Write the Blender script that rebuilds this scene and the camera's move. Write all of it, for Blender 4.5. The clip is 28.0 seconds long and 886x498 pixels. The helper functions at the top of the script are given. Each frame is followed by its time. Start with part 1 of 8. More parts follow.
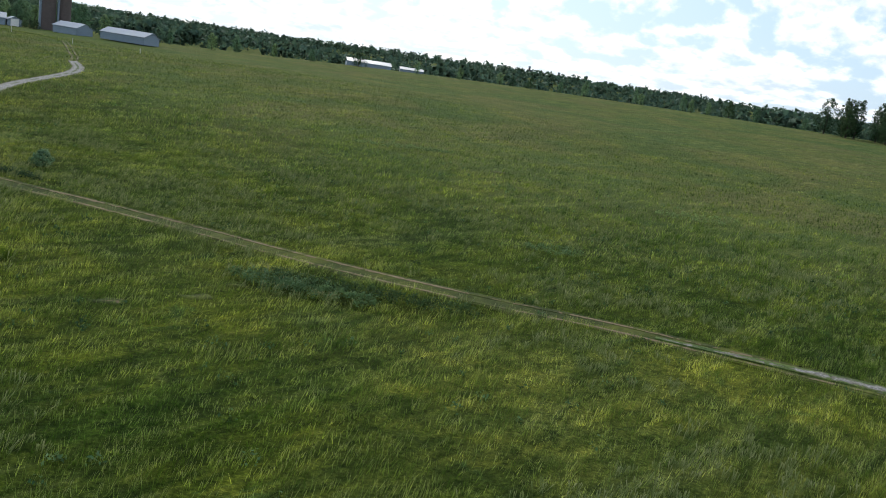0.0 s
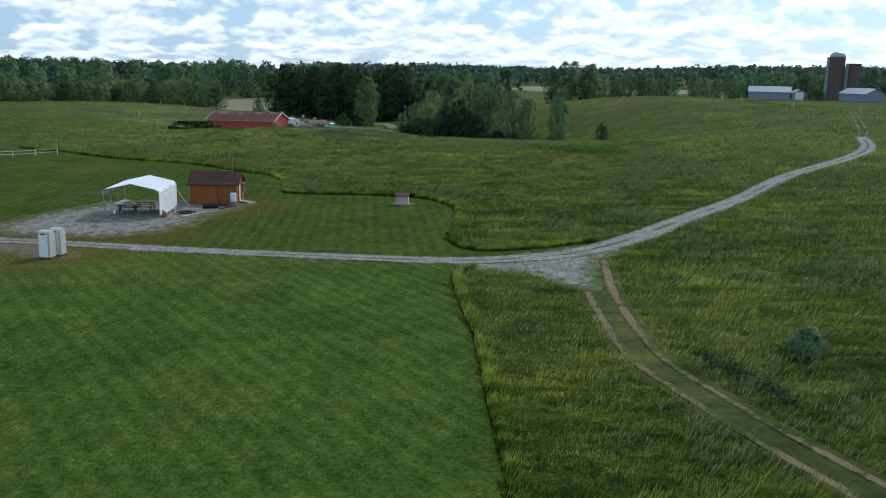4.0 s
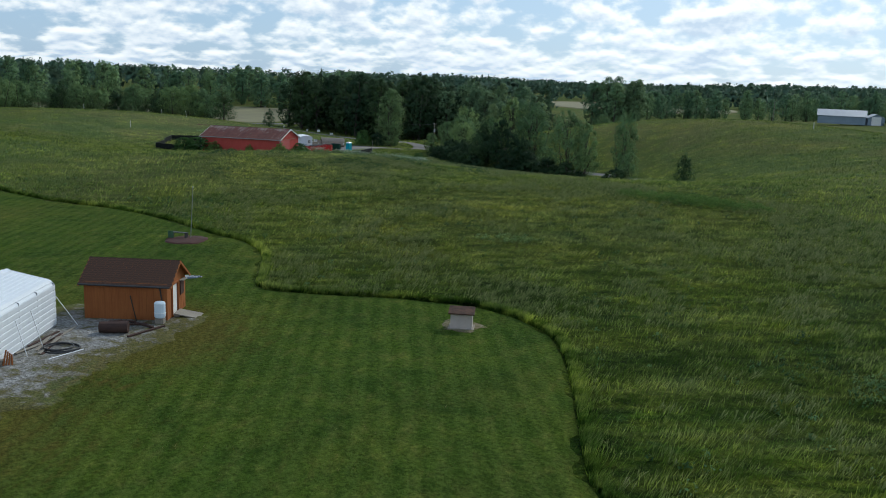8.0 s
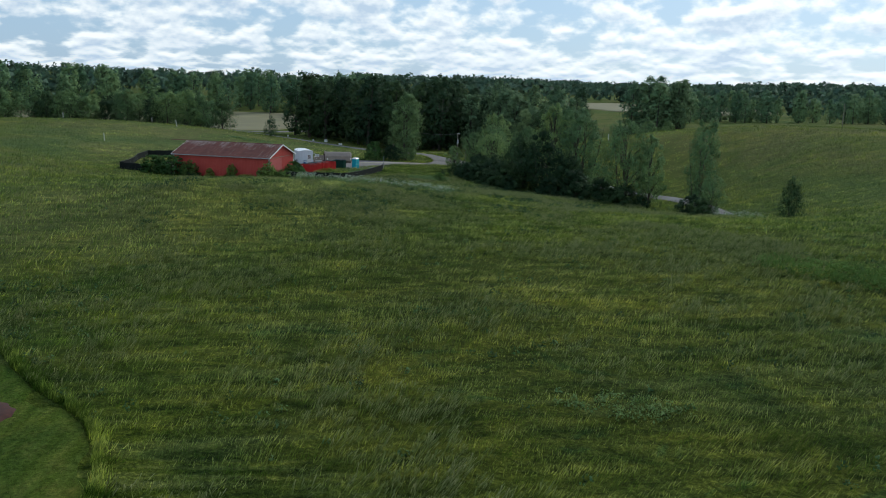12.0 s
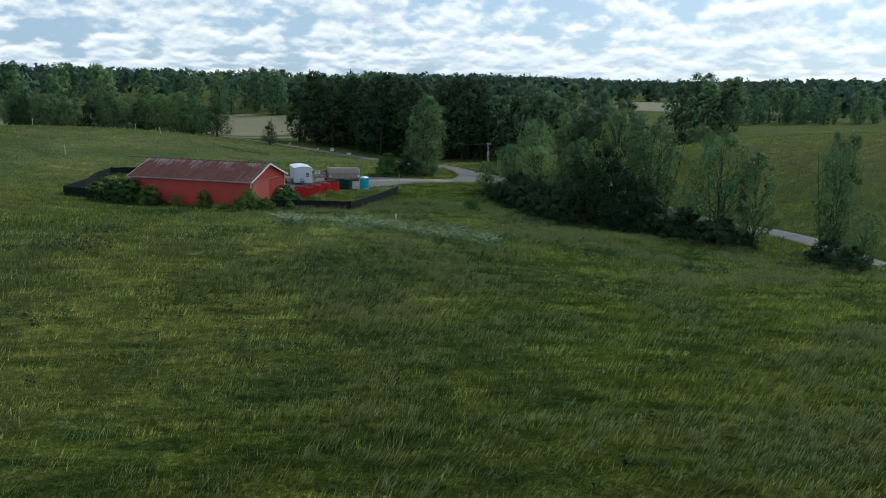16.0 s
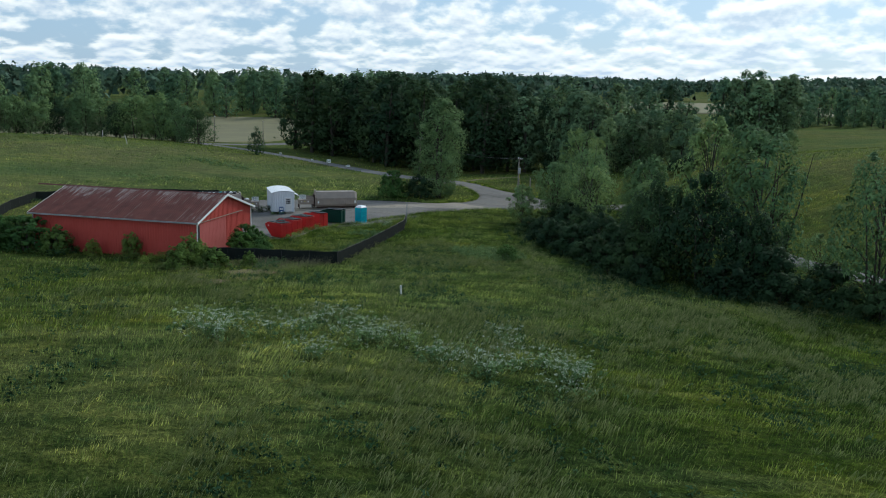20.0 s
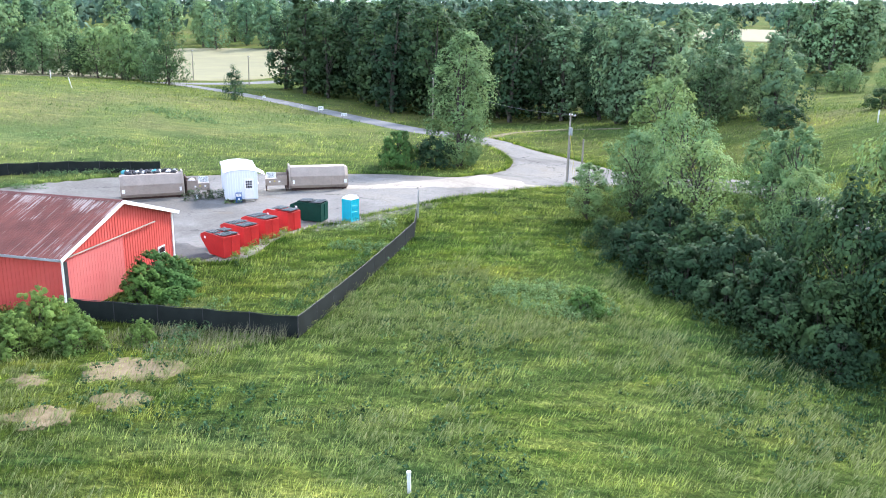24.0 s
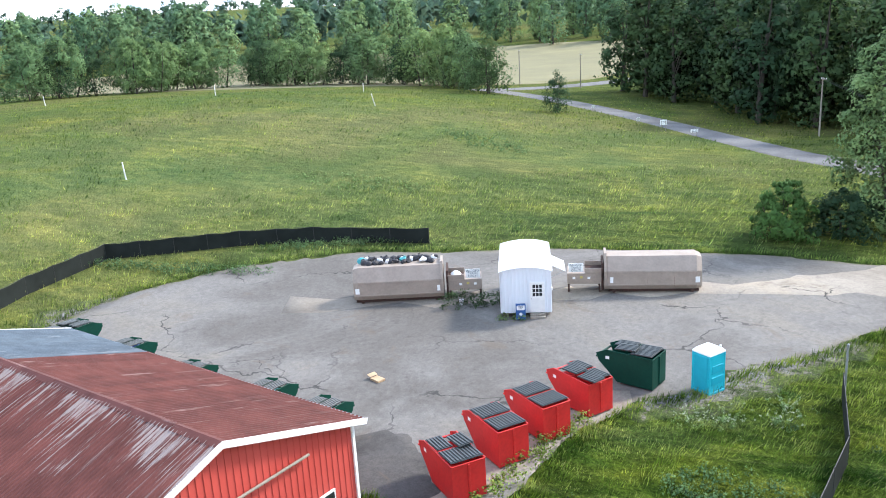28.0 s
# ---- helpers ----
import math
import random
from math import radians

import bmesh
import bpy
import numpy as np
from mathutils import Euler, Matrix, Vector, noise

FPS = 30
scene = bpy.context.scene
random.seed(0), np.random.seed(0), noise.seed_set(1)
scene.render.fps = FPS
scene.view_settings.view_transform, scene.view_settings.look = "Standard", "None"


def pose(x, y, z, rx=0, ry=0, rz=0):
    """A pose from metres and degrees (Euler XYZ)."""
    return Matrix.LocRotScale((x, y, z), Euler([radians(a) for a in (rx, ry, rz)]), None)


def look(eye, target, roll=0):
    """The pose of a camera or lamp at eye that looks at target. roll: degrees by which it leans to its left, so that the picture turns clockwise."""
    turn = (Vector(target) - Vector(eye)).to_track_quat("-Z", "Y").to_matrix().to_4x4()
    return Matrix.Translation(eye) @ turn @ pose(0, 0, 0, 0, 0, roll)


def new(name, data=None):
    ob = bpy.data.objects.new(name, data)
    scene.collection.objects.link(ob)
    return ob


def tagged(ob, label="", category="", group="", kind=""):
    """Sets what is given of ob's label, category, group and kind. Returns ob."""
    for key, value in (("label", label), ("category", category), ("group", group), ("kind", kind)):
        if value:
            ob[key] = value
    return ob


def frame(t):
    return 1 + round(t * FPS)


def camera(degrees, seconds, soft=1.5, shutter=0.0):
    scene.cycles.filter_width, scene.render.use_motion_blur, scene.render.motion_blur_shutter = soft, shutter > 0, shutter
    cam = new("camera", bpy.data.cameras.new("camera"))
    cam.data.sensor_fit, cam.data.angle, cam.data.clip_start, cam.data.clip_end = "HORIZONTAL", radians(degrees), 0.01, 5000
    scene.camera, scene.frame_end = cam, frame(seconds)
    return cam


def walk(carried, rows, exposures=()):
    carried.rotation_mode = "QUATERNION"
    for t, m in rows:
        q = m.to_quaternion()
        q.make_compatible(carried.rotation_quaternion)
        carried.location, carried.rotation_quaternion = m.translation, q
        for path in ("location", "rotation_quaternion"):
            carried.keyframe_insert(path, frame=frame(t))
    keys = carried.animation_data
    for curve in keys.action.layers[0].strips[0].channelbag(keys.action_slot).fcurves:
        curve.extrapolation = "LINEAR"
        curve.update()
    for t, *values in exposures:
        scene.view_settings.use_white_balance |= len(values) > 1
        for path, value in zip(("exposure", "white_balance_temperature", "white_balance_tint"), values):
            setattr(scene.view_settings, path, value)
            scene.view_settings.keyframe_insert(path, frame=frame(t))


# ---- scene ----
cam = camera(54.5, 28.0, 1.0)
METRES, EYE, TILT, LEAN, TURN = 270.0, 13.5, 0.0, 0.0, 0.0
ROWS = [
    (0.0, 0.0, 0.0, 0.0, 1.74, -11.72, -8.44),
    (0.5, 0.0028, 0.0174, 0.0001, 12.09, -11.81, -8.07),
    (1.0, 0.0021, 0.0355, 0.0003, 21.78, -11.89, -7.48),
    (1.5, -0.0021, 0.0539, 0.0005, 29.17, -11.91, -6.11),
    (2.0, -0.0093, 0.0714, 0.0006, 35.8, -11.92, -5.26),
    (2.5, -0.0193, 0.0875, 0.0006, 42.36, -11.95, -3.76),
    (3.0, -0.0316, 0.1019, 0.0006, 45.99, -11.88, -1.89),
    (3.5, -0.0457, 0.1147, 0.0007, 48.2, -11.76, -2.52),
    (4.0, -0.0607, 0.1266, 0.001, 50.0, -11.66, -1.02),
    (4.5, -0.0765, 0.1377, 0.0012, 50.2, -11.5, 2.8),
    (6.5, -0.1401, 0.1784, 0.0018, 50.92, -11.12, -2.51),
    (7.0, -0.1558, 0.1886, 0.0018, 51.1, -11.05, -2.44),
    (7.5, -0.17, 0.1984, 0.0021, 51.24, -11.02, -2.39),
    (8.0, -0.1849, 0.2093, 0.0024, 51.39, -10.97, -2.33),
    (8.5, -0.1997, 0.2205, 0.0027, 51.54, -10.95, -2.28),
    (9.0, -0.2141, 0.2315, 0.0031, 51.69, -10.92, -2.2),
    (9.5, -0.2285, 0.2425, 0.0034, 51.86, -10.9, -2.15),
    (10.0, -0.2428, 0.2535, 0.0036, 52.03, -10.9, -2.08),
    (10.5, -0.2572, 0.2645, 0.0037, 52.21, -10.9, -2.01),
    (11.0, -0.2714, 0.2752, 0.0037, 52.39, -10.9, -1.96),
    (11.5, -0.2856, 0.2858, 0.0036, 52.56, -10.91, -1.88),
    (12.0, -0.2999, 0.296, 0.0035, 52.72, -10.93, -1.82),
    (12.5, -0.3139, 0.306, 0.0034, 52.89, -10.92, -1.77),
    (14.5, -0.374, 0.3429, 0.0041, 53.31, -10.98, -1.64),
    (15.0, -0.3887, 0.353, 0.0041, 53.45, -11.0, -1.59),
    (15.5, -0.4034, 0.3631, 0.0041, 53.54, -11.03, -1.51),
    (16.0, -0.4182, 0.3732, 0.004, 53.64, -11.04, -1.47),
    (16.5, -0.4329, 0.3833, 0.0041, 53.74, -11.05, -1.46),
    (17.0, -0.4478, 0.3933, 0.004, 53.82, -11.06, -1.43),
    (17.5, -0.4624, 0.4031, 0.0039, 53.89, -11.05, -1.43),
    (18.0, -0.4769, 0.4129, 0.0038, 53.96, -11.06, -1.41),
    (18.5, -0.4914, 0.4227, 0.0038, 54.03, -11.06, -1.4),
    (19.0, -0.5056, 0.4322, 0.0037, 54.1, -11.06, -1.39),
    (19.5, -0.5199, 0.4415, 0.0033, 54.16, -11.05, -1.35),
    (20.0, -0.5339, 0.4506, 0.0033, 54.23, -11.08, -1.33),
    (20.5, -0.5481, 0.4598, 0.0034, 54.29, -11.09, -1.31),
    (21.0, -0.5623, 0.4692, 0.0036, 54.37, -11.11, -1.3),
    (21.5, -0.5768, 0.4784, 0.0036, 54.42, -11.25, -1.28),
    (23.5, -0.6365, 0.518, 0.0039, 54.79, -15.82, -0.99),
    (24.0, -0.6513, 0.5275, 0.0037, 54.83, -15.81, -0.98),
    (24.5, -0.6661, 0.537, 0.0035, 54.84, -15.9, -0.97),
    (25.0, -0.6805, 0.5467, 0.0035, 54.88, -16.04, -0.95),
    (25.5, -0.6943, 0.5566, 0.0038, 59.44, -16.18, 6.55),
    (26.0, -0.7082, 0.5659, 0.0039, 72.28, -16.4, 0.71),
    (26.5, -0.723, 0.5738, 0.0039, 73.68, -16.36, -0.82),
    (27.0, -0.7386, 0.5804, 0.0039, 74.12, -16.3, -1.17),
    (27.5, -0.7546, 0.5857, 0.004, 74.46, -16.25, -1.12),
    (28.0, -0.7708, 0.5902, 0.0043, 76.77, -16.21, 3.31),
]
EXPOSURES = [(0, 0.05, 6700, 9), (2, -0.04, 6250, 5), (3.5, -0.13, 6100, 4), (8, -0.30, 6250, 5), (14.5, -0.32, 6250, 4), (21.5, -0.28, 6200, 3), (23.5, 1.85, 6200, 14), (25, 1.98, 6200, 16), (26, 1.86, 6400, 14), (27, 1.72, 6350, 14), (28, 1.53, 6450, 13)]
walk(cam, [(t, pose(0, 0, EYE, TILT, LEAN, TURN) @ pose(METRES * x, METRES * y, METRES * z, 90 + pitch, roll, yaw)) for t, x, y, z, yaw, pitch, roll in ROWS], EXPOSURES)

# ---- world, sun ----
SUN_AZ, SUN_EL = radians(14), radians(38)   # turned from +y towards -x, and height
world = bpy.data.worlds.new("world")
scene.world = world
world.use_nodes = True
wn, wl = world.node_tree.nodes, world.node_tree.links
wn.clear()


def wnode(kind, **values):
    n = wn.new(kind)
    for key, value in values.items():
        n.inputs[key.replace("_", " ")].default_value = value
    return n


def wmath(op, a, b=None, clamp=False):
    n = wn.new("ShaderNodeMath")
    n.operation, n.use_clamp = op, clamp
    for i, v in enumerate((a, b)):
        if v is None:
            continue
        if isinstance(v, (int, float)):
            n.inputs[i].default_value = v
        else:
            wl.new(v, n.inputs[i])
    return n.outputs[0]


sky = wn.new("ShaderNodeTexSky")
sky.sky_type, sky.sun_disc, sky.sun_elevation, sky.sun_rotation = "NISHITA", False, SUN_EL, -SUN_AZ
sky.air_density, sky.dust_density, sky.ozone_density = 1.0, 0.6, 2.0
sky_dim = wn.new("ShaderNodeMixRGB")
sky_dim.blend_type = "MULTIPLY"
sky_dim.inputs[0].default_value = 1.0
sky_dim.inputs[2].default_value = (0.125, 0.145, 0.165, 1)
wl.new(sky.outputs[0], sky_dim.inputs[1])
haze = wn.new("ShaderNodeMixRGB")
haze.inputs[0].default_value = 0.8
haze.inputs[2].default_value = (0.47, 0.64, 0.88, 1)
wl.new(sky_dim.outputs[0], haze.inputs[1])
coord = wn.new("ShaderNodeTexCoord")
sep = wn.new("ShaderNodeSeparateXYZ")
wl.new(coord.outputs["Generated"], sep.inputs[0])
high = wmath("LOGARITHM", wmath("ADD", wmath("MAXIMUM", sep.outputs[2], 0.0), 0.05), math.e)


def cloud_field(lift):
    """How much cloud lies at each point of the sky, seen almost edge on near the horizon; lift looks a little higher up."""
    flat = wn.new("ShaderNodeCombineXYZ")
    wl.new(wmath("MULTIPLY", sep.outputs[0], 24.0), flat.inputs[0])
    wl.new(wmath("MULTIPLY", sep.outputs[1], 24.0), flat.inputs[1])
    wl.new(wmath("ADD", wmath("MULTIPLY", high, 5.2), lift), flat.inputs[2])
    puffs = wnode("ShaderNodeTexNoise", Scale=1.0, Detail=6.0, Roughness=0.5, Distortion=0.0)
    wl.new(flat.outputs[0], puffs.inputs["Vector"])
    wide = wnode("ShaderNodeTexNoise", Scale=0.27, Detail=2.0, Roughness=0.5)
    wl.new(flat.outputs[0], wide.inputs["Vector"])
    return wmath("ADD", puffs.outputs[0], wmath("MULTIPLY", wide.outputs[0], 0.5))


amount, above = cloud_field(0.0), cloud_field(0.24)
toward = wn.new("ShaderNodeVectorMath")
toward.operation = "DOT_PRODUCT"
toward.inputs[1].default_value = (-math.sin(SUN_AZ) * math.cos(SUN_EL), math.cos(SUN_AZ) * math.cos(SUN_EL), math.sin(SUN_EL))
wl.new(coord.outputs["Generated"], toward.inputs[0])
near_sun = wmath("POWER", wmath("MAXIMUM", toward.outputs["Value"], 0.0), 5.0)
mask = wn.new("ShaderNodeMapRange")
mask.interpolation_type = "SMOOTHSTEP"
mask.inputs["From Min"].default_value, mask.inputs["From Max"].default_value = 0.62, 0.82
wl.new(amount, mask.inputs[0])
# tops are lit, thick undersides are grey-blue
lit = wmath("ADD", wmath("MULTIPLY", wmath("SUBTRACT", amount, above), 2.9), wmath("MULTIPLY", wmath("SUBTRACT", 0.86, amount), 1.6))
shade = wn.new("ShaderNodeValToRGB")
shade.color_ramp.elements[0].position, shade.color_ramp.elements[0].color = 0.0, (0.64, 0.78, 0.97, 1)
shade.color_ramp.elements[1].position, shade.color_ramp.elements[1].color = 0.62, (1.26, 1.28, 1.30, 1)
wl.new(wmath("ADD", lit, 0.26), shade.inputs[0])
clouds = wn.new("ShaderNodeMixRGB")
wl.new(mask.outputs[0], clouds.inputs[0])
wl.new(haze.outputs[0], clouds.inputs[1])
wl.new(shade.outputs[0], clouds.inputs[2])
glow = wn.new("ShaderNodeMixRGB")
glow.blend_type = "ADD"
wl.new(wmath("MULTIPLY", near_sun, 0.7), glow.inputs[0])
wl.new(clouds.outputs[0], glow.inputs[1])
glow.inputs[2].default_value = (0.66, 0.65, 0.61, 1)
# the cover thins towards the zenith, where the sky is a deeper blue
overhead = wn.new("ShaderNodeMapRange")
overhead.interpolation_type = "SMOOTHSTEP"
overhead.inputs["From Min"].default_value, overhead.inputs["From Max"].default_value = 0.16, 0.75
overhead.inputs["To Max"].default_value = 0.68
wl.new(sep.outputs[2], overhead.inputs[0])
dome = wn.new("ShaderNodeMixRGB")
wl.new(overhead.outputs[0], dome.inputs[0])
wl.new(glow.outputs[0], dome.inputs[1])
dome.inputs[2].default_value = (0.24, 0.38, 0.62, 1)
background = wnode("ShaderNodeBackground", Strength=1.0)
wl.new(dome.outputs[0], background.inputs[0])
wl.new(background.outputs[0], wn.new("ShaderNodeOutputWorld").inputs[0])

sun = new("sun", bpy.data.lights.new("sun", "SUN"))
sun.data.energy, sun.data.angle, sun.data.color = 2.5, radians(9), (1.0, 0.95, 0.87)
sun.matrix_world = look((0, 0, 0), (math.sin(SUN_AZ) * math.cos(SUN_EL), -math.cos(SUN_AZ) * math.cos(SUN_EL), -math.sin(SUN_EL)))

# ---- materials ----
def rgb(*c):
    return (c[0], c[1], c[2], 1.0)


class Nodes:
    """A small builder for one node material."""

    def __init__(self, name, rough=0.85, metal=0.0, spec=0.3):
        self.mat = bpy.data.materials.new(name)
        self.mat.use_nodes = True
        self.n, self.l = self.mat.node_tree.nodes, self.mat.node_tree.links
        self.bsdf = self.n["Principled BSDF"]
        self.bsdf.inputs["Roughness"].default_value = rough
        self.bsdf.inputs["Metallic"].default_value = metal
        self.bsdf.inputs["Specular IOR Level"].default_value = spec

    def place(self, world=False):
        if world:
            return self.n.new("ShaderNodeNewGeometry").outputs["Position"]
        return self.n.new("ShaderNodeTexCoord").outputs["Object"]

    def stretch(self, vec, scale, turn=0.0):
        """Turns about z, then scales."""
        m = self.n.new("ShaderNodeMapping")
        m.inputs["Rotation"].default_value = (0, 0, turn)
        self.l.new(vec, m.inputs[0])
        k = self.n.new("ShaderNodeMapping")
        k.inputs["Scale"].default_value = scale
        self.l.new(m.outputs[0], k.inputs[0])
        return k.outputs[0]

    def leafy(self, color, thin, upright, crown=False):
        """Thin leaves: light passes through them, and a crowd of them is lit as one soft surface."""
        if crown:
            a = self.n.new("ShaderNodeAttribute")
            a.attribute_name = "soft"
            g = self.n.new("ShaderNodeVectorTransform")
            g.vector_type, g.convert_from, g.convert_to = "NORMAL", "OBJECT", "WORLD"
            self.l.new(a.outputs["Vector"], g.inputs[0])
            facing = g.outputs[0]
        else:
            facing = self.n.new("ShaderNodeNewGeometry").outputs["Normal"]
        k = self.n.new("ShaderNodeVectorMath")
        k.operation = "MULTIPLY_ADD"
        k.inputs[1].default_value, k.inputs[2].default_value = (1 - upright,) * 3, (0, 0, upright)
        self.l.new(facing, k.inputs[0])
        n = self.n.new("ShaderNodeVectorMath")
        n.operation = "NORMALIZE"
        self.l.new(k.outputs[0], n.inputs[0])
        self.l.new(n.outputs[0], self.bsdf.inputs["Normal"])
        t = self.n.new("ShaderNodeBsdfTranslucent")
        self.l.new(color, t.inputs["Color"])
        if crown:
            self.l.new(n.outputs[0], t.inputs["Normal"])
        x = self.n.new("ShaderNodeMixShader")
        x.inputs[0].default_value = thin
        self.l.new(self.bsdf.outputs[0], x.inputs[1])
        self.l.new(t.outputs[0], x.inputs[2])
        self.l.new(x.outputs[0], self.n["Material Output"].inputs[0])
        return self.color(color)

    def noise(self, vec, scale, detail=4.0, rough=0.55, distort=0.0, shift=None):
        t = self.n.new("ShaderNodeTexNoise")
        if shift is not None:
            t.noise_dimensions = "4D"
            self.l.new(shift, t.inputs["W"])
        t.inputs["Scale"].default_value, t.inputs["Detail"].default_value = scale, detail
        t.inputs["Roughness"].default_value, t.inputs["Distortion"].default_value = rough, distort
        self.l.new(vec, t.inputs["Vector"])
        return t.outputs[0]

    def cells(self, vec, scale, what="Color"):
        t = self.n.new("ShaderNodeTexVoronoi")
        t.inputs["Scale"].default_value = scale
        self.l.new(vec, t.inputs["Vector"])
        return t.outputs[what]

    def cracks(self, vec, scale):
        t = self.n.new("ShaderNodeTexVoronoi")
        t.feature = "DISTANCE_TO_EDGE"
        t.inputs["Scale"].default_value = scale
        self.l.new(vec, t.inputs["Vector"])
        return t.outputs["Distance"]

    def ramp(self, fac, *stops):
        r = self.n.new("ShaderNodeValToRGB")
        e = r.color_ramp.elements
        while len(e) < len(stops):
            e.new(0.5)
        for k, (p, c) in zip(e, stops):
            k.position, k.color = p, (c if len(c) == 4 else rgb(*c))
        self.l.new(fac, r.inputs[0])
        return r.outputs[0]

    def step(self, fac, a, b):
        m = self.n.new("ShaderNodeMapRange")
        m.interpolation_type = "SMOOTHSTEP"
        m.inputs["From Min"].default_value, m.inputs["From Max"].default_value = a, b
        self.l.new(fac, m.inputs[0])
        return m.outputs[0]

    def mix(self, fac, a, b, how="MIX"):
        m = self.n.new("ShaderNodeMixRGB")
        m.blend_type = how
        for i, v in enumerate((fac, a, b)):
            if isinstance(v, (int, float)):
                m.inputs[i].default_value = v
            elif isinstance(v, tuple):
                m.inputs[i].default_value = v if len(v) == 4 else rgb(*v)
            else:
                self.l.new(v, m.inputs[i])
        return m.outputs[0]

    def math(self, op, a, b):
        m = self.n.new("ShaderNodeMath")
        m.operation = op
        for i, v in enumerate((a, b)):
            if isinstance(v, (int, float)):
                m.inputs[i].default_value = v
            else:
                self.l.new(v, m.inputs[i])
        return m.outputs[0]

    def held(self, name):
        """A value stored on the mesh."""
        a = self.n.new("ShaderNodeAttribute")
        a.attribute_name = name
        return a.outputs["Fac"]

    def island(self):
        return self.n.new("ShaderNodeNewGeometry").outputs["Random Per Island"]

    def each(self):
        return self.n.new("ShaderNodeObjectInfo").outputs["Random"]

    def color(self, socket):
        self.l.new(socket, self.bsdf.inputs["Base Color"])
        return self

    def bump(self, height, strength=0.4, distance=0.02):
        b = self.n.new("ShaderNodeBump")
        b.inputs["Strength"].default_value, b.inputs["Distance"].default_value = strength, distance
        self.l.new(height, b.inputs["Height"])
        self.l.new(b.outputs[0], self.bsdf.inputs["Normal"])
        return self

    def rough(self, fac, lo, hi):
        self.l.new(self.ramp(fac, (0.3, (lo, lo, lo)), (0.7, (hi, hi, hi))), self.bsdf.inputs["Roughness"])
        return self


def plain(name, c, rough=0.7, metal=0.0, var=0.25, scale=2.0, bump=0.15, grain=30.0, spec=0.3):
    """A painted or plain surface: soft stains at one size, grain at another."""
    m = Nodes(name, rough, metal, spec)
    p = m.place()
    big, fine = m.noise(p, scale, 5), m.noise(p, grain, 3)
    dark = tuple(v * (1 - var) for v in c)
    light = tuple(min(1, v * (1 + var * 0.6)) for v in c)
    base = m.ramp(big, (0.3, dark), (0.7, light))
    m.color(m.mix(0.18, base, m.ramp(fine, (0.35, dark), (0.65, light))))
    m.bump(fine, bump, 0.004)
    m.rough(big, max(0.05, rough - 0.12), min(1, rough + 0.1))
    return m.mat


WIND = radians(-53.6)   # turns the wind's way onto x


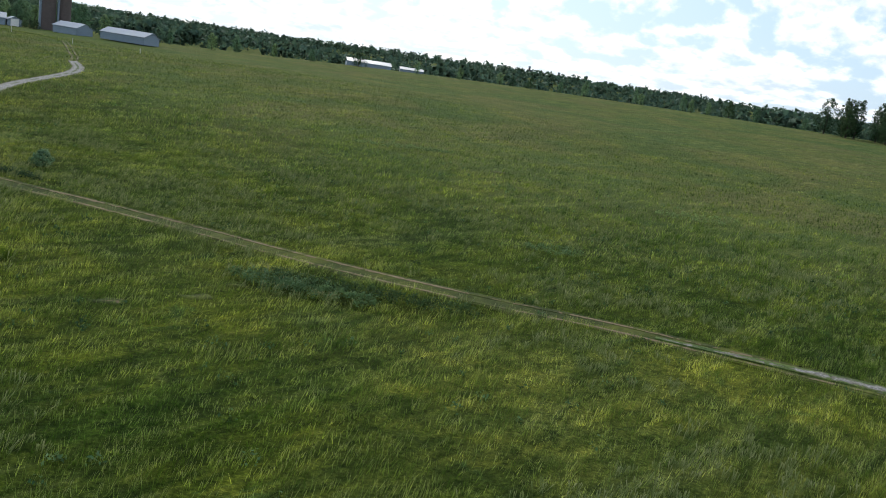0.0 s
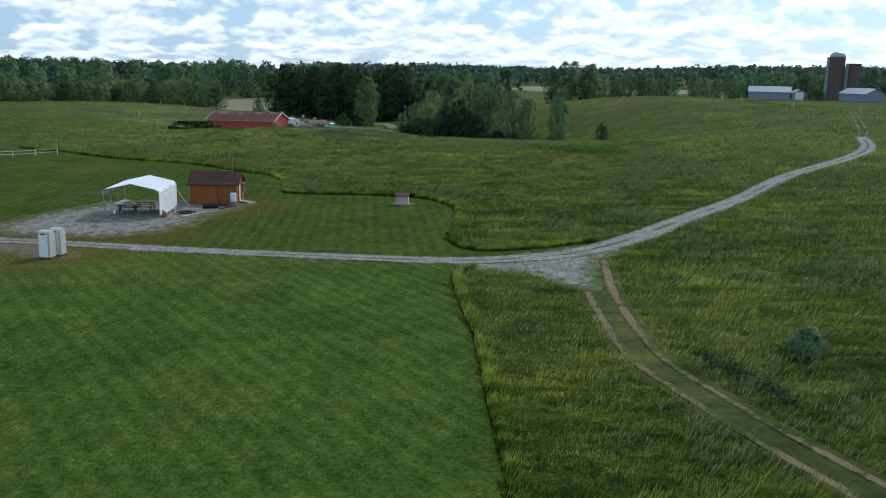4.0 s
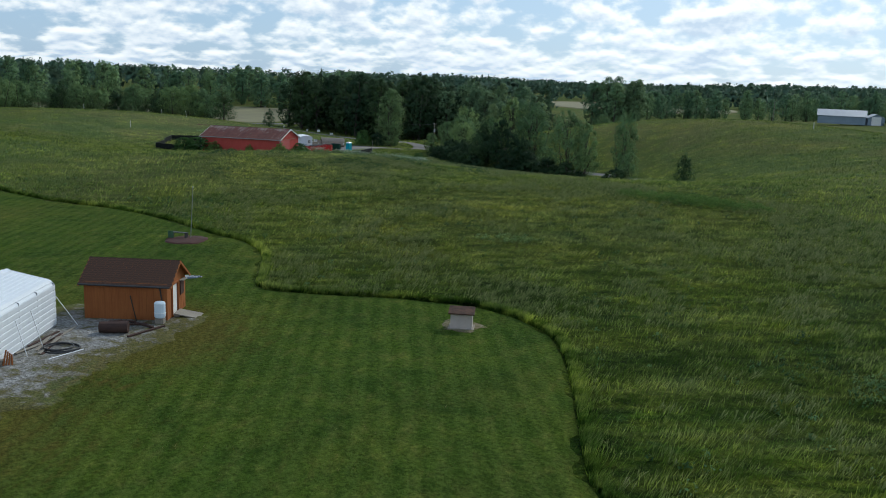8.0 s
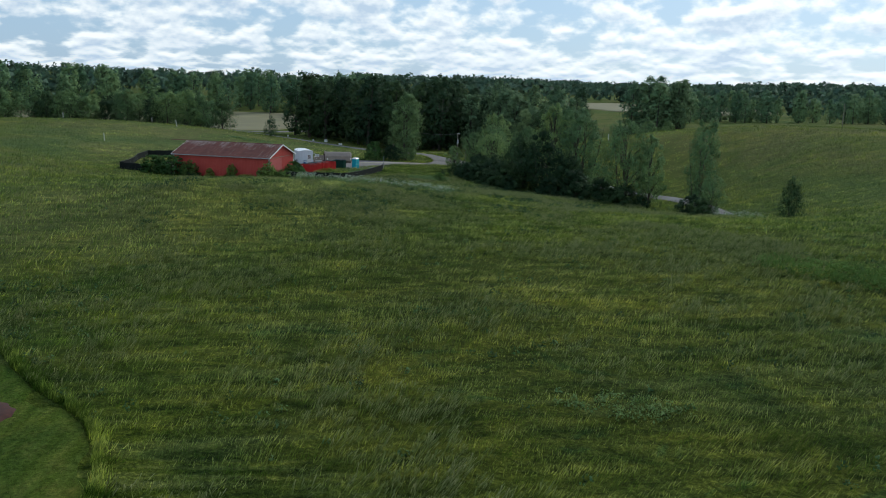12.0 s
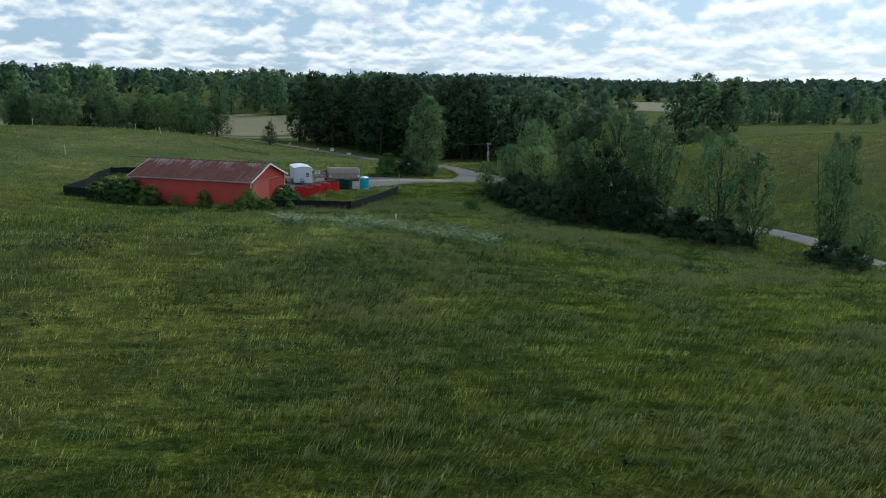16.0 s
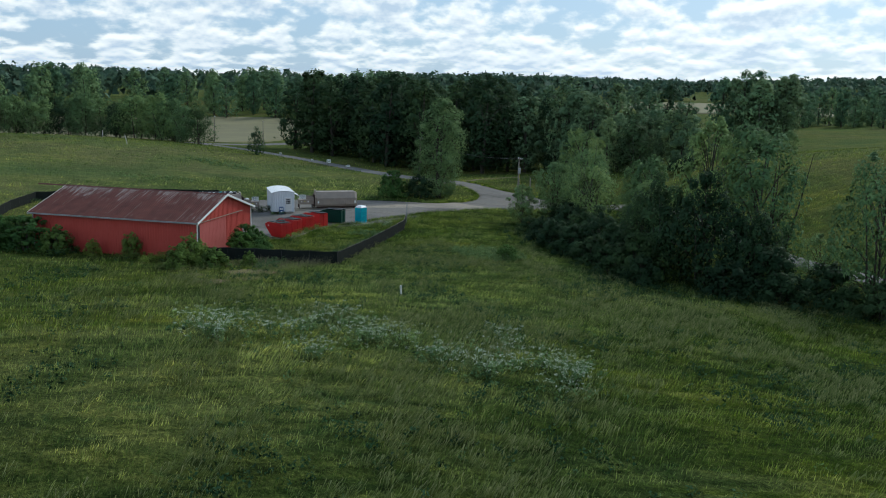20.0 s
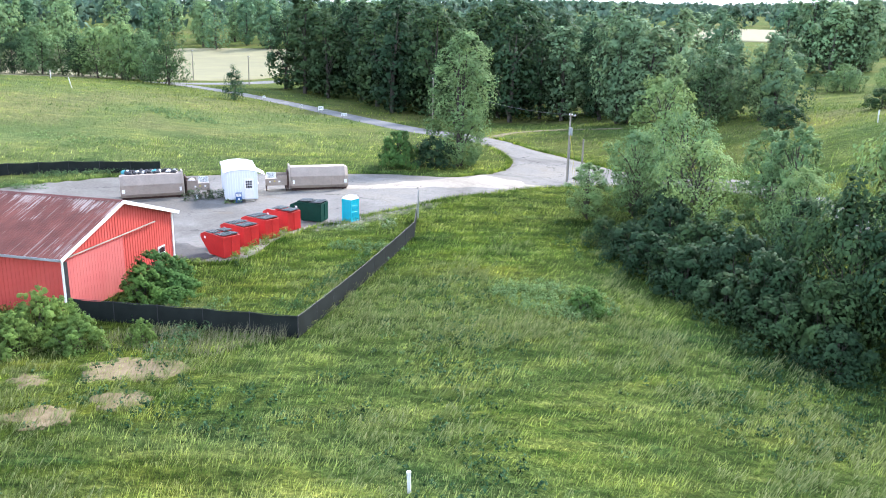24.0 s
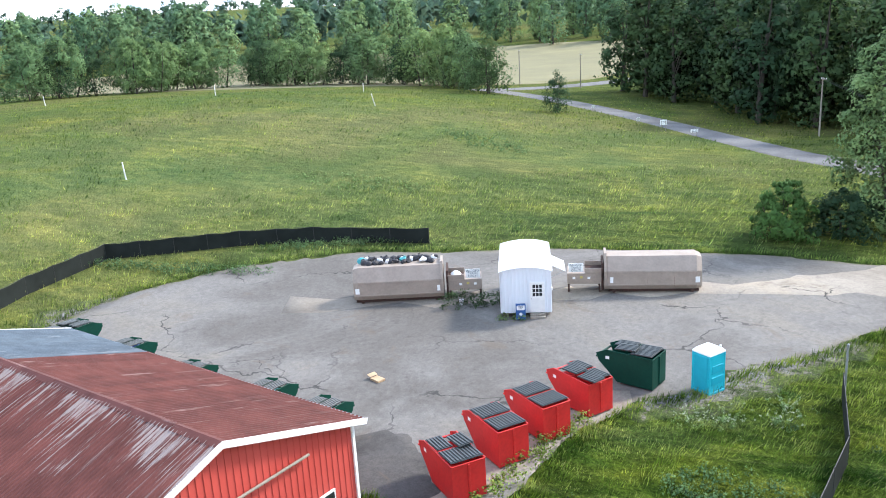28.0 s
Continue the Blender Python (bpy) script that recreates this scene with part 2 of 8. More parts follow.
def meadow_color(m, p):
    """The field's patchwork: green, olive and straw at several sizes, combed by the wind."""
    large = m.noise(p, 0.030, 4, 0.6, 0.8)
    middle = m.noise(m.stretch(p, (0.5, 1.4, 1.0), WIND), 0.14, 5, 0.66, 0.6)
    small = m.noise(m.stretch(p, (0.45, 1.7, 1.0), WIND), 0.8, 4, 0.65)
    tuft = m.noise(p, 1.6, 4, 0.7, 0.3)
    pale = m.step(m.noise(m.stretch(p, (0.30, 1.5, 1.0), WIND), 0.20, 5, 0.68, 0.8), 0.53, 0.64)
    lush = m.step(m.noise(m.stretch(p, (0.6, 1.2, 1.0), WIND), 0.11, 4, 0.6, 1.2), 0.56, 0.66)
    a = m.ramp(large, (0.36, (0.050, 0.098, 0.012)), (0.5, (0.092, 0.116, 0.017)), (0.63, (0.165, 0.152, 0.036)))
    b = m.ramp(middle, (0.36, (0.030, 0.066, 0.008)), (0.5, (0.090, 0.118, 0.017)), (0.64, (0.178, 0.175, 0.044)))
    c = m.mix(0.55, a, b)
    c = m.mix(0.4, c, m.ramp(small, (0.34, (0.026, 0.060, 0.008)), (0.66, (0.168, 0.176, 0.042))))
    c = m.mix(m.math("MULTIPLY", lush, 0.35), c, (0.042, 0.104, 0.016))
    # seeding grass stands pale on the brow and by the yard, greener in the dip before it
    for x, y, r, k, tone in ((-192, 150, 17, 0.25, (0.190, 0.220, 0.110)), (-181, 138, 15, 0.50, (0.230, 0.235, 0.095)), (-178, 177, 15, 0.45, (0.050, 0.090, 0.012)), (-206, 172, 26, 0.25, (0.150, 0.190, 0.105)), (-114, 118, 30, 0.42, (0.215, 0.188, 0.055)), (-143, 126, 18, 0.25, (0.040, 0.076, 0.010)), (-305, 172, 62, 0.45, (0.190, 0.205, 0.100)), (20, 95, 75, 0.50, (0.115, 0.140, 0.022)), (-16, 48, 22, 0.20, (0.215, 0.215, 0.052)), (8, 38, 15, 0.55, (0.245, 0.235, 0.062)), (-48, 70, 16, 0.50, (0.225, 0.205, 0.052)), (-98, 106, 20, 0.12, (0.040, 0.074, 0.010)), (-172, 116, 32, 0.45, (0.240, 0.222, 0.084))):
        d = m.n.new("ShaderNodeVectorMath")
        d.operation = "DISTANCE"
        d.inputs[1].default_value = (x, y, 0)
        m.l.new(p, d.inputs[0])
        near = m.step(m.math("ADD", m.math("MULTIPLY", d.outputs["Value"], 1 / r), m.math("MULTIPLY", middle, 1.3)), 1.75, 1.15)
        c = m.mix(m.math("MULTIPLY", near, k), c, tone)
    c = m.mix(m.math("MULTIPLY", pale, 0.5), c, (0.215, 0.220, 0.085))
    herbs = m.step(m.noise(m.stretch(p, (0.7, 1.1, 1.0), WIND), 0.16, 5, 0.7, 1.5), 0.59, 0.67)
    c = m.mix(m.math("MULTIPLY", herbs, 0.55), c, (0.050, 0.110, 0.045))
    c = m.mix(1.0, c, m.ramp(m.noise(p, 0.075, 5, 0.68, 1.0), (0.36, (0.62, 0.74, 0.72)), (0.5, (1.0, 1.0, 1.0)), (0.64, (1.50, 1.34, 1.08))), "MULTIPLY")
    # wind-combed swells: lit crests and shaded troughs painted into the colour
    swell_shade = m.noise(m.stretch(p, (0.42, 1.5, 1.0), WIND), 0.45, 4, 0.62, 0.7)
    c = m.mix(1.0, c, m.ramp(swell_shade, (0.36, (0.54, 0.66, 0.62)), (0.5, (0.93, 0.96, 0.95)), (0.64, (1.34, 1.28, 1.26))), "MULTIPLY")
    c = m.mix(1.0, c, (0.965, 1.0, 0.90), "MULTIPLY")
    # tuft noise likewise puts bright tops and dark hollows into the colour
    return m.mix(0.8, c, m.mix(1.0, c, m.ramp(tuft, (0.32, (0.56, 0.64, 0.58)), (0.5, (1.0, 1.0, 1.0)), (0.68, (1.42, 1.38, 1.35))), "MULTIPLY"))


def ground_color(m, p):
    """The meadow's sward close to the soil, shade between tufts painted into its colour."""
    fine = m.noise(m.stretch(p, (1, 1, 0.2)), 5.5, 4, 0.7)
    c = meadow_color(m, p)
    # hollows between tufts, shaded by colour alone
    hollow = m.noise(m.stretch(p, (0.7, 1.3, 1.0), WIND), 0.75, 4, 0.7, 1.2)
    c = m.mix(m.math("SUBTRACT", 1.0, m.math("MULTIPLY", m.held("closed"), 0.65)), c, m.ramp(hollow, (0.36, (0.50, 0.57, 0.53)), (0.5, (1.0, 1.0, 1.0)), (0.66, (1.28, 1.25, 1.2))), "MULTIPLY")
    gap_shade = m.ramp(fine, (0.3, (0.09, 0.13, 0.095)), (0.52, (0.36, 0.43, 0.36)), (0.72, (0.90, 0.94, 0.84)))
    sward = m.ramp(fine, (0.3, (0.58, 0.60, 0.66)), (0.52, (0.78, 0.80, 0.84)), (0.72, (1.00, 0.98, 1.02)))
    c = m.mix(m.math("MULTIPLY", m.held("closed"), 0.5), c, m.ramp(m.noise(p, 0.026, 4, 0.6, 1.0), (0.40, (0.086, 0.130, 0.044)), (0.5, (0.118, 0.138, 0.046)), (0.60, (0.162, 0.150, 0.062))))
    return m.mix(0.9, c, m.mix(1.0, c, m.mix(m.held("closed"), gap_shade, sward), "MULTIPLY"))


def trodden_color(m, p):
    """Grass pressed flat by wheels."""
    return m.mix(1.0, meadow_color(m, p), (0.38, 0.42, 0.35), "MULTIPLY")


def make_ground():
    m = Nodes("meadow_ground", 1.0, 0, 0.03)
    p = m.place(True)
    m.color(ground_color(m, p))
    m.bump(m.math("ADD", m.noise(p, 1.3, 4, 0.65), m.math("MULTIPLY", m.noise(p, 5.5, 4, 0.7), 0.5)), 0.9, 0.35)
    return m.mat


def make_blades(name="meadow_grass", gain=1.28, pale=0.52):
    """Grass blades: straw-pale at the seeding tip, shade painted into foot and pockets."""
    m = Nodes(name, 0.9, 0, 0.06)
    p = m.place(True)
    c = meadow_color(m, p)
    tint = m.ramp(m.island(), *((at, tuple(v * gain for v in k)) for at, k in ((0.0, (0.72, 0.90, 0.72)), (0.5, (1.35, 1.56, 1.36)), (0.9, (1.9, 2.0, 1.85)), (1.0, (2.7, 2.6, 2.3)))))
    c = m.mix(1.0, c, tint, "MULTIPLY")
    # combed locks; the dark pockets between them are shade put into the colour
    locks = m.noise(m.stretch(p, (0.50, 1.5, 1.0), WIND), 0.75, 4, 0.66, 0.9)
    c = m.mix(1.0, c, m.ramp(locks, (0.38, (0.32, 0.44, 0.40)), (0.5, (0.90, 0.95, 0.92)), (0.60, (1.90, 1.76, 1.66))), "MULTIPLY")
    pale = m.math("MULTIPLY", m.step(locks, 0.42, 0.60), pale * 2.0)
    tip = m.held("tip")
    # the foot is darkened in colour, standing for shade low in the sward
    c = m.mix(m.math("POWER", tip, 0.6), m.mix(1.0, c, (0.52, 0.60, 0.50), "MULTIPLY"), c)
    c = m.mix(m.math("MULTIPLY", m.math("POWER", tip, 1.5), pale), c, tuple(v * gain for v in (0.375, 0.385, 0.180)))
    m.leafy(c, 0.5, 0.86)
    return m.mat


def lawn_color(m, p):
    """Mown turf: mowing lines, dark blotches, yellowed ground towards the gravel."""
    def mown(turn):
        wave = m.n.new("ShaderNodeTexWave")
        wave.inputs["Scale"].default_value, wave.inputs["Distortion"].default_value = 0.29, 1.1
        wave.inputs["Detail"].default_value, wave.inputs["Detail Scale"].default_value = 3.0, 0.5
        m.l.new(m.stretch(p, (1, 1, 1), radians(turn)), wave.inputs["Vector"])
        return wave.outputs[0]

    # the road divides two ways of mowing
    across = m.n.new("ShaderNodeVectorMath")
    across.operation = "DOT_PRODUCT"
    across.inputs[1].default_value = (-0.654, 0.756, 0)
    m.l.new(p, across.inputs[0])
    stripes = m.mix(m.step(across.outputs["Value"], 97.5, 98.5), mown(95), mown(-55))
    patch = m.noise(p, 0.06, 5, 0.6, 0.5)
    blotch = m.noise(p, 0.22, 5, 0.7, 0.8)
    spots = m.noise(m.stretch(p, (1.7, 0.7, 1), radians(-48)), 0.75, 5, 0.72, 0.3)
    fine = m.noise(p, 4.5, 5, 0.8)
    clip = m.noise(m.stretch(p, (0.5, 2.6, 1), radians(-48)), 1.3, 4, 0.75)
    c = m.ramp(patch, (0.3, (0.044, 0.096, 0.013)), (0.5, (0.064, 0.106, 0.017)), (0.7, (0.106, 0.120, 0.024)))
    c = m.mix(0.30, c, m.ramp(stripes, (0.2, (0.012, 0.034, 0.004)), (0.8, (0.088, 0.128, 0.030))))
    c = m.mix(0.45, c, m.ramp(spots, (0.32, (0.018, 0.046, 0.005)), (0.5, (0.046, 0.082, 0.012)), (0.70, (0.118, 0.118, 0.032))))
    c = m.mix(1.0, c, m.ramp(blotch, (0.32, (0.60, 0.74, 0.74)), (0.5, (0.98, 1.02, 1.0)), (0.68, (1.30, 1.22, 1.10))), "MULTIPLY")
    for x, y, r in ((-90, 57, 13), (-84, 50, 8), (-96, 71, 9)):
        d = m.n.new("ShaderNodeVectorMath")
        d.operation = "DISTANCE"
        d.inputs[1].default_value = (x, y, 0)
        m.l.new(p, d.inputs[0])
        near = m.step(m.math("ADD", m.math("MULTIPLY", d.outputs["Value"], 1 / r), m.math("MULTIPLY", spots, 1.4)), 1.75, 1.2)
        c = m.mix(m.math("MULTIPLY", near, 0.65), c, (0.104, 0.084, 0.022))
    c = m.mix(m.math("MULTIPLY", m.step(clip, 0.66, 0.78), 0.45), c, (0.166, 0.154, 0.068))
    c = m.mix(m.step(across.outputs["Value"], 97.5, 98.5), c, m.mix(1.0, c, (0.88, 0.82, 0.78), "MULTIPLY"))
    return m.mix(0.9, c, m.mix(1.0, c, m.ramp(fine, (0.28, (0.25, 0.32, 0.28)), (0.5, (1.0, 1.0, 1.0)), (0.72, (2.0, 1.85, 1.9))), "MULTIPLY"))


def worn_color(m, p):
    """Turf yellowed by wear and scalping."""
    return m.mix(1.0, lawn_color(m, p), (1.85, 1.25, 1.1), "MULTIPLY")


def make_lawn():
    m = Nodes("mown_lawn", 1.0, 0, 0.03)
    p = m.place(True)
    m.color(lawn_color(m, p))
    m.bump(m.math("ADD", m.noise(p, 4.5, 5, 0.8), m.noise(p, 0.9, 4, 0.7)), 0.9, 0.10)
    return m.mat


def make_gravel(name="gravel", weeds=0.56, tone=0.95, fringe=0.28, turf=lawn_color, ridge=0.0):
    m = Nodes(name, 0.95, 0, 0.2)
    p = m.place(True)
    bw = m.n.new("ShaderNodeRGBToBW")
    m.l.new(m.cells(p, 8.0), bw.inputs[0])
    big, mid, fine = m.noise(p, 0.35, 5, 0.65, 0.4), m.noise(p, 1.1, 5, 0.7, 0.4), m.noise(p, 9.0, 4, 0.75)
    g = lambda r, k, b: (r * tone, k * tone, b * tone)
    c = m.ramp(bw.outputs[0], (0.15, g(0.055, 0.055, 0.050)), (0.5, g(0.21, 0.21, 0.20)), (0.85, g(0.52, 0.52, 0.50)))
    c = m.mix(0.38, c, m.ramp(big, (0.35, g(0.10, 0.088, 0.066)), (0.65, g(0.29, 0.285, 0.275))))
    c = m.mix(0.35, c, m.ramp(fine, (0.32, g(0.08, 0.078, 0.07)), (0.68, g(0.33, 0.33, 0.32))))
    # grass creeps in from the edge, with a belt of brown dirt before it
    creep = m.math("ADD", mid, m.math("MULTIPLY", m.math("SUBTRACT", 1.0, m.held("rim")), fringe))
    creep = m.math("ADD", creep, m.math("MULTIPLY", m.math("SUBTRACT", fine, 0.5), 0.25))
    c = m.mix(m.math("MULTIPLY", m.step(creep, weeds - 0.12, weeds + 0.05), 0.65), c, m.ramp(fine, (0.3, (0.070, 0.058, 0.032)), (0.7, (0.170, 0.150, 0.100))))
    grass = m.step(creep, weeds, weeds + 0.12)
    if ridge:
        # a broken strip of grass between the wheels
        middle = m.step(m.math("ADD", m.held("mid"), m.math("MULTIPLY", mid, 0.5)), 0.46, 0.36)
        middle = m.math("MULTIPLY", middle, m.step(m.noise(p, 0.16, 4, 0.65), 0.44, 0.52))
        grass = m.math("MAXIMUM", grass, m.math("MULTIPLY", middle, ridge))
    c = m.mix(m.math("MULTIPLY", grass, 0.95), c, turf(m, p))
    m.color(c)
    m.bump(m.math("ADD", fine, m.cells(p, 8.0, "Distance")), 0.7, 0.06)
    return m.mat


def make_rut(name="rutted_earth", turf_at=0.80, tone=1.0, red=1.0, turf_of=None):
    """Trodden earth with grass growing back through it."""
    m = Nodes(name, 0.95, 0, 0.1)
    p = m.place(True)
    big, mid, fine = m.noise(p, 0.16, 4, 0.6), m.noise(p, 1.4, 5, 0.7, 0.5), m.noise(p, 6.0, 4, 0.7)
    c = m.ramp(mid, (0.32, (0.075 * tone * red, 0.066 * tone, 0.032 * tone)), (0.62, (0.150 * tone * red, 0.128 * tone, 0.080 * tone)))
    c = m.mix(m.math("MULTIPLY", m.step(fine, 0.55, 0.7), 0.5), c, (0.24, 0.22, 0.17))
    reach = m.math("ADD", m.math("ADD", mid, m.math("MULTIPLY", big, 0.6)), m.math("MULTIPLY", m.math("SUBTRACT", 1.0, m.held("rim")), 0.30))
    turf = m.step(reach, turf_at, turf_at + 0.10)
    c = m.mix(m.math("MULTIPLY", turf, 0.95), c, (turf_of or ground_color)(m, p))
    m.color(c)
    return m.bump(fine, 0.7, 0.05).mat


def make_asphalt(name, lo, hi, crack=True, verge=1.0):
    m = Nodes(name, 0.85, 0, 0.25)
    p = m.place(True)
    big, mid, fine = m.noise(p, 0.12, 5, 0.6), m.noise(p, 0.9, 5, 0.65), m.noise(p, 16.0, 3, 0.7)
    c = m.ramp(big, (0.3, lo), (0.7, hi))
    c = m.mix(0.35, c, m.ramp(mid, (0.3, tuple(v * 0.75 for v in lo)), (0.7, tuple(v * 1.15 for v in hi))))
    c = m.mix(0.42, c, m.ramp(fine, (0.3, tuple(v * 0.4 for v in lo)), (0.7, tuple(v * 1.5 for v in hi))))
    grit = m.noise(p, 3.2, 5, 0.75)
    c = m.mix(0.35, c, m.ramp(grit, (0.3, tuple(v * 0.6 for v in lo)), (0.7, tuple(v * 1.3 for v in hi))))
    stain = m.step(m.noise(p, 0.25, 4, 0.7, 1.0), 0.62, 0.74)
    c = m.mix(m.math("MULTIPLY", stain, 0.45), c, tuple(v * 0.5 for v in lo))
    c = m.mix(1.0, c, m.ramp(m.noise(p, 0.075, 5, 0.62, 1.4), (0.38, (0.70, 0.68, 0.66)), (0.52, (1.0, 1.0, 1.0)), (0.66, (1.12, 1.08, 1.0))), "MULTIPLY")
    c = m.mix(m.math("MULTIPLY", m.step(m.noise(p, 0.33, 5, 0.7, 0.8), 0.58, 0.68), 0.4), c, (0.120, 0.092, 0.066))
    height = fine
    if crack:
        warp = m.n.new("ShaderNodeVectorMath")
        warp.operation = "ADD"
        t = m.n.new("ShaderNodeTexNoise")
        t.inputs["Scale"].default_value, t.inputs["Detail"].default_value = 0.8, 5
        m.l.new(p, t.inputs["Vector"])
        sc = m.n.new("ShaderNodeVectorMath")
        sc.operation = "SCALE"
        sc.inputs["Scale"].default_value = 2.4
        m.l.new(t.outputs["Color"], sc.inputs[0])
        m.l.new(p, warp.inputs[0])
        m.l.new(sc.outputs[0], warp.inputs[1])
        line = m.step(m.cracks(warp.outputs[0], 0.13), 0.012, 0.004)
        some = m.step(m.noise(p, 0.11, 3), 0.47, 0.59)
        web = m.step(m.cracks(warp.outputs[0], 0.42), 0.024, 0.008)
        line = m.math("MAXIMUM", line, m.math("MULTIPLY", web, m.step(m.noise(p, 0.07, 3), 0.58, 0.66)))
        c = m.mix(m.math("MULTIPLY", m.math("MULTIPLY", line, some), 0.85), c, (0.03, 0.03, 0.028))
    edge = m.math("ADD", m.math("SUBTRACT", 1.0, m.held("rim")), m.math("MULTIPLY", m.noise(p, 1.3, 5, 0.75), 0.9))
    c = m.mix(m.math("MULTIPLY", m.step(edge, 1.05, 1.28), 0.7 * verge), c, m.ramp(fine, (0.3, (0.080, 0.070, 0.048)), (0.7, (0.170, 0.155, 0.115))))
    if verge:
        c = m.mix(m.math("MULTIPLY", m.step(edge, 1.28, 1.40), 0.9), c, ground_color(m, p))
    m.color(c)
    m.bump(height, 0.3, 0.01)
    return m.mat


def make_leaves(name, lo, mid, hi, upright=0.12):
    m = Nodes(name, 0.75, 0, 0.15)
    p = m.place(True)
    c = m.ramp(m.island(), (0.0, lo), (0.5, mid), (1.0, hi))
    c = m.mix(0.65, c, mid)
    big, small = m.noise(p, 0.30, 3, 0.6), m.noise(p, 1.1, 3, 0.6)
    c = m.mix(1.0, c, m.ramp(big, (0.3, (0.72, 0.78, 0.76)), (0.7, (1.26, 1.20, 1.12))), "MULTIPLY")
    c = m.mix(1.0, c, m.ramp(small, (0.3, (0.78, 0.80, 0.80)), (0.7, (1.20, 1.18, 1.15))), "MULTIPLY")
    tone = m.ramp(m.each(), (0.0, (0.66, 0.76, 0.80)), (0.5, (0.98, 1.0, 1.0)), (1.0, (1.38, 1.26, 1.06)))
    m.leafy(m.mix(1.0, c, tone, "MULTIPLY"), 0.42, upright, True)
    return m.mat


def make_bark():
    m = Nodes("bark", 0.95, 0, 0.1)
    p = m.place()
    n = m.noise(m.stretch(p, (6, 6, 0.8)), 2.0, 5, 0.7)
    m.color(m.ramp(n, (0.3, (0.035, 0.031, 0.026)), (0.7, (0.105, 0.095, 0.080))))
    return m.bump(n, 0.8, 0.05).mat


def make_roof(name, paint, bare, wear, ridge=0.0):
    """Sheet metal whose paint has worn off in streaks down the slope; ridge: how much more it has worn towards the ridge."""
    m = Nodes(name, 0.75, 0.0, 0.2)
    p = m.place(True)
    q = m.place()
    streak = m.noise(m.stretch(q, (8.0, 0.20, 1)), 1.4, 4, 0.70, 0.0, m.math("MULTIPLY", m.each(), 40.0))
    patch = m.noise(p, 0.35, 4, 0.6)
    tint = m.noise(p, 0.9, 4, 0.6)
    base = m.ramp(tint, (0.3, tuple(v * 0.75 for v in paint)), (0.7, tuple(v * 1.2 for v in paint)))
    base = m.mix(1.0, base, m.ramp(m.each(), (0.0, (0.86, 0.86, 0.88)), (1.0, (1.12, 1.1, 1.08))), "MULTIPLY")
    amount = m.math("ADD", streak, m.math("MULTIPLY", patch, 0.5))
    if ridge:
        down = m.n.new("ShaderNodeSeparateXYZ")
        m.l.new(q, down.inputs[0])
        amount = m.math("ADD", amount, m.math("MULTIPLY", m.step(down.outputs[1], -4.5, 0.0), ridge))
    worn = m.step(amount, 0.98 - wear, 1.06 - wear)
    thin = m.step(m.noise(m.stretch(q, (3.4, 0.07, 1)), 1.6, 3, 0.6, 0.0, m.math("MULTIPLY", m.each(), 70.0)), 0.60, 0.66)
    c = m.mix(m.math("MULTIPLY", thin, 0.35), base, bare)
    m.color(m.mix(m.math("MULTIPLY", worn, 0.75), c, bare))
    return m.bump(tint, 0.1, 0.01).mat


def make_siding(name, c, faded):
    m = Nodes(name, 0.6, 0.0, 0.35)
    p = m.place()
    streak = m.noise(m.stretch(p, (3, 3, 0.25)), 1.5, 5, 0.65)
    big = m.noise(p, 0.4, 3)
    base = m.mix(0.5, m.ramp(streak, (0.3, tuple(v * 0.8 for v in c)), (0.7, c)), m.ramp(big, (0.3, c), (0.7, faded)))
    m.color(base)
    return m.bump(streak, 0.08, 0.01).mat


def make_tarp():
    """Woven plastic sheet with pale flecks; its creases' sheen and shade are painted in."""
    m = Nodes("blue_grey_tarpaulin", 0.6, 0, 0.2)
    p = m.place(True)
    fold = m.noise(m.stretch(p, (0.5, 2.4, 1), radians(40)), 0.9, 6, 0.7, 0.6)
    big, fine = m.noise(p, 0.35, 5, 0.65), m.noise(p, 5.0, 4, 0.7)
    # fold ramp paints highlights and shade of the creases into the colour
    c = m.ramp(fold, (0.3, (0.012, 0.017, 0.026)), (0.46, (0.050, 0.070, 0.105)), (0.66, (0.165, 0.205, 0.255)))
    c = m.mix(0.35, c, m.ramp(big, (0.3, (0.020, 0.028, 0.042)), (0.7, (0.062, 0.086, 0.125))))
    c = m.mix(m.math("MULTIPLY", m.step(fine, 0.66, 0.76), 0.35), c, (0.16, 0.19, 0.23))
    m.color(c)
    return m.bump(fold, 1.0, 0.16).mat


def make_wood(name, lo, hi):
    m = Nodes(name, 0.8, 0, 0.2)
    p = m.place()
    n = m.noise(m.stretch(p, (8, 8, 0.7)), 1.5, 5, 0.65)
    big = m.noise(p, 0.8, 3)
    m.color(m.mix(0.4, m.ramp(n, (0.3, lo), (0.7, hi)), m.ramp(big, (0.3, lo), (0.7, hi))))
    return m.bump(n, 0.3, 0.01).mat


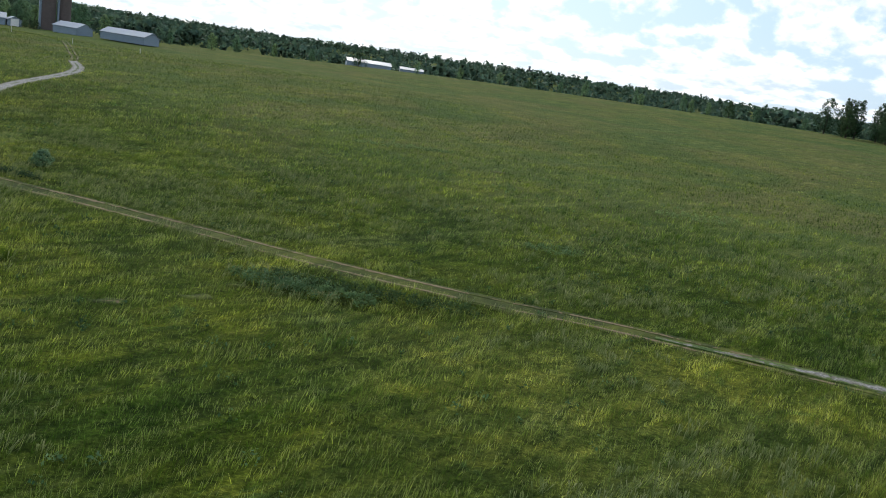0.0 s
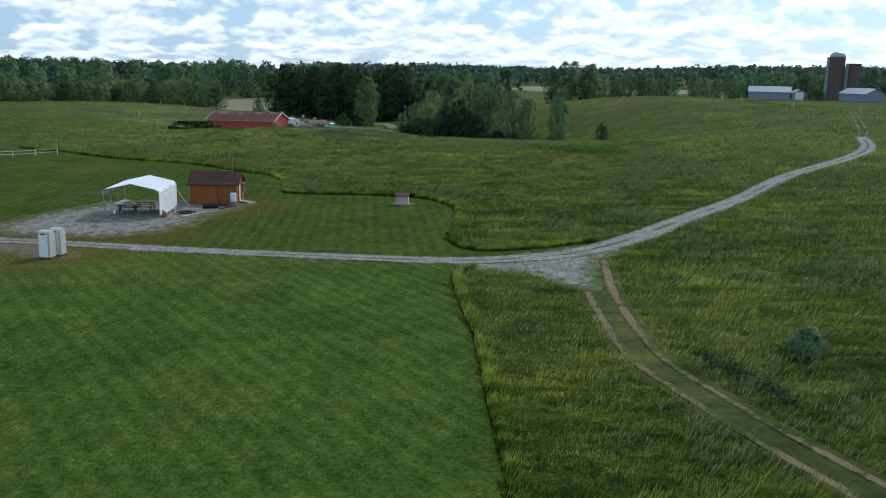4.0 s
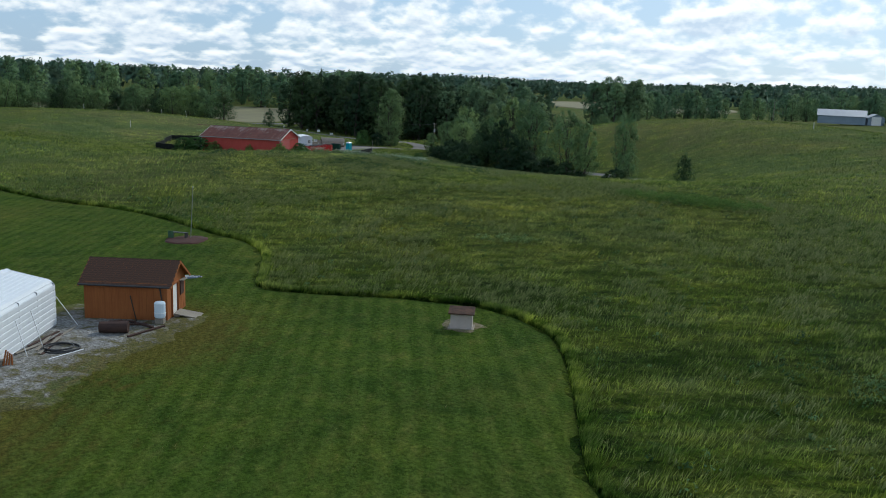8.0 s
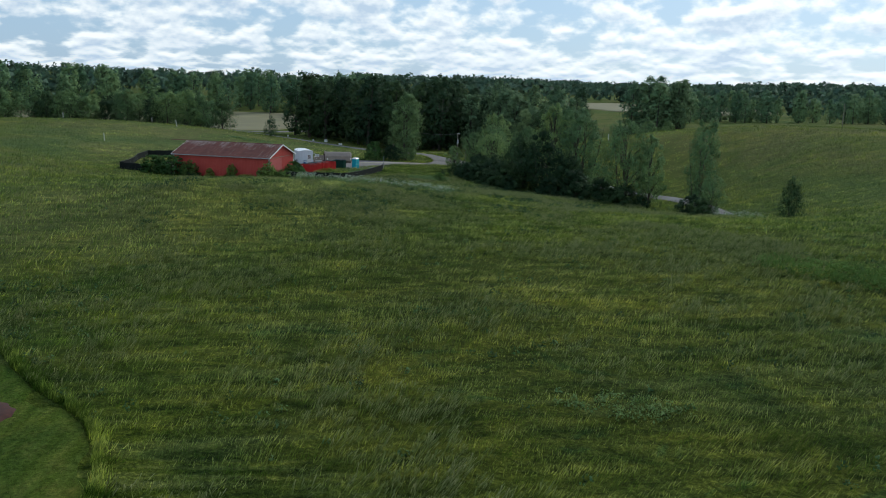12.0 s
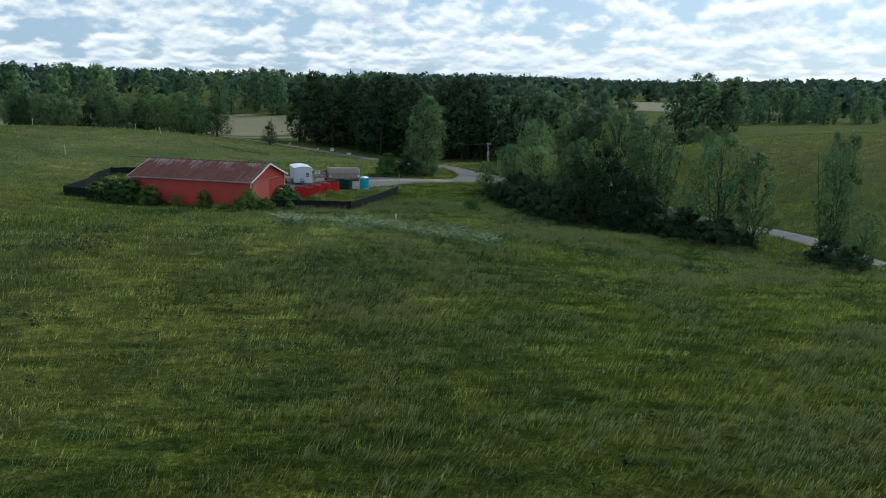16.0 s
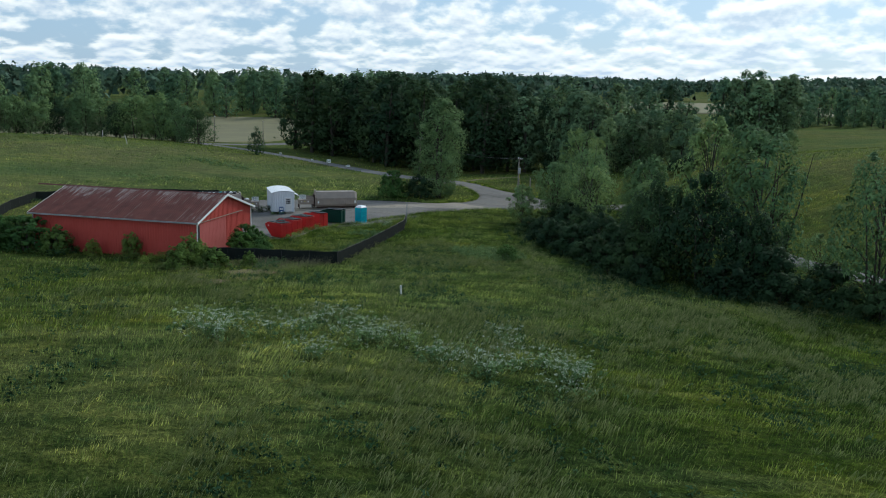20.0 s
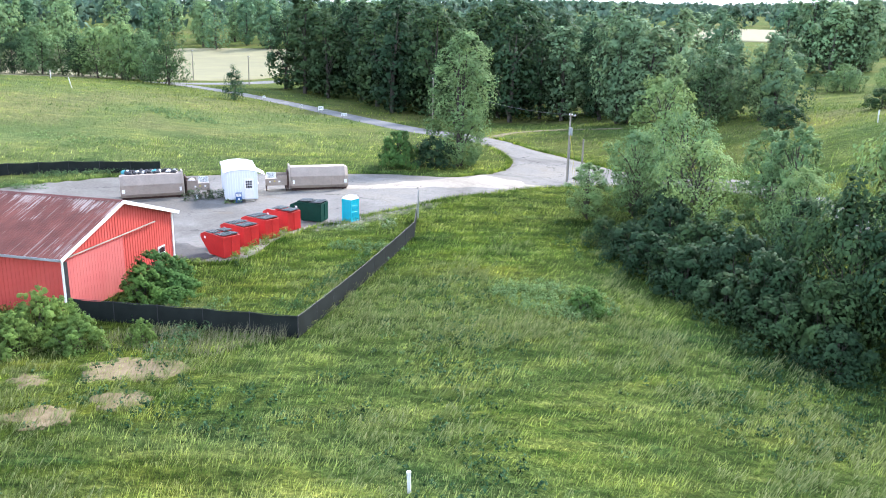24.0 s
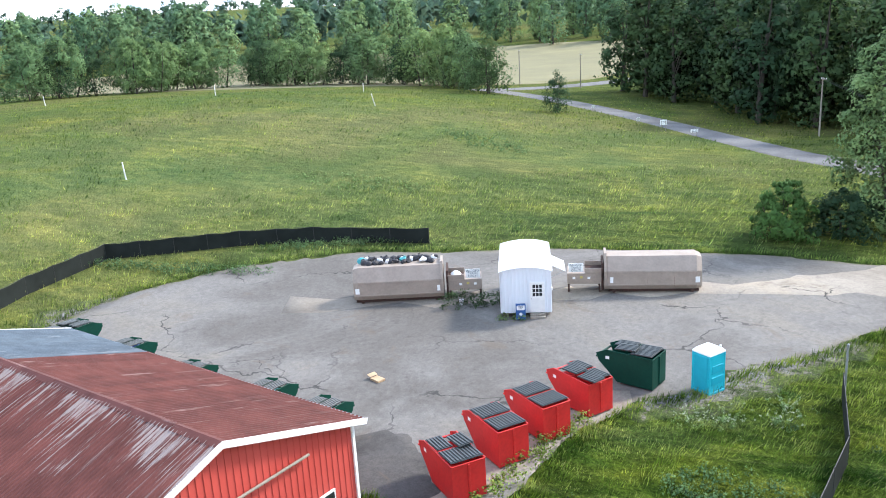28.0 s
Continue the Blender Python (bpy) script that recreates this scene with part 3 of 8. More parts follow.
def make_steel_paint(name, c, rust, spec=0.4):
    """Painted steel with rust runs and scuffs."""
    m = Nodes(name, 0.5, 0.0, spec)
    p = m.place()
    big, fine = m.noise(p, 0.9, 5, 0.65), m.noise(p, 7.0, 4, 0.6)
    run = m.noise(m.stretch(p, (4, 4, 0.5)), 1.2, 5, 0.7)
    base = m.ramp(big, (0.3, tuple(v * 0.8 for v in c)), (0.7, tuple(min(1, v * 1.12) for v in c)))
    base = m.mix(0.12, base, m.ramp(fine, (0.35, tuple(v * 0.5 for v in c)), (0.65, tuple(min(1, v * 1.3) for v in c))))
    m.color(m.mix(m.math("MULTIPLY", m.step(run, 0.66, 0.76), rust), base, (0.13, 0.055, 0.025)))
    return m.bump(fine, 0.1, 0.006).mat


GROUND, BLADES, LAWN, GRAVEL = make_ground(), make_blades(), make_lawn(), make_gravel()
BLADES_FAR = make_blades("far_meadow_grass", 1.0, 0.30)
ROAD_GRAVEL, RUT, SOIL = make_gravel("road_gravel", 0.63, 1.0, 0.26, lawn_color, 0.9), make_rut("rutted_earth", 0.98, 1.25, 1.0), make_rut("bare_soil", 0.93, 1.25, 1.12)
ASPHALT = make_asphalt("asphalt_lot", (0.104, 0.098, 0.091), (0.176, 0.167, 0.155))
ROAD = make_asphalt("asphalt_road", (0.105, 0.106, 0.108), (0.165, 0.166, 0.168), False)
CONCRETE = make_asphalt("concrete", (0.215, 0.188, 0.156), (0.290, 0.260, 0.218), True, 0.0)
RUT_EARTH = make_rut("wheel_earth", 0.98, 1.30, 1.14, trodden_color)
BARK = make_bark()
LEAF_DEEP = make_leaves("leaf_deep", (0.026, 0.058, 0.027), (0.048, 0.098, 0.044), (0.084, 0.150, 0.068))
LEAF_DARK = make_leaves("leaf_dark", (0.028, 0.062, 0.031), (0.049, 0.098, 0.047), (0.092, 0.158, 0.076))
LEAF_MID = make_leaves("leaf_mid", (0.086, 0.164, 0.074), (0.146, 0.252, 0.112), (0.225, 0.345, 0.165))
LEAF_BUSH = make_leaves("leaf_bush", (0.052, 0.118, 0.030), (0.095, 0.198, 0.052), (0.165, 0.290, 0.090))
LEAF_WOOD = make_leaves("leaf_wood", (0.108, 0.188, 0.100), (0.172, 0.276, 0.146), (0.255, 0.370, 0.205))
# the blue-grey of distant haze is mixed into these two leaf colours
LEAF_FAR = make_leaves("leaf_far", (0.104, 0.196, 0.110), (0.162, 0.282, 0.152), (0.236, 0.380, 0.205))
LEAF_RIDGE_HAZE = make_leaves("leaf_ridge_haze", (0.056, 0.106, 0.080), (0.090, 0.160, 0.116), (0.138, 0.225, 0.160))
LEAF_HERB = make_leaves("leaf_herb", (0.032, 0.080, 0.034), (0.058, 0.128, 0.056), (0.100, 0.190, 0.085))
LEAF_FRESH = make_leaves("leaf_fresh", (0.120, 0.200, 0.045), (0.200, 0.300, 0.072), (0.300, 0.400, 0.120))
LEAF_POPLAR = make_leaves("leaf_poplar", (0.094, 0.176, 0.076), (0.160, 0.266, 0.120), (0.245, 0.360, 0.180))
LEAF_PALE = make_leaves("leaf_pale", (0.104, 0.196, 0.082), (0.176, 0.290, 0.124), (0.270, 0.390, 0.190))
RED_ROOF = make_roof("red_roof", (0.104, 0.036, 0.031), (0.22, 0.15, 0.14), 0.13)
WORN_ROOF = make_roof("worn_red_roof", (0.104, 0.036, 0.031), (0.27, 0.245, 0.24), 0.09, 0.17)
GREY_ROOF = make_roof("grey_roof", (0.090, 0.120, 0.150), (0.22, 0.24, 0.26), 0.1)
RED_SIDING = make_siding("red_siding", (0.47, 0.060, 0.045), (0.55, 0.10, 0.08))
PINK_SIDING = make_siding("faded_red_siding", (0.46, 0.10, 0.09), (0.55, 0.16, 0.14))
WHITE = plain("white_paint", (0.72, 0.72, 0.70), 0.5, var=0.12)
WHITE_METAL = make_siding("white_metal", (0.66, 0.70, 0.74), (0.74, 0.77, 0.79))
ORANGE_WOOD = make_wood("orange_stained_wood", (0.22, 0.070, 0.022), (0.34, 0.125, 0.040))
BROWN_SHINGLE = plain("brown_shingles", (0.072, 0.037, 0.024), 0.95, var=0.85, scale=2.2, grain=12, bump=0.5)
DARK_WOOD = make_wood("dark_weathered_wood", (0.050, 0.044, 0.036), (0.110, 0.098, 0.080))
GREY_WOOD = make_wood("weathered_wood", (0.17, 0.15, 0.12), (0.34, 0.31, 0.26))
GLASS = plain("window_glass", (0.02, 0.024, 0.028), 0.06, spec=0.8, var=0.1, bump=0.0)
BLACK_CLOTH = plain("black_screen_cloth", (0.019, 0.023, 0.021), 0.9, var=0.4, scale=1.0, spec=0.08)
DARK_STEEL = plain("dark_steel", (0.05, 0.05, 0.052), 0.5, 0.4)
GALVANISED = plain("galvanised_steel", (0.36, 0.38, 0.40), 0.45, 0.6)
RED_STEEL = make_steel_paint("red_steel", (0.52, 0.022, 0.020), 0.25)
GREEN_STEEL = make_steel_paint("dark_green_steel", (0.004, 0.044, 0.030), 0.3, 0.12)
TAUPE_STEEL = make_steel_paint("taupe_steel", (0.30, 0.245, 0.20), 0.75)
BLACK_LID = plain("black_plastic_lid", (0.028, 0.034, 0.035), 0.42, var=0.3, spec=0.35)
# ribs lighter than the lid, standing for sky reflected along them
LID_RIB = plain("lid_rib_highlight", (0.070, 0.082, 0.085), 0.5, var=0.4, spec=0.3)
TEAL = plain("teal_plastic", (0.012, 0.42, 0.52), 0.4, var=0.1)
TEAL_DARK = plain("teal_plastic_door", (0.010, 0.36, 0.46), 0.4, var=0.1)
WHITE_PLASTIC = plain("white_plastic", (0.78, 0.80, 0.82), 0.35, var=0.06)
MULCH = plain("reddish_mulch", (0.060, 0.024, 0.018), 0.95, var=0.5, scale=4, grain=14, bump=0.9)
TARP = make_tarp()
RUST = plain("rusty_steel", (0.060, 0.033, 0.026), 0.8, var=0.4)
BLUE = plain("blue_paint", (0.03, 0.10, 0.28), 0.5)
STRAW = plain("cut_hayfield", (0.185, 0.172, 0.092), 0.95, var=0.25, scale=0.08, grain=1.5, bump=0.4)
PAPER = plain("white_sign_face", (0.75, 0.76, 0.74), 0.5, var=0.08)
INK = plain("sign_lettering", (0.05, 0.09, 0.12), 0.6, var=0.1)
SILO_CONCRETE = plain("silo_concrete", (0.105, 0.085, 0.080), 0.85, var=0.25, scale=0.5)
FAR_METAL = plain("far_barn_metal", (0.20, 0.26, 0.32), 0.5, var=0.12, scale=0.3)
FAR_ROOF = plain("far_roof_metal", (0.30, 0.34, 0.39), 0.45, var=0.1, scale=0.3)
FLOWER = plain("white_blossom", (0.58, 0.66, 0.50), 0.8, var=0.15)
STEM = plain("green_stem", (0.11, 0.17, 0.06), 0.8, var=0.2)
TRASH = [plain("rubbish_" + n, c, 0.6) for n, c in (("black", (0.03, 0.03, 0.035)), ("white", (0.65, 0.66, 0.66)), ("teal", (0.05, 0.3, 0.32)), ("tan", (0.42, 0.30, 0.18)), ("blue", (0.08, 0.12, 0.45)))]
WATER = plain("puddle_water", (0.035, 0.050, 0.075), 0.22, spec=0.4, var=0.3)

# ---- building helpers ----


def raw_mesh(name, verts, faces, mats=(), smooth=False):
    """A mesh from arrays: faces all of one length."""
    verts, faces = np.asarray(verts, dtype=np.float32), np.asarray(faces, dtype=np.int32)
    me = bpy.data.meshes.new(name)
    k = faces.shape[1]
    me.vertices.add(len(verts))
    me.vertices.foreach_set("co", verts.ravel())
    me.loops.add(faces.size)
    me.loops.foreach_set("vertex_index", faces.ravel())
    me.polygons.add(len(faces))
    me.polygons.foreach_set("loop_start", np.arange(0, faces.size, k, dtype=np.int32))
    if smooth:
        me.polygons.foreach_set("use_smooth", np.ones(len(faces), dtype=bool))
    me.update(calc_edges=True)
    for m in mats:
        me.materials.append(m)
    return me


def thing(name, m, label, category, group="", kind=""):
    ob = new(name)
    ob.empty_display_size = 0.2
    ob.matrix_world = m
    return tagged(ob, label, category, group, kind)


def part(name, bm, material, parent=None, label="", smooth=False):
    """Links a bmesh as one mesh object under a thing or under a part."""
    me = bpy.data.meshes.new(name)
    bm.to_mesh(me)
    bm.free()
    me.materials.append(material)
    if smooth:
        for f in me.polygons:
            f.use_smooth = True
    return tagged(child(name, me, parent), label)


def child(name, me, parent, m=None):
    ob = new(name, me)
    if parent is not None:
        ob.parent = parent
    if m is not None:
        ob.matrix_basis = m
    return ob


def box(size, at=(0, 0, 0), turn=0.0, bevel=0.0, bm=None):
    """A box with its middle at a place, turned about z by degrees."""
    bm = bm or bmesh.new()
    made = bmesh.ops.create_cube(bm, size=1.0, matrix=pose(*at, 0, 0, turn) @ Matrix.Diagonal((*size, 1)))["verts"]
    if bevel:
        edges = list({e for v in made for e in v.link_edges})
        bmesh.ops.bevel(bm, geom=edges, offset=bevel, segments=1, affect="EDGES")
    return bm


def rod(a, b, r0, r1=None, sides=8, bm=None):
    bm = bm or bmesh.new()
    a, b = Vector(a), Vector(b)
    r1 = r0 if r1 is None else r1
    m = Matrix.Translation((a + b) / 2) @ (b - a).to_track_quat("Z", "Y").to_matrix().to_4x4()
    bmesh.ops.create_cone(bm, cap_ends=True, segments=sides, radius1=r0, radius2=r1, depth=(b - a).length, matrix=m)
    return bm


def prism(outline, y0, y1, bm=None):
    """An outline in x, z pushed through from y0 to y1."""
    bm = bm or bmesh.new()
    a = [bm.verts.new((x, y0, z)) for x, z in outline]
    b = [bm.verts.new((x, y1, z)) for x, z in outline]
    bm.faces.new(a)
    bm.faces.new(b[::-1])
    for i in range(len(a)):
        j = (i + 1) % len(a)
        bm.faces.new((a[j], a[i], b[i], b[j]))
    bmesh.ops.recalc_face_normals(bm, faces=bm.faces)
    return bm


def spin(profile, sides=20, bm=None):
    """A turned shape from (radius, z) pairs."""
    bm = bm or bmesh.new()
    rings = [[bm.verts.new((r * math.cos(2 * math.pi * i / sides), r * math.sin(2 * math.pi * i / sides), z)) for i in range(sides)] for r, z in profile]
    for a, b in zip(rings, rings[1:]):
        for i in range(sides):
            bm.faces.new((a[i], a[(i + 1) % sides], b[(i + 1) % sides], b[i]))
    bm.faces.new(rings[0][::-1])
    bm.faces.new(rings[-1])
    return bm


def smooth_line(points, step=1.0):
    """Points along a soft curve through the given ones."""
    p = np.array([points[0], *points, points[-1]], dtype=float)
    out = []
    for i in range(1, len(p) - 2):
        n = max(2, int(np.hypot(*(p[i + 1] - p[i])) / step))
        t = np.linspace(0, 1, n, endpoint=False)[:, None]
        out.append(0.5 * (2 * p[i] + (p[i + 1] - p[i - 1]) * t + (2 * p[i - 1] - 5 * p[i] + 4 * p[i + 1] - p[i + 2]) * t ** 2
                          + (3 * p[i] - p[i - 1] - 3 * p[i + 1] + p[i + 2]) * t ** 3))
    return np.vstack([*out, p[-1:]])


def inside(poly, x, y):
    """Which of the points lie in the polygon."""
    poly = np.asarray(poly)
    hit = np.zeros(x.shape, dtype=bool)
    for (ax, ay), (bx, by) in zip(poly, np.roll(poly, -1, axis=0)):
        if ay == by:
            continue
        hit ^= ((ay > y) != (by > y)) & (x < (bx - ax) * (y - ay) / (by - ay) + ax)
    return hit


# ---- the lie of the land: broad rises and hollows, as (x, y, radius, height) ----
HILLS = [
    (-241, 162, 73, -4.8), (-203, 209, 30, -5.99), (-337, 253, 56, -4.97), (-422, 266, 114, -1.79),
    (-197, 242, 41, 10.98), (-12, 505, 139, 8.18), (256, 445, 156, 9.13), (-355, 176, 45, 4.6),
    (-393, 113, 57, 1.58), (-131, 132, 28, 1.88), (-186, 131, 21, 3.02), (-225, 141, 30, -2.37),
    (-251, 227, 15, -3.89), (-159, 203, 23, -5.21), (-515, 271, 117, -5.59), (-524, 115, 110, -2.67),
    (-216, 163, 29, 2.47), (-306, 328, 78, -1.57), (-224, 381, 82, 2.97), (-232, 83, 36, 4.6),
    (-51, 227, 59, 4.11), (172, 208, 75, 3.33), (-196, 228, 21, -7.04),
]


def ground_z(x, y):
    x, y = np.asarray(x, dtype=float), np.asarray(y, dtype=float)
    z = np.zeros(np.broadcast(x, y).shape)
    for cx, cy, r, h in HILLS:
        z = z + h * np.exp(-((x - cx) ** 2 + (y - cy) ** 2) / (2 * r * r))
    far = np.clip((np.hypot(x + 150, y - 150) - 480) / 900, 0, 1)
    far = far * far * (3 - 2 * far)
    ridge = np.clip((y - 1000) / 650, 0, 1) * np.clip((x + 1500) / 600, 0, 1)
    ridge = ridge * ridge * (3 - 2 * ridge)
    roll = 7 * np.sin(x / 310 + 0.6) * np.cos(y / 270) + 4 * np.sin(x / 130 + y / 190)
    return z + far * (8 + 14.5 * ridge + roll * (1 - 0.75 * ridge))


def gz(x, y):
    return float(ground_z(x, y))


def axis(lo, hi, step):
    inner = np.arange(lo, hi + step, step)
    grow = step * np.cumsum(1.16 ** np.arange(1, 42))
    grow = grow[grow < 4200]
    return np.concatenate([lo - grow[::-1], inner, inner[-1] + grow])


LINE = np.array([(22, 36), (0, 40), (-40, 70), (-110, 115), (-160, 145), (-200, 170), (-240, 185)], dtype=float)


def off_line(x, y):
    """Distance from the middle line of the meadow."""
    best = np.full(len(x), 1e9)
    for (ax, ay), (bx, by) in zip(LINE, LINE[1:]):
        t = np.clip(((x - ax) * (bx - ax) + (y - ay) * (by - ay)) / ((bx - ax) ** 2 + (by - ay) ** 2), 0, 1)
        best = np.minimum(best, np.hypot(x - ax - t * (bx - ax), y - ay - t * (by - ay)))
    return best


def make_ground_sheet():
    xs, ys = axis(-440, 90, 2.5), axis(-40, 300, 2.5)
    gx, gy = np.meshgrid(xs, ys, indexing="ij")
    z = ground_z(gx, gy)
    # the ditches beside the two-track hold water after rain
    for ax, ay, bx, by, depth in ((-11, 49.3, 2, 46.5, 0.8), (-39.2, 70.3, -32.6, 67.5, 0.7)):
        t = np.clip(((gx - ax) * (bx - ax) + (gy - ay) * (by - ay)) / ((bx - ax) ** 2 + (by - ay) ** 2), 0, 1)
        d = np.hypot(gx - ax - t * (bx - ax), gy - ay - t * (by - ay))
        z = z - depth * np.exp(-(d / 1.3) ** 2)
    v = np.stack([gx.ravel(), gy.ravel(), z.ravel()], 1)
    i = np.arange(gx.size).reshape(gx.shape)
    f = np.stack([i[:-1, :-1].ravel(), i[1:, :-1].ravel(), i[1:, 1:].ravel(), i[:-1, 1:].ravel()], 1)
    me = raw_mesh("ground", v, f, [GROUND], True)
    # away from the middle line the sward closes and its painted shade fades
    cover = np.clip((off_line(v[:, 0], v[:, 1]) - 22) / 45, 0, 1)
    me.attributes.new("closed", "FLOAT", "POINT").data.foreach_set("value", cover.astype(np.float32))
    ob = new("ground", me)
    return tagged(ob, "rolling ground under a wide grassy meadow", "ground", kind="structure")


make_ground_sheet()


def store_rim(me, far):
    """Keeps on each vertex how far it lies within the edge, 0 at the edge and 1 well inside."""
    me.attributes.new("rim", "FLOAT", "POINT").data.foreach_set("value", np.clip(far, 0, 1).astype(np.float32))


def sheet(name, outline, material, lift, label, category, step=2.0, wobble=0.0, seed=0, soft=True, kind="structure", rim=2.0):
    """A surface that follows the land within an outline."""
    from mathutils.geometry import delaunay_2d_cdt
    edge = smooth_line([*outline, outline[0]], step)[:-1] if soft else np.array(outline, dtype=float)
    if wobble:
        edge = edge + wobble * np.array([[noise.noise((x * 0.9, y * 0.9, seed)), noise.noise((x * 0.9, y * 0.9, seed + 9.7))] for x, y in edge])
    lo, hi = edge.min(0), edge.max(0)
    gx, gy = np.meshgrid(np.arange(lo[0], hi[0], step), np.arange(lo[1], hi[1], step))
    k = inside(edge, gx.ravel(), gy.ravel())
    # a second ring just inside, so that the rim can turn down into the soil
    along = np.roll(edge, -1, 0) - np.roll(edge, 1, 0)
    along /= np.linalg.norm(along, axis=1)[:, None] + 1e-9
    side = np.stack([-along[:, 1], along[:, 0]], 1) * 0.12
    ring = edge + np.where(inside(edge, edge[:, 0] + side[:, 0], edge[:, 1] + side[:, 1])[:, None], side, -side)
    ring = ring[inside(edge, ring[:, 0], ring[:, 1])]
    pts = [Vector(p) for p in edge] + [Vector(p) for p in ring] + [Vector(p) for p in zip(gx.ravel()[k], gy.ravel()[k])]
    n = len(edge)
    vs, _, fs, *_ = delaunay_2d_cdt(pts, [(i, (i + 1) % n) for i in range(n)], [list(range(n))], 1, 1e-4)
    v = np.array([[p.x, p.y, 0] for p in vs])
    gap = np.min(np.hypot(v[:, None, 0] - edge[None, :, 0], v[:, None, 1] - edge[None, :, 1]), 1)
    v[:, 2] = ground_z(v[:, 0], v[:, 1]) + np.where(gap < 0.01, -0.05, lift)
    me = bpy.data.meshes.new(name)
    me.from_pydata(v.tolist(), [], [list(f) for f in fs])
    me.materials.append(material)
    for f in me.polygons:
        f.use_smooth = True
        if f.normal.z < 0:
            f.flip()
    store_rim(me, gap / rim)
    return tagged(new(name, me), label, category, kind=kind), edge


def strip(name, line, width, material, lift, label, category, wobble=0.0, seed=0, rows=5, crown=0.0):
    """A band of even width along a line; the ends may be given other widths."""
    c = smooth_line(line, 1.0)
    t = np.gradient(c, axis=0)
    t /= np.linalg.norm(t, axis=1)[:, None]
    nrm = np.stack([-t[:, 1], t[:, 0]], 1)
    w = np.interp(np.linspace(0, 1, len(c)), np.linspace(0, 1, len(np.atleast_1d(width))), np.atleast_1d(width))
    side = np.concatenate([[-0.5], np.linspace(-0.46, 0.46, rows), [0.5]])
    rows = len(side)
    v = c[:, None, :] + nrm[:, None, :] * (w[:, None] * side)[:, :, None]
    if wobble:
        for j in (0, -1):
            v[:, j] += nrm * (wobble * np.array([noise.noise((x * 0.8, y * 0.8, seed + j)) for x, y in c]))[:, None]
    z = ground_z(v[..., 0], v[..., 1]) + lift + crown * (1 - (2 * side) ** 2)
    z[:, 0] -= lift + 0.05
    z[:, -1] -= lift + 0.05
    xyz = np.concatenate([v, z[..., None]], 2).reshape(-1, 3)
    i = np.arange(len(xyz)).reshape(len(c), rows)
    f = np.stack([i[:-1, :-1].ravel(), i[:-1, 1:].ravel(), i[1:, 1:].ravel(), i[1:, :-1].ravel()], 1)
    me = raw_mesh(name, xyz, f[:, ::-1], [material], True)
    me.attributes.new("mid", "FLOAT", "POINT").data.foreach_set("value", np.tile(np.abs(2 * side), len(c)).astype(np.float32))
    store_rim(me, np.tile(1 - np.abs(2 * side), len(c)) * w.repeat(rows) / 1.2)
    ob = new(name, me)
    return tagged(ob, label, category, kind="structure"), np.vstack([v[:, 0], v[::-1, -1]])


def strip_edge(line, width):
    """The outline of a band along a line."""
    c = smooth_line(line, 2.0)
    t = np.gradient(c, axis=0)
    n = np.stack([-t[:, 1], t[:, 0]], 1) / np.linalg.norm(t, axis=1)[:, None] * width / 2
    return np.vstack([c + n, (c - n)[::-1]])


# ---- surfaces laid on the land ----
LAWN_EDGE = [(-36, 29.5), (-30.0, 33.7), (-26.6, 37.2), (-24.9, 40.9), (-24.0, 44.2), (-24.6, 45.9), (-30.4, 49.5), (-38.2, 55.4), (-48, 63.1), (-60.6, 72.6), (-58.6, 77.5), (-59.5, 87), (-61.3, 87.5),
             (-61.9, 83.4), (-63.5, 79.4), (-65.8, 78), (-68.8, 79.1), (-73.5, 83.5), (-76.3, 86.1), (-79.8, 89.2), (-82.5, 91.0), (-85.5, 91.8), (-87.7, 91.8), (-89.8, 91.5), (-91.4, 90.3), (-94.0, 88.6), (-96.8, 85.8),
             (-99.9, 83.1), (-101.9, 82.6), (-105.4, 84.5), (-111.1, 87.6), (-116.5, 88.8), (-122, 88.1), (-133, 87.5), (-142.2, 85.5), (-149.4, 82.3), (-158, 79.8), (-170, 76), (-182, 62), (-165, 20),
             (-100, 0), (-60, 5)]
_, lawn = sheet("lawn", LAWN_EDGE, LAWN, 0.035, "close-mown green lawn with faint mowing stripes", "lawn", 2.0, 0.12, 3)
covers = [lawn]
MAIN_ROAD = [(-112, 33), (-100, 42.5), (-89, 51.8), (-78, 60.8), (-68.4, 69.2), (-63.3, 74.1), (-60.6, 78.4), (-59.2, 83.6), (-60.0, 91.4), (-63, 104), (-66.3, 119), (-71.6, 138), (-75.2, 163.5),
             (-79.6, 178), (-88, 194)]
_, e = strip("gravel_road", MAIN_ROAD, [2.2, 2.3, 2.3, 2.9, 2.5, 2.5, 2.9, 2.2], ROAD_GRAVEL, 0.07, "pale grey gravel farm road", "road", 0.5, 2, 9)
covers.append(e)
FAN = [(-62.5, 73.2), (-60.2, 73.2), (-58.2, 74.6), (-56.2, 75.4), (-54.4, 75.6), (-51.6, 74.6), (-50.2, 76.2), (-53.2, 79.6), (-55.6, 82.6), (-57.2, 87.5), (-60.5, 88), (-61.5, 80)]
_, e = sheet("gravel_junction", FAN, GRAVEL, 0.055, "loose gravel spread where the track meets the road", "gravel", 0.7, 0.7, 5, rim=1.6)
covers.append(e.mean(0) + (e - e.mean(0)) * 0.85)
PAD = [(-89.5, 52.5), (-85.8, 58.5), (-85.4, 61.5), (-87.1, 65.6), (-91.4, 70.0), (-93.9, 74.4), (-96.5, 76.8), (-100.5, 75.5), (-104, 70), (-107, 65), (-103, 57), (-96, 50)]
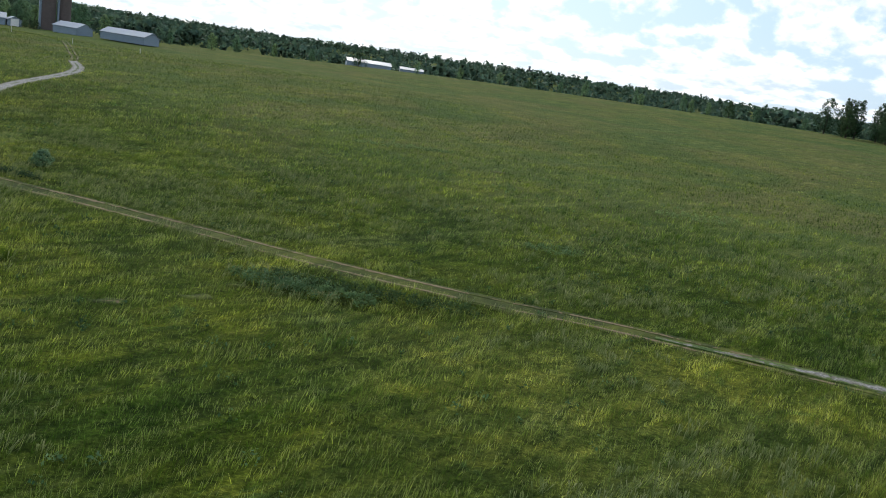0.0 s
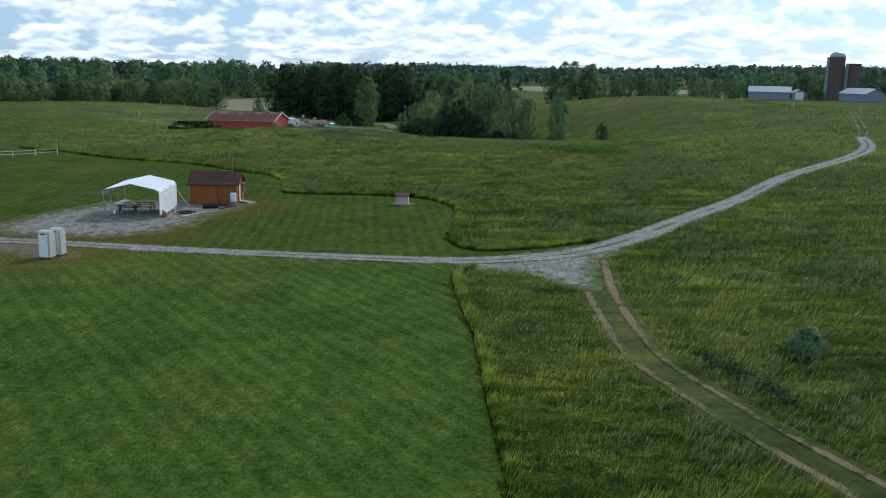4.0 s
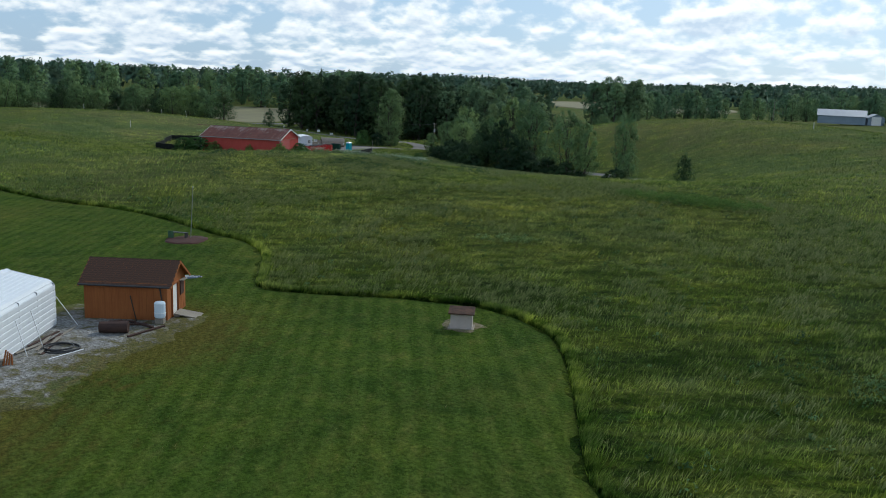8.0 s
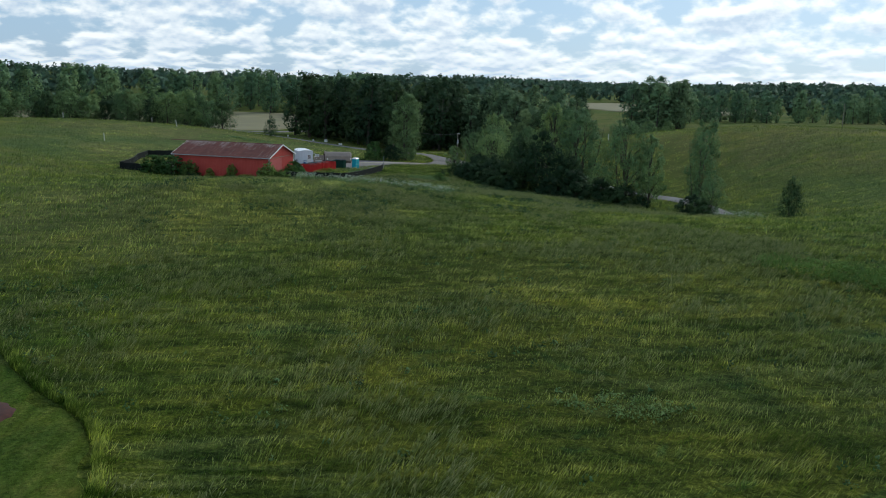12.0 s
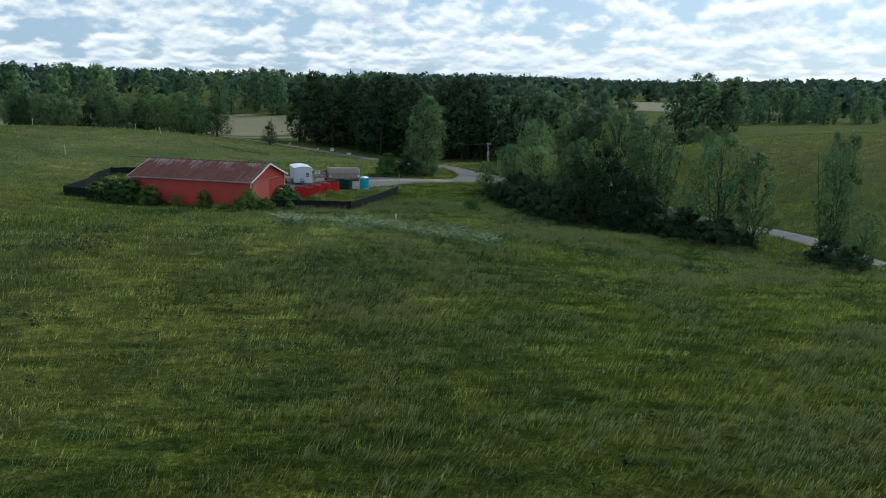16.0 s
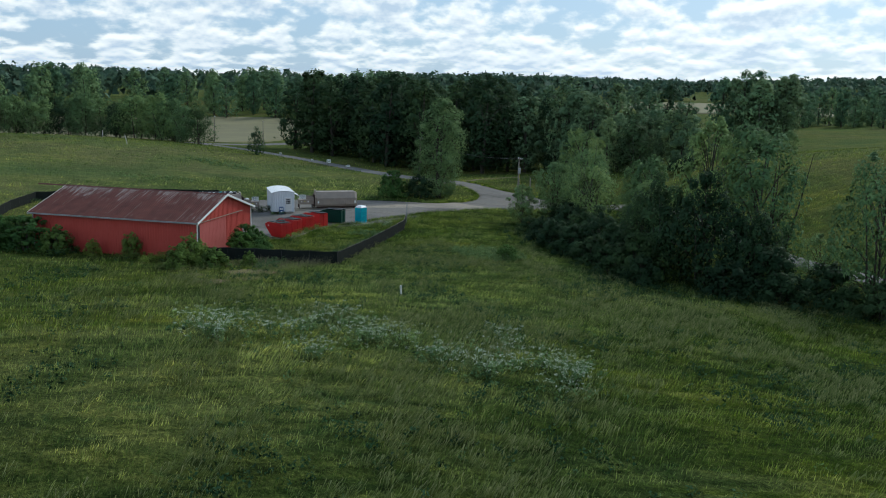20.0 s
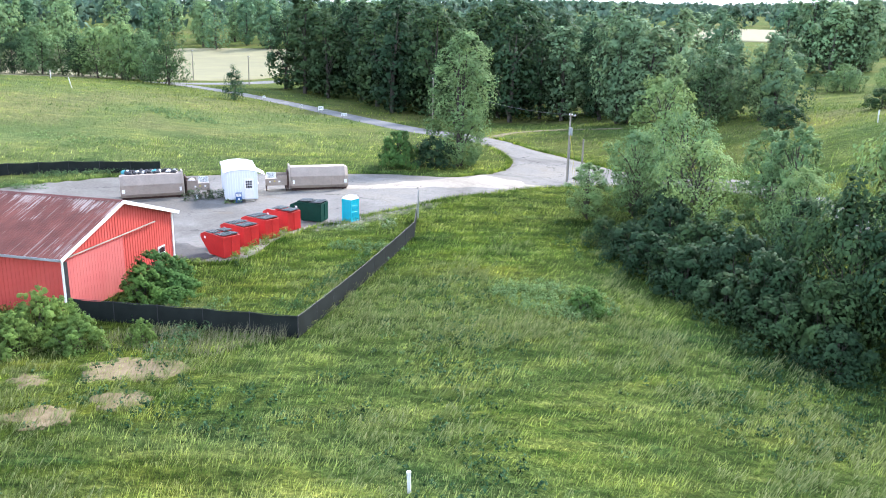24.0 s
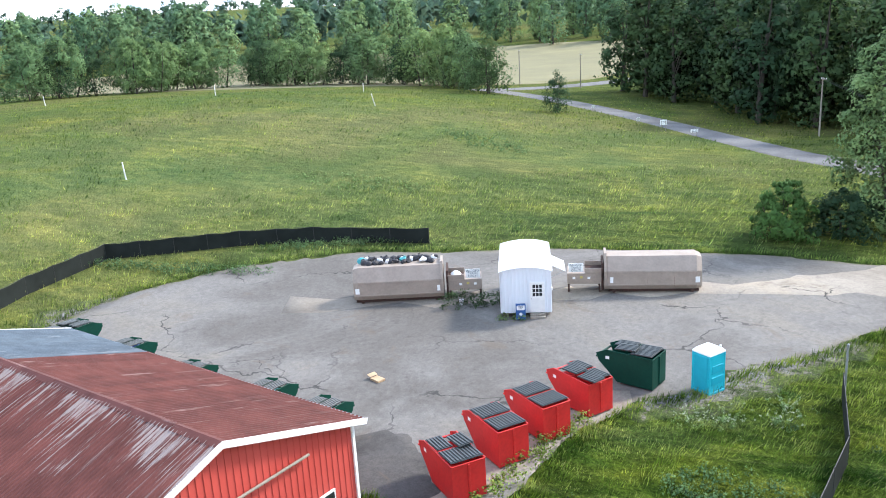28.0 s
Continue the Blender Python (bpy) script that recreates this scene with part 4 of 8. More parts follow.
_, e = sheet("gravel_pad", PAD, GRAVEL, 0.06, "patchy gravel pad under the carport and shed", "gravel", 0.8, 1.2, 6, rim=3.2)
covers.append(e.mean(0) + (e - e.mean(0)) * 0.80)
TRACK = [(-57, 83), (-53.4, 79.2), (-50.9, 76.6), (-47.4, 73.3), (-41.4, 68.3), (-37.6, 66.3), (-31.8, 63.9), (-27.5, 62.5), (-23.6, 61.0), (-19.3, 59.3), (-15.4, 57.7), (-11.5, 55.9), (-7.5, 54.4), (-2.6, 52.7), (4.4, 50.7), (9.8, 49.6), (14.4, 48.1), (20.2, 46.0), (25, 44.3), (62, 31)]
tc = smooth_line(TRACK, 2.0)
tt = np.gradient(tc, axis=0)
tt /= np.linalg.norm(tt, axis=1)[:, None]
tn = np.stack([-tt[:, 1], tt[:, 0]], 1)
strip("track_turf", TRACK, [3.4, 3.0, 2.9, 2.9, 2.9], make_rut("trodden_turf", 0.42, 0.7, 1.05, trodden_color), 0.03, "trodden yellow-green grass of the two-track", "track", 0.6, 6, 9)
covers.append(strip_edge(TRACK, 2.0))
for k in (-0.8, 0.8):
    _, e = strip("wheel_rut", (tc + tn * k).tolist(), [0.7, 0.52, 0.44, 0.42, 0.42, 0.46], RUT_EARTH, 0.045, "bare earth wheel rut worn through the grass", "track", 0.35, int(k * 10))
    covers.append(e)
_, e = strip("wheel_rut_gravel", [(13, 48.4), (16, 47.5), (20.2, 46.2), (25, 44.7), (45, 37.4)], [0.5, 1.5, 1.7, 1.7], GRAVEL, 0.075, "pale gravel laid on the grassy track", "track", 0.4, 8)
covers.append(e)
for k in (-0.7, 0.7):
    strip("wheel_rut", [(-88 + k, 194), (-93 + k, 206), (-104 + k, 228), (-117 + k, 254), (-128 + k, 275)], 0.6, RUT, 0.05, "faint wheel rut climbing the far field", "track", 0.3, 4)

LOT = [(-239.0, 162.6), (-237.2, 164.0), (-236.6, 167.0), (-241.4, 172.4), (-243.4, 176.6), (-243.2, 179.5), (-244.6, 183), (-245.0, 187), (-246.8, 193), (-247.0, 200), (-248.3, 209), (-247, 216.5), (-238, 218.5),
       (-228, 219.5), (-228, 224.5), (-240, 226), (-250, 227.2), (-262, 228), (-272, 227.2), (-284, 228.5), (-284, 225), (-276, 222.6), (-268, 219.5), (-262.5, 214), (-259.6, 208), (-258.4, 202), (-262, 197.5), (-266.3, 190.6),
       (-271.3, 182), (-273.8, 173.4), (-276, 167.7), (-276.2, 162.6), (-275.2, 156.4), (-272, 150.3), (-267, 145.6), (-261, 141.5), (-256.2, 148)]
_, lot = sheet("asphalt_lot", LOT, ASPHALT, 0.06, "cracked grey asphalt yard with a turning circle", "pavement", 2.0, 0.25, 9)
covers.append(lot)
APRON = [(-263.8, 160), (-267.3, 160.9), (-264.3, 171.5), (-261.8, 180), (-259.6, 188), (-257.9, 195), (-258.2, 202), (-259.3, 207.5), (-254, 209.5), (-248.6, 209.5), (-247.4, 203), (-251, 197.5), (-256, 188), (-258.4, 180), (-261, 170)]
sheet("concrete_strip", APRON, CONCRETE, 0.068, "worn concrete strip under the compactors", "pavement", 2.0, 0.0, 11, False)
sheet("wet_stain", [(-239.2, 162.6), (-237.9, 164.0), (-238.8, 165.2), (-240.6, 165.6), (-242.4, 165.6), (-244.4, 164.8), (-245.0, 163.2), (-243.8, 162.2), (-241.2, 161.6)], make_asphalt("wet_asphalt", (0.035, 0.034, 0.034), (0.085, 0.080, 0.075), False, 0.0), 0.072, "dark wet stain on the asphalt by the barn", "pavement", 0.7, 0.7, 15)
sheet("concrete_slab", [(-237.6, 163.6), (-237.0, 166.8), (-241.2, 172.2), (-243.4, 176.2), (-245.2, 175.4), (-242.0, 169.6), (-239.6, 164.6)], CONCRETE, 0.066, "stained concrete slab under the skips", "pavement", 1.0, 0.25, 12)
_, e = strip("access_road", [(-232, 222), (-219, 220.5), (-206.5, 217), (-196, 216), (-184.5, 213.6), (-172, 206.8), (-160, 197)], [5.0, 4.0, 3.4, 3.4], ROAD, 0.05, "narrow grey paved road through the hollow", "road", 0.2, 3)
covers.append(e)
_, e = strip("entrance_road", [(-278, 225.4), (-290, 226.3), (-302, 225.8), (-316, 226.3), (-338, 225.6), (-362, 222), (-385, 217), (-402, 212)], [5.5, 6.5, 7.0, 7.0], ROAD, 0.05, "grey paved entrance road beside the wood", "road", 0.2, 4)
covers.append(e)
_, e = strip("cross_road", [(-400, 209), (-402, 218), (-414, 248), (-430, 290)], 6.5, ROAD, 0.07, "grey paved country road in the distance", "road")
covers.append(e)
strip("dirt_lane", [(-284, 228), (-288, 236), (-286, 244), (-276, 250)], 2.2, RUT, 0.04, "pale dirt lane curving to the wood", "track", 0.3, 5)
sheet("hayfield", [(-418, 215), (-425, 250), (-470, 290), (-545, 320), (-580, 250), (-560, 130), (-470, 90), (-440, 150)], STRAW, 0.1, "cut tan hayfield beyond the road", "field", 8.0, 0, 1)
sheet("hayfield", [(-470, 520), (-400, 560), (-470, 700), (-600, 680), (-590, 580)], STRAW, 0.2, "distant pale yellow grain field", "field", 20.0, 0, 1)

sheet("gravel_verge", [(-243.8, 174.2), (-245.0, 178.4), (-246.0, 184), (-247.0, 190), (-244.4, 191), (-242.6, 185), (-240.9, 179.5), (-240.8, 175.6)], make_gravel("stony_verge", 0.56, 0.7, 0.32, ground_color), 0.055, "stony weed-grown verge beside the asphalt", "gravel", 0.7, 1.0, 21, rim=1.6)
sheet("bare_soil", [(-268.9, 143.2), (-270.6, 146.6), (-272.2, 150.2), (-269.0, 150.4), (-266.6, 147.8), (-265.4, 144.4)], make_gravel("stony_soil", 0.54, 0.75, 0.32, ground_color), 0.055, "stony bare soil along the asphalt edge", "soil", 0.7, 1.0, 22, rim=1.5)

sheet("worn_soil", [(-92.6, 46.6), (-85.5, 48.6), (-80.8, 51.2), (-80.2, 53.4), (-83.6, 53.9), (-88.5, 51.6), (-94, 49.0)], make_rut("trodden_earth", 0.92, 1.0, 1.0, lawn_color), 0.05, "trodden brown earth round the white cabins", "soil", 0.7, 0.9, 31, rim=1.5)
# ---- tarpaulin landing mark on the lawn ----
TARP_EDGE = [(-39.4, 42.1), (-36.6, 40.7), (-34.9, 39.5), (-33.9, 38.0), (-31.3, 36.6), (-38.6, 27.2), (-46.6, 32.8)]
tarp, e = sheet("tarpaulin", TARP_EDGE, TARP, 0.075, "blue-grey tarpaulin spread on the lawn, marked with white lines", "tarpaulin", 0.45, 0.08, 2, False, "thing")
for v in tarp.data.vertices:
    v.co.z += 0.035 * noise.noise((v.co.x * 0.8, v.co.y * 0.8, 4)) + 0.02 * noise.noise((v.co.x * 2.6, v.co.y * 2.6, 1))
sheet("worn_turf", [(-40.4, 43.6), (-36.3, 42.0), (-33.9, 40.2), (-32.4, 38.6), (-29.9, 36.6), (-34.6, 29), (-38.4, 25.6), (-48, 32), (-44, 38)], make_rut("worn_turf", 0.84, 0.85, 1.0, worn_color), 0.045, "yellowed worn turf round the tarpaulin", "lawn", 0.6, 0.9, 7, rim=1.3)


def tape(a, b, w=0.085):
    a, b = Vector(a), Vector(b)
    d = (b - a).normalized()
    s = Vector((-d.y, d.x)) * w / 2
    n = 12
    bm = bmesh.new()
    last = None
    for i in range(n + 1):
        p = a.lerp(b, i / n)
        z = gz(p.x, p.y) + 0.135
        now = [bm.verts.new((p.x + k * s.x, p.y + k * s.y, z + h)) for k, h in ((-1, 0), (-1, 0.012), (1, 0.012), (1, 0))]
        if last:
            for q in range(4):
                bm.faces.new((last[q], last[(q + 1) % 4], now[(q + 1) % 4], now[q]))
        last = now
    bmesh.ops.recalc_face_normals(bm, faces=bm.faces)
    return bm


for a, b in (((-37.7, 40.4), (-36.4, 32.8)), ((-40.3, 36.2), (-33.7, 37.3))):
    part("white_line", tape(a, b), WHITE, tarp, "white webbing strap")

# ---- the red barn ----
def turned(x, y, z, deg):
    return pose(x, y, z, 0, 0, deg)


BARN_TURN = 131.0   # local x along the gable, local y back along the ridge
BARN_W, BARN_L, BARN_EAVE, BARN_RIDGE = 12.5, 19.4, 4.23, 6.29


def ribbed(width, heights, thick=0.05, pitch=0.3, bm=None, x0=0.0, depth=0.028):
    """An upright sheet with small ribs; heights(x) gives its top."""
    bm = bm or bmesh.new()
    xs = []
    n = max(1, round(width / pitch))
    for i in range(n):
        a = x0 + width * i / n
        xs += [(a, 0.0), (a + pitch * 0.80, 0.0), (a + pitch * 0.86, -depth), (a + pitch * 0.95, -depth)]
    xs.append((x0 + width, 0.0))
    front = [(bm.verts.new((x, y, 0)), bm.verts.new((x, y, heights(x)))) for x, y in xs]
    back = [(bm.verts.new((x, thick, 0)), bm.verts.new((x, thick, heights(x)))) for x in (x0, x0 + width)]
    for (a, b), (c, d) in zip(front, front[1:]):
        bm.faces.new((a, c, d, b))
    bm.faces.new((back[1][0], back[0][0], back[0][1], back[1][1]))
    bm.faces.new((front[0][0], front[0][1], back[0][1], back[0][0]))
    bm.faces.new((front[-1][1], front[-1][0], back[1][0], back[1][1]))
    return bm


def make_barn():
    z = -4.62
    barn = thing("barn", turned(-233.79, 157.16, z, BARN_TURN), "long red metal-sided barn with a worn red sheet roof", "barn")
    # local axes: x runs from the near-right corner, y runs back along the ridge
    W, L, E, R = BARN_W, BARN_L, BARN_EAVE, BARN_RIDGE
    h = W / 2
    rise = R - E

    def top(x):
        return E + rise * (1 - abs(x) / h) - 0.06

    wall = part("gable_wall", ribbed(W, top, 0.12, 0.30, None, -h), RED_SIDING, barn, "bright red ribbed metal gable")
    back = part("gable_wall", ribbed(W, top, 0.12, 0.30, None, -h), RED_SIDING, barn)
    back.matrix_basis = pose(0, L, 0, 0, 0, 180)
    bays = 8
    for side in (-1, 1):
        for i in range(bays):
            bm = ribbed(L / bays, lambda x: E, 0.12, 0.30)
            w = part("wall_panel", bm, RED_SIDING, barn, "dull red ribbed metal wall")
            w.matrix_basis = pose(side * h, L * (i if side > 0 else i + 1) / bays, 0, 0, 0, 90 if side > 0 else -90)
    # roof sheets, each a ribbed panel lying on the slope
    slope = math.hypot(h + 0.45, rise * (h + 0.45) / h)
    tilt = math.degrees(math.atan2(rise, h))
    n = 25
    pw = (L + 0.7) / n

    def panel():
        bm = bmesh.new()
        xs = []
        for i in range(4):
            a = -pw / 2 + pw * i / 4
            xs += [(a, 0.0), (a + pw * 0.03, 0.045), (a + pw * 0.06, 0.045), (a + pw * 0.09, 0.0)]
        xs.append((pw / 2, 0.0))
        ys = (0.0, -slope)
        rows = [[bm.verts.new((x, y, zz)) for x, zz in xs] for y in ys]
        low = [[bm.verts.new((x, y, -0.03)) for x in (-pw / 2, pw / 2)] for y in ys]
        for a, b, c, d in zip(rows[0], rows[0][1:], rows[1], rows[1][1:]):
            bm.faces.new((a, c, d, b))
        bm.faces.new((low[0][0], low[0][1], low[1][1], low[1][0]))
        bm.faces.new((rows[1][0], low[1][0], low[1][1], *rows[1][:0:-1]))
        bmesh.ops.recalc_face_normals(bm, faces=bm.faces)
        return bm

    for side in (-1, 1):
        roof = part("roof_slope", box((0.1, L + 0.5, 0.08), (side * 0.06, L / 2, R - 0.10)), DARK_STEEL, barn)
        first = {}
        for i in range(n):
            grey = side > 0 and i > 16
            mat = GREY_ROOF if grey else RED_ROOF if side > 0 else WORN_ROOF
            m = pose(0, -0.35 + pw * (i + 0.5), R, 0, 0, 90 if side > 0 else -90) @ pose(0, 0, 0.004 * (i % 2), tilt, 0, 0)
            if mat.name not in first:
                ob = part("roof_panel", panel(), mat, roof, "bare grey-blue sheet" if grey else "")
                first[mat.name] = ob.data
                ob.matrix_basis = m
            else:
                child("roof_panel", first[mat.name], roof, m)
    for i in range(10):
        part("ridge_cap", prism([(-0.26, -0.09), (0, 0.035), (0.26, -0.09), (0, 0.0)], -0.36 + i * 2.37, -0.36 + i * 2.37 + 2.34), RED_ROOF, barn).location = (0, 0, R + 0.035)
    # white trim along rakes, eaves and corners
    for y in (-0.37, L + 0.37):
        for side in (-1, 1):
            bm = bmesh.new()
            box((slope + 0.05, 0.05, 0.24), (slope / 2, 0, -0.06), 0, 0.006, bm)
            t = part("rake_trim", bm, WHITE, barn, "white painted rake board")
            t.matrix_basis = pose(0, y, R - 0.01, 0, 0, 0 if side > 0 else 180) @ pose(0, 0, 0, 0, tilt, 0)
    for side in (-1, 1):
        drop = rise * (h + 0.45) / h
        part("eave_trim", box((0.05, L + 0.7, 0.16), (side * (h + 0.44), L / 2, R - drop - 0.06), 0, 0.006), GALVANISED, barn, "grey metal eave edge")
        for y in (-0.03, L + 0.03):
            part("corner_trim", box((0.14, 0.10, E), (side * (h - 0.04), y, E / 2), 0, 0.006), WHITE, barn)
    # sliding door that has faded, with its track
    door = part("sliding_door", ribbed(5.8, lambda x: 3.75, 0.06, 0.30, None, 0.0, 0.009), PINK_SIDING, barn, "faded pink-red sliding door")
    door.matrix_basis = pose(-h + 0.35, -0.12, 0.05)
    part("door_track", box((9.6, 0.10, 0.07), (-h + 5.2, -0.18, 3.98), 0, 0.01), GREY_WOOD, barn, "weathered box track of the sliding door")
    # no opening here: a dark strip stands for the gap's shade
    part("door_gap", box((0.28, 0.05, 3.7), (-h + 0.24, -0.10, 1.9)), DARK_STEEL, barn, "dark strip standing for the shaded gap beside the door")
    win = part("window", box((0.88, 0.07, 1.0), (h - 1.75, -0.07, 1.45), 0, 0.008), WHITE, barn, "white window frame")
    for k in (-0.29, 0.29):
        part("pane", box((0.70, 0.02, 0.38), (h - 1.75, -0.115, 1.45 + 0.79 * k)), GLASS, win)
    part("roof_patch", box((0.55, 0.5, 0.012), (2.4, 9.5, R - 2.4 * rise / h + 0.035), 0), RUST, barn, "small rusty patch").rotation_euler = (0, math.atan2(rise, h), 0)
    return barn


barn = make_barn()


# ---- screen fences ----
def make_fence(line, high, label):
    fence = thing("screen_fence", Matrix.Identity(4), label, "fence")
    pts = []
    for (ax, ay), (bx, by) in zip(line, line[1:]):
        n = max(1, round(math.hypot(bx - ax, by - ay) / 3.0))
        pts += [(ax + (bx - ax) * i / n, ay + (by - ay) * i / n) for i in range(n)]
    pts.append(line[-1])
    for x, y in pts:
        z = gz(x, y)
        part("post", rod((x, y, z - 0.2), (x, y, z + high + 0.06), 0.03, 0.03, 6), GALVANISED if high > 2 else DARK_STEEL, fence)
    for (ax, ay), (bx, by) in zip(pts, pts[1:]):
        bm = bmesh.new()
        d = Vector((bx - ax, by - ay)).normalized()
        s = Vector((-d.y, d.x)) * 0.012
        rows = []
        n = 6
        for i in range(n + 1):
            t = i / n
            x, y = ax + (bx - ax) * t, ay + (by - ay) * t
            sag = 0.06 * math.sin(math.pi * t)
            belly = 0.05 * math.sin(math.pi * t) * noise.noise((ax, ay, 2.0))
            z = gz(x, y)
            rows.append([bm.verts.new((x + k * s.x + b * s.x * 60, y + k * s.y + b * s.y * 60, zz)) for k, zz, b in ((-1, z + 0.02, 0), (-1, z + high * 0.5, belly), (-1, z + high - sag, 0), (1, z + high - sag, 0), (1, z + high * 0.5, belly), (1, z + 0.02, 0))])
        for a, b in zip(rows, rows[1:]):
            for q in range(6):
                bm.faces.new((a[q], a[(q + 1) % 6], b[(q + 1) % 6], b[q]))
        bmesh.ops.recalc_face_normals(bm, faces=bm.faces)
        part("screen_panel", bm, BLACK_CLOTH, fence)
        part("top_rail", rod((ax, ay, gz(ax, ay) + high), (bx, by, gz(bx, by) + high), 0.018, 0.018, 5), DARK_STEEL, fence)
    return fence


make_fence([(-228.9, 152.6), (-217.4, 162.1), (-235.0, 181.5), (-240.2, 185.2)], 1.3, "low black windscreen fence round the grass beside the barn")
make_fence([(-248.5, 136.6), (-253.6, 132.2), (-265.1, 138.6), (-273.5, 142.2), (-280.6, 146.8), (-281.2, 157.6), (-280.4, 163.8), (-276.6, 173.1)], 1.35, "low black windscreen fence curving round the yard")
post = thing("gate_post", pose(-240.3, 185.4, gz(-240.3, 185.4)), "tall grey steel post at the end of the fence", "post")
part("pole", rod((0, 0, -0.2), (0, 0, 2.7), 0.055, 0.05, 10), GALVANISED, post)
part("cap", spin([(0.06, 2.68), (0.06, 2.72), (0.02, 2.76)], 10), GALVANISED, post)


# ---- skips ----
def make_skip(m, steel, label, group, lids=(1, 1), full=None, cat="skip"):
    """A rear-load container: local -x is the sloping mouth, +x the upright back."""
    s = thing("skip", m, label, cat, group)
    L, W, H = 2.35, 1.5, 1.72
    side = [(0, 0.08), (-1.9, 0.08), (-2.95, 1.05), (-3.1, 1.45), (-2.5, H), (0, H - 0.06)]
    w = 0.035
    for y in (0, W):
        part("side_plate", prism(side, y - w / 2 if y else 0.0, y + w / 2 if y else w), steel, s)
    part("back_plate", box((0.04, W, H - 0.16), (0.02, W / 2, 0.08 + (H - 0.16) / 2)), steel, s)
    part("floor_plate", prism([(0, 0.08), (-1.9, 0.08), (-2.95, 1.05), (-2.92, 1.09), (-1.88, 0.13), (0, 0.13)], w, W - w), steel, s)
    part("mouth_lip", box((0.10, W + 0.08, 0.08), (-3.05, W / 2, 1.28), 0, 0.01), steel, s)
    part("rib", box((0.06, 0.10, H - 0.2), (0.06, W / 2, 0.9), 0, 0.01), steel, s)
    for y in (0.0, W):
        part("top_rail", box((2.55, 0.07, 0.07), (-1.25, y, H - 0.02), 0, 0.01), steel, s)
    part("top_rail", box((0.07, W, 0.07), (0.02, W / 2, H - 0.04), 0, 0.01), steel, s)
    part("cross_bar", rod((-1.25, -0.06, H + 0.02), (-1.25, W + 0.06, H + 0.02), 0.03), steel, s)
    for y in (0.2, W - 0.2):
        part("skid", box((1.8, 0.10, 0.08), (-0.95, y, 0.04)), DARK_STEEL, s)
    part("label", box((0.22, 0.006, 0.16), (-2.45, -0.004, 1.3)), PAPER, s, "small white label")
    k = 0
    for x0, x1 in ((-1.22, -0.03), (-2.45, -1.28)):
        for y0, y1 in ((0.03, W / 2 - 0.01), (W / 2 + 0.01, W - 0.03)):
            opened = lids[k % len(lids)] == 0
            k += 1
            lx, ly = x1 - x0, y1 - y0
            lid = part("lid", box((lx, ly, 0.025), (lx / 2, ly / 2, 0)), BLACK_LID, s, "ribbed black plastic lid")
            rib = None
            for i in range(5):
                m = pose(lx / 2, ly * (i + 0.5) / 5, 0.03)
                if rib is None:
                    rib = part("lid_rib", box((lx - 0.1, 0.075, 0.05), (0, 0, 0), 0, 0.01), LID_RIB, lid).data
                    lid.children[0].matrix_basis = m
                else:
                    child("lid_rib", rib, lid, m)
            lid.matrix_basis = (pose(x0, y0, H + 0.035, 0, -3, 0) if not opened else pose(x0 + 0.35, y0 + 0.05, H + 0.09, 3, -4, 2))
    if full:
        bm = bmesh.new()
        r = random.Random(full)
        for _ in range(26):
            box((r.uniform(.2, .6), r.uniform(.2, .5), r.uniform(.15, .4)), (r.uniform(-2.2, -0.3), r.uniform(.25, W - .25), H - 0.45 + r.uniform(-.1, .12)), r.uniform(0, 180), 0.05, bm)
        part("rubbish", bm, TRASH[full % 5], s, "loose rubbish heaped inside")
    return s


SKIP_TURN = math.degrees(math.atan2(0.62, 2.72))
for i, (x, y, lids) in enumerate(((-237.35, 165.5, (1, 1, 1, 0)), (-239.5, 168.05, (1,)), (-240.95, 170.55, (1,)), (-242.55, 173.35, (0, 1, 0, 1)))):
    make_skip(turned(x, y, gz(x, y) + 0.065, SKIP_TURN + 2 * i), RED_STEEL, "red steel skip with ribbed black lids, one lid out of place" if 0 in lids else "red steel skip with ribbed black lids closed", "red skips on the slab", lids)
make_skip(turned(-244.1, 177.35, gz(-244, 177.2) + 0.065, 38), GREEN_STEEL, "dark green steel skip with black lids", "green skips", (1, 1, 0, 1))
for i, (x, y) in enumerate(((-244.6, 159.4), (-247.7, 157.0), (-251.7, 153.0), (-256.3, 149.5), (-260.6, 145.9))):
    s = make_skip(turned(x, y, gz(x, y) + 0.065, BARN_TURN + 180), GREEN_STEEL, "open dark green skip of rubbish behind the barn", "green skips", (0, 1), i + 1)


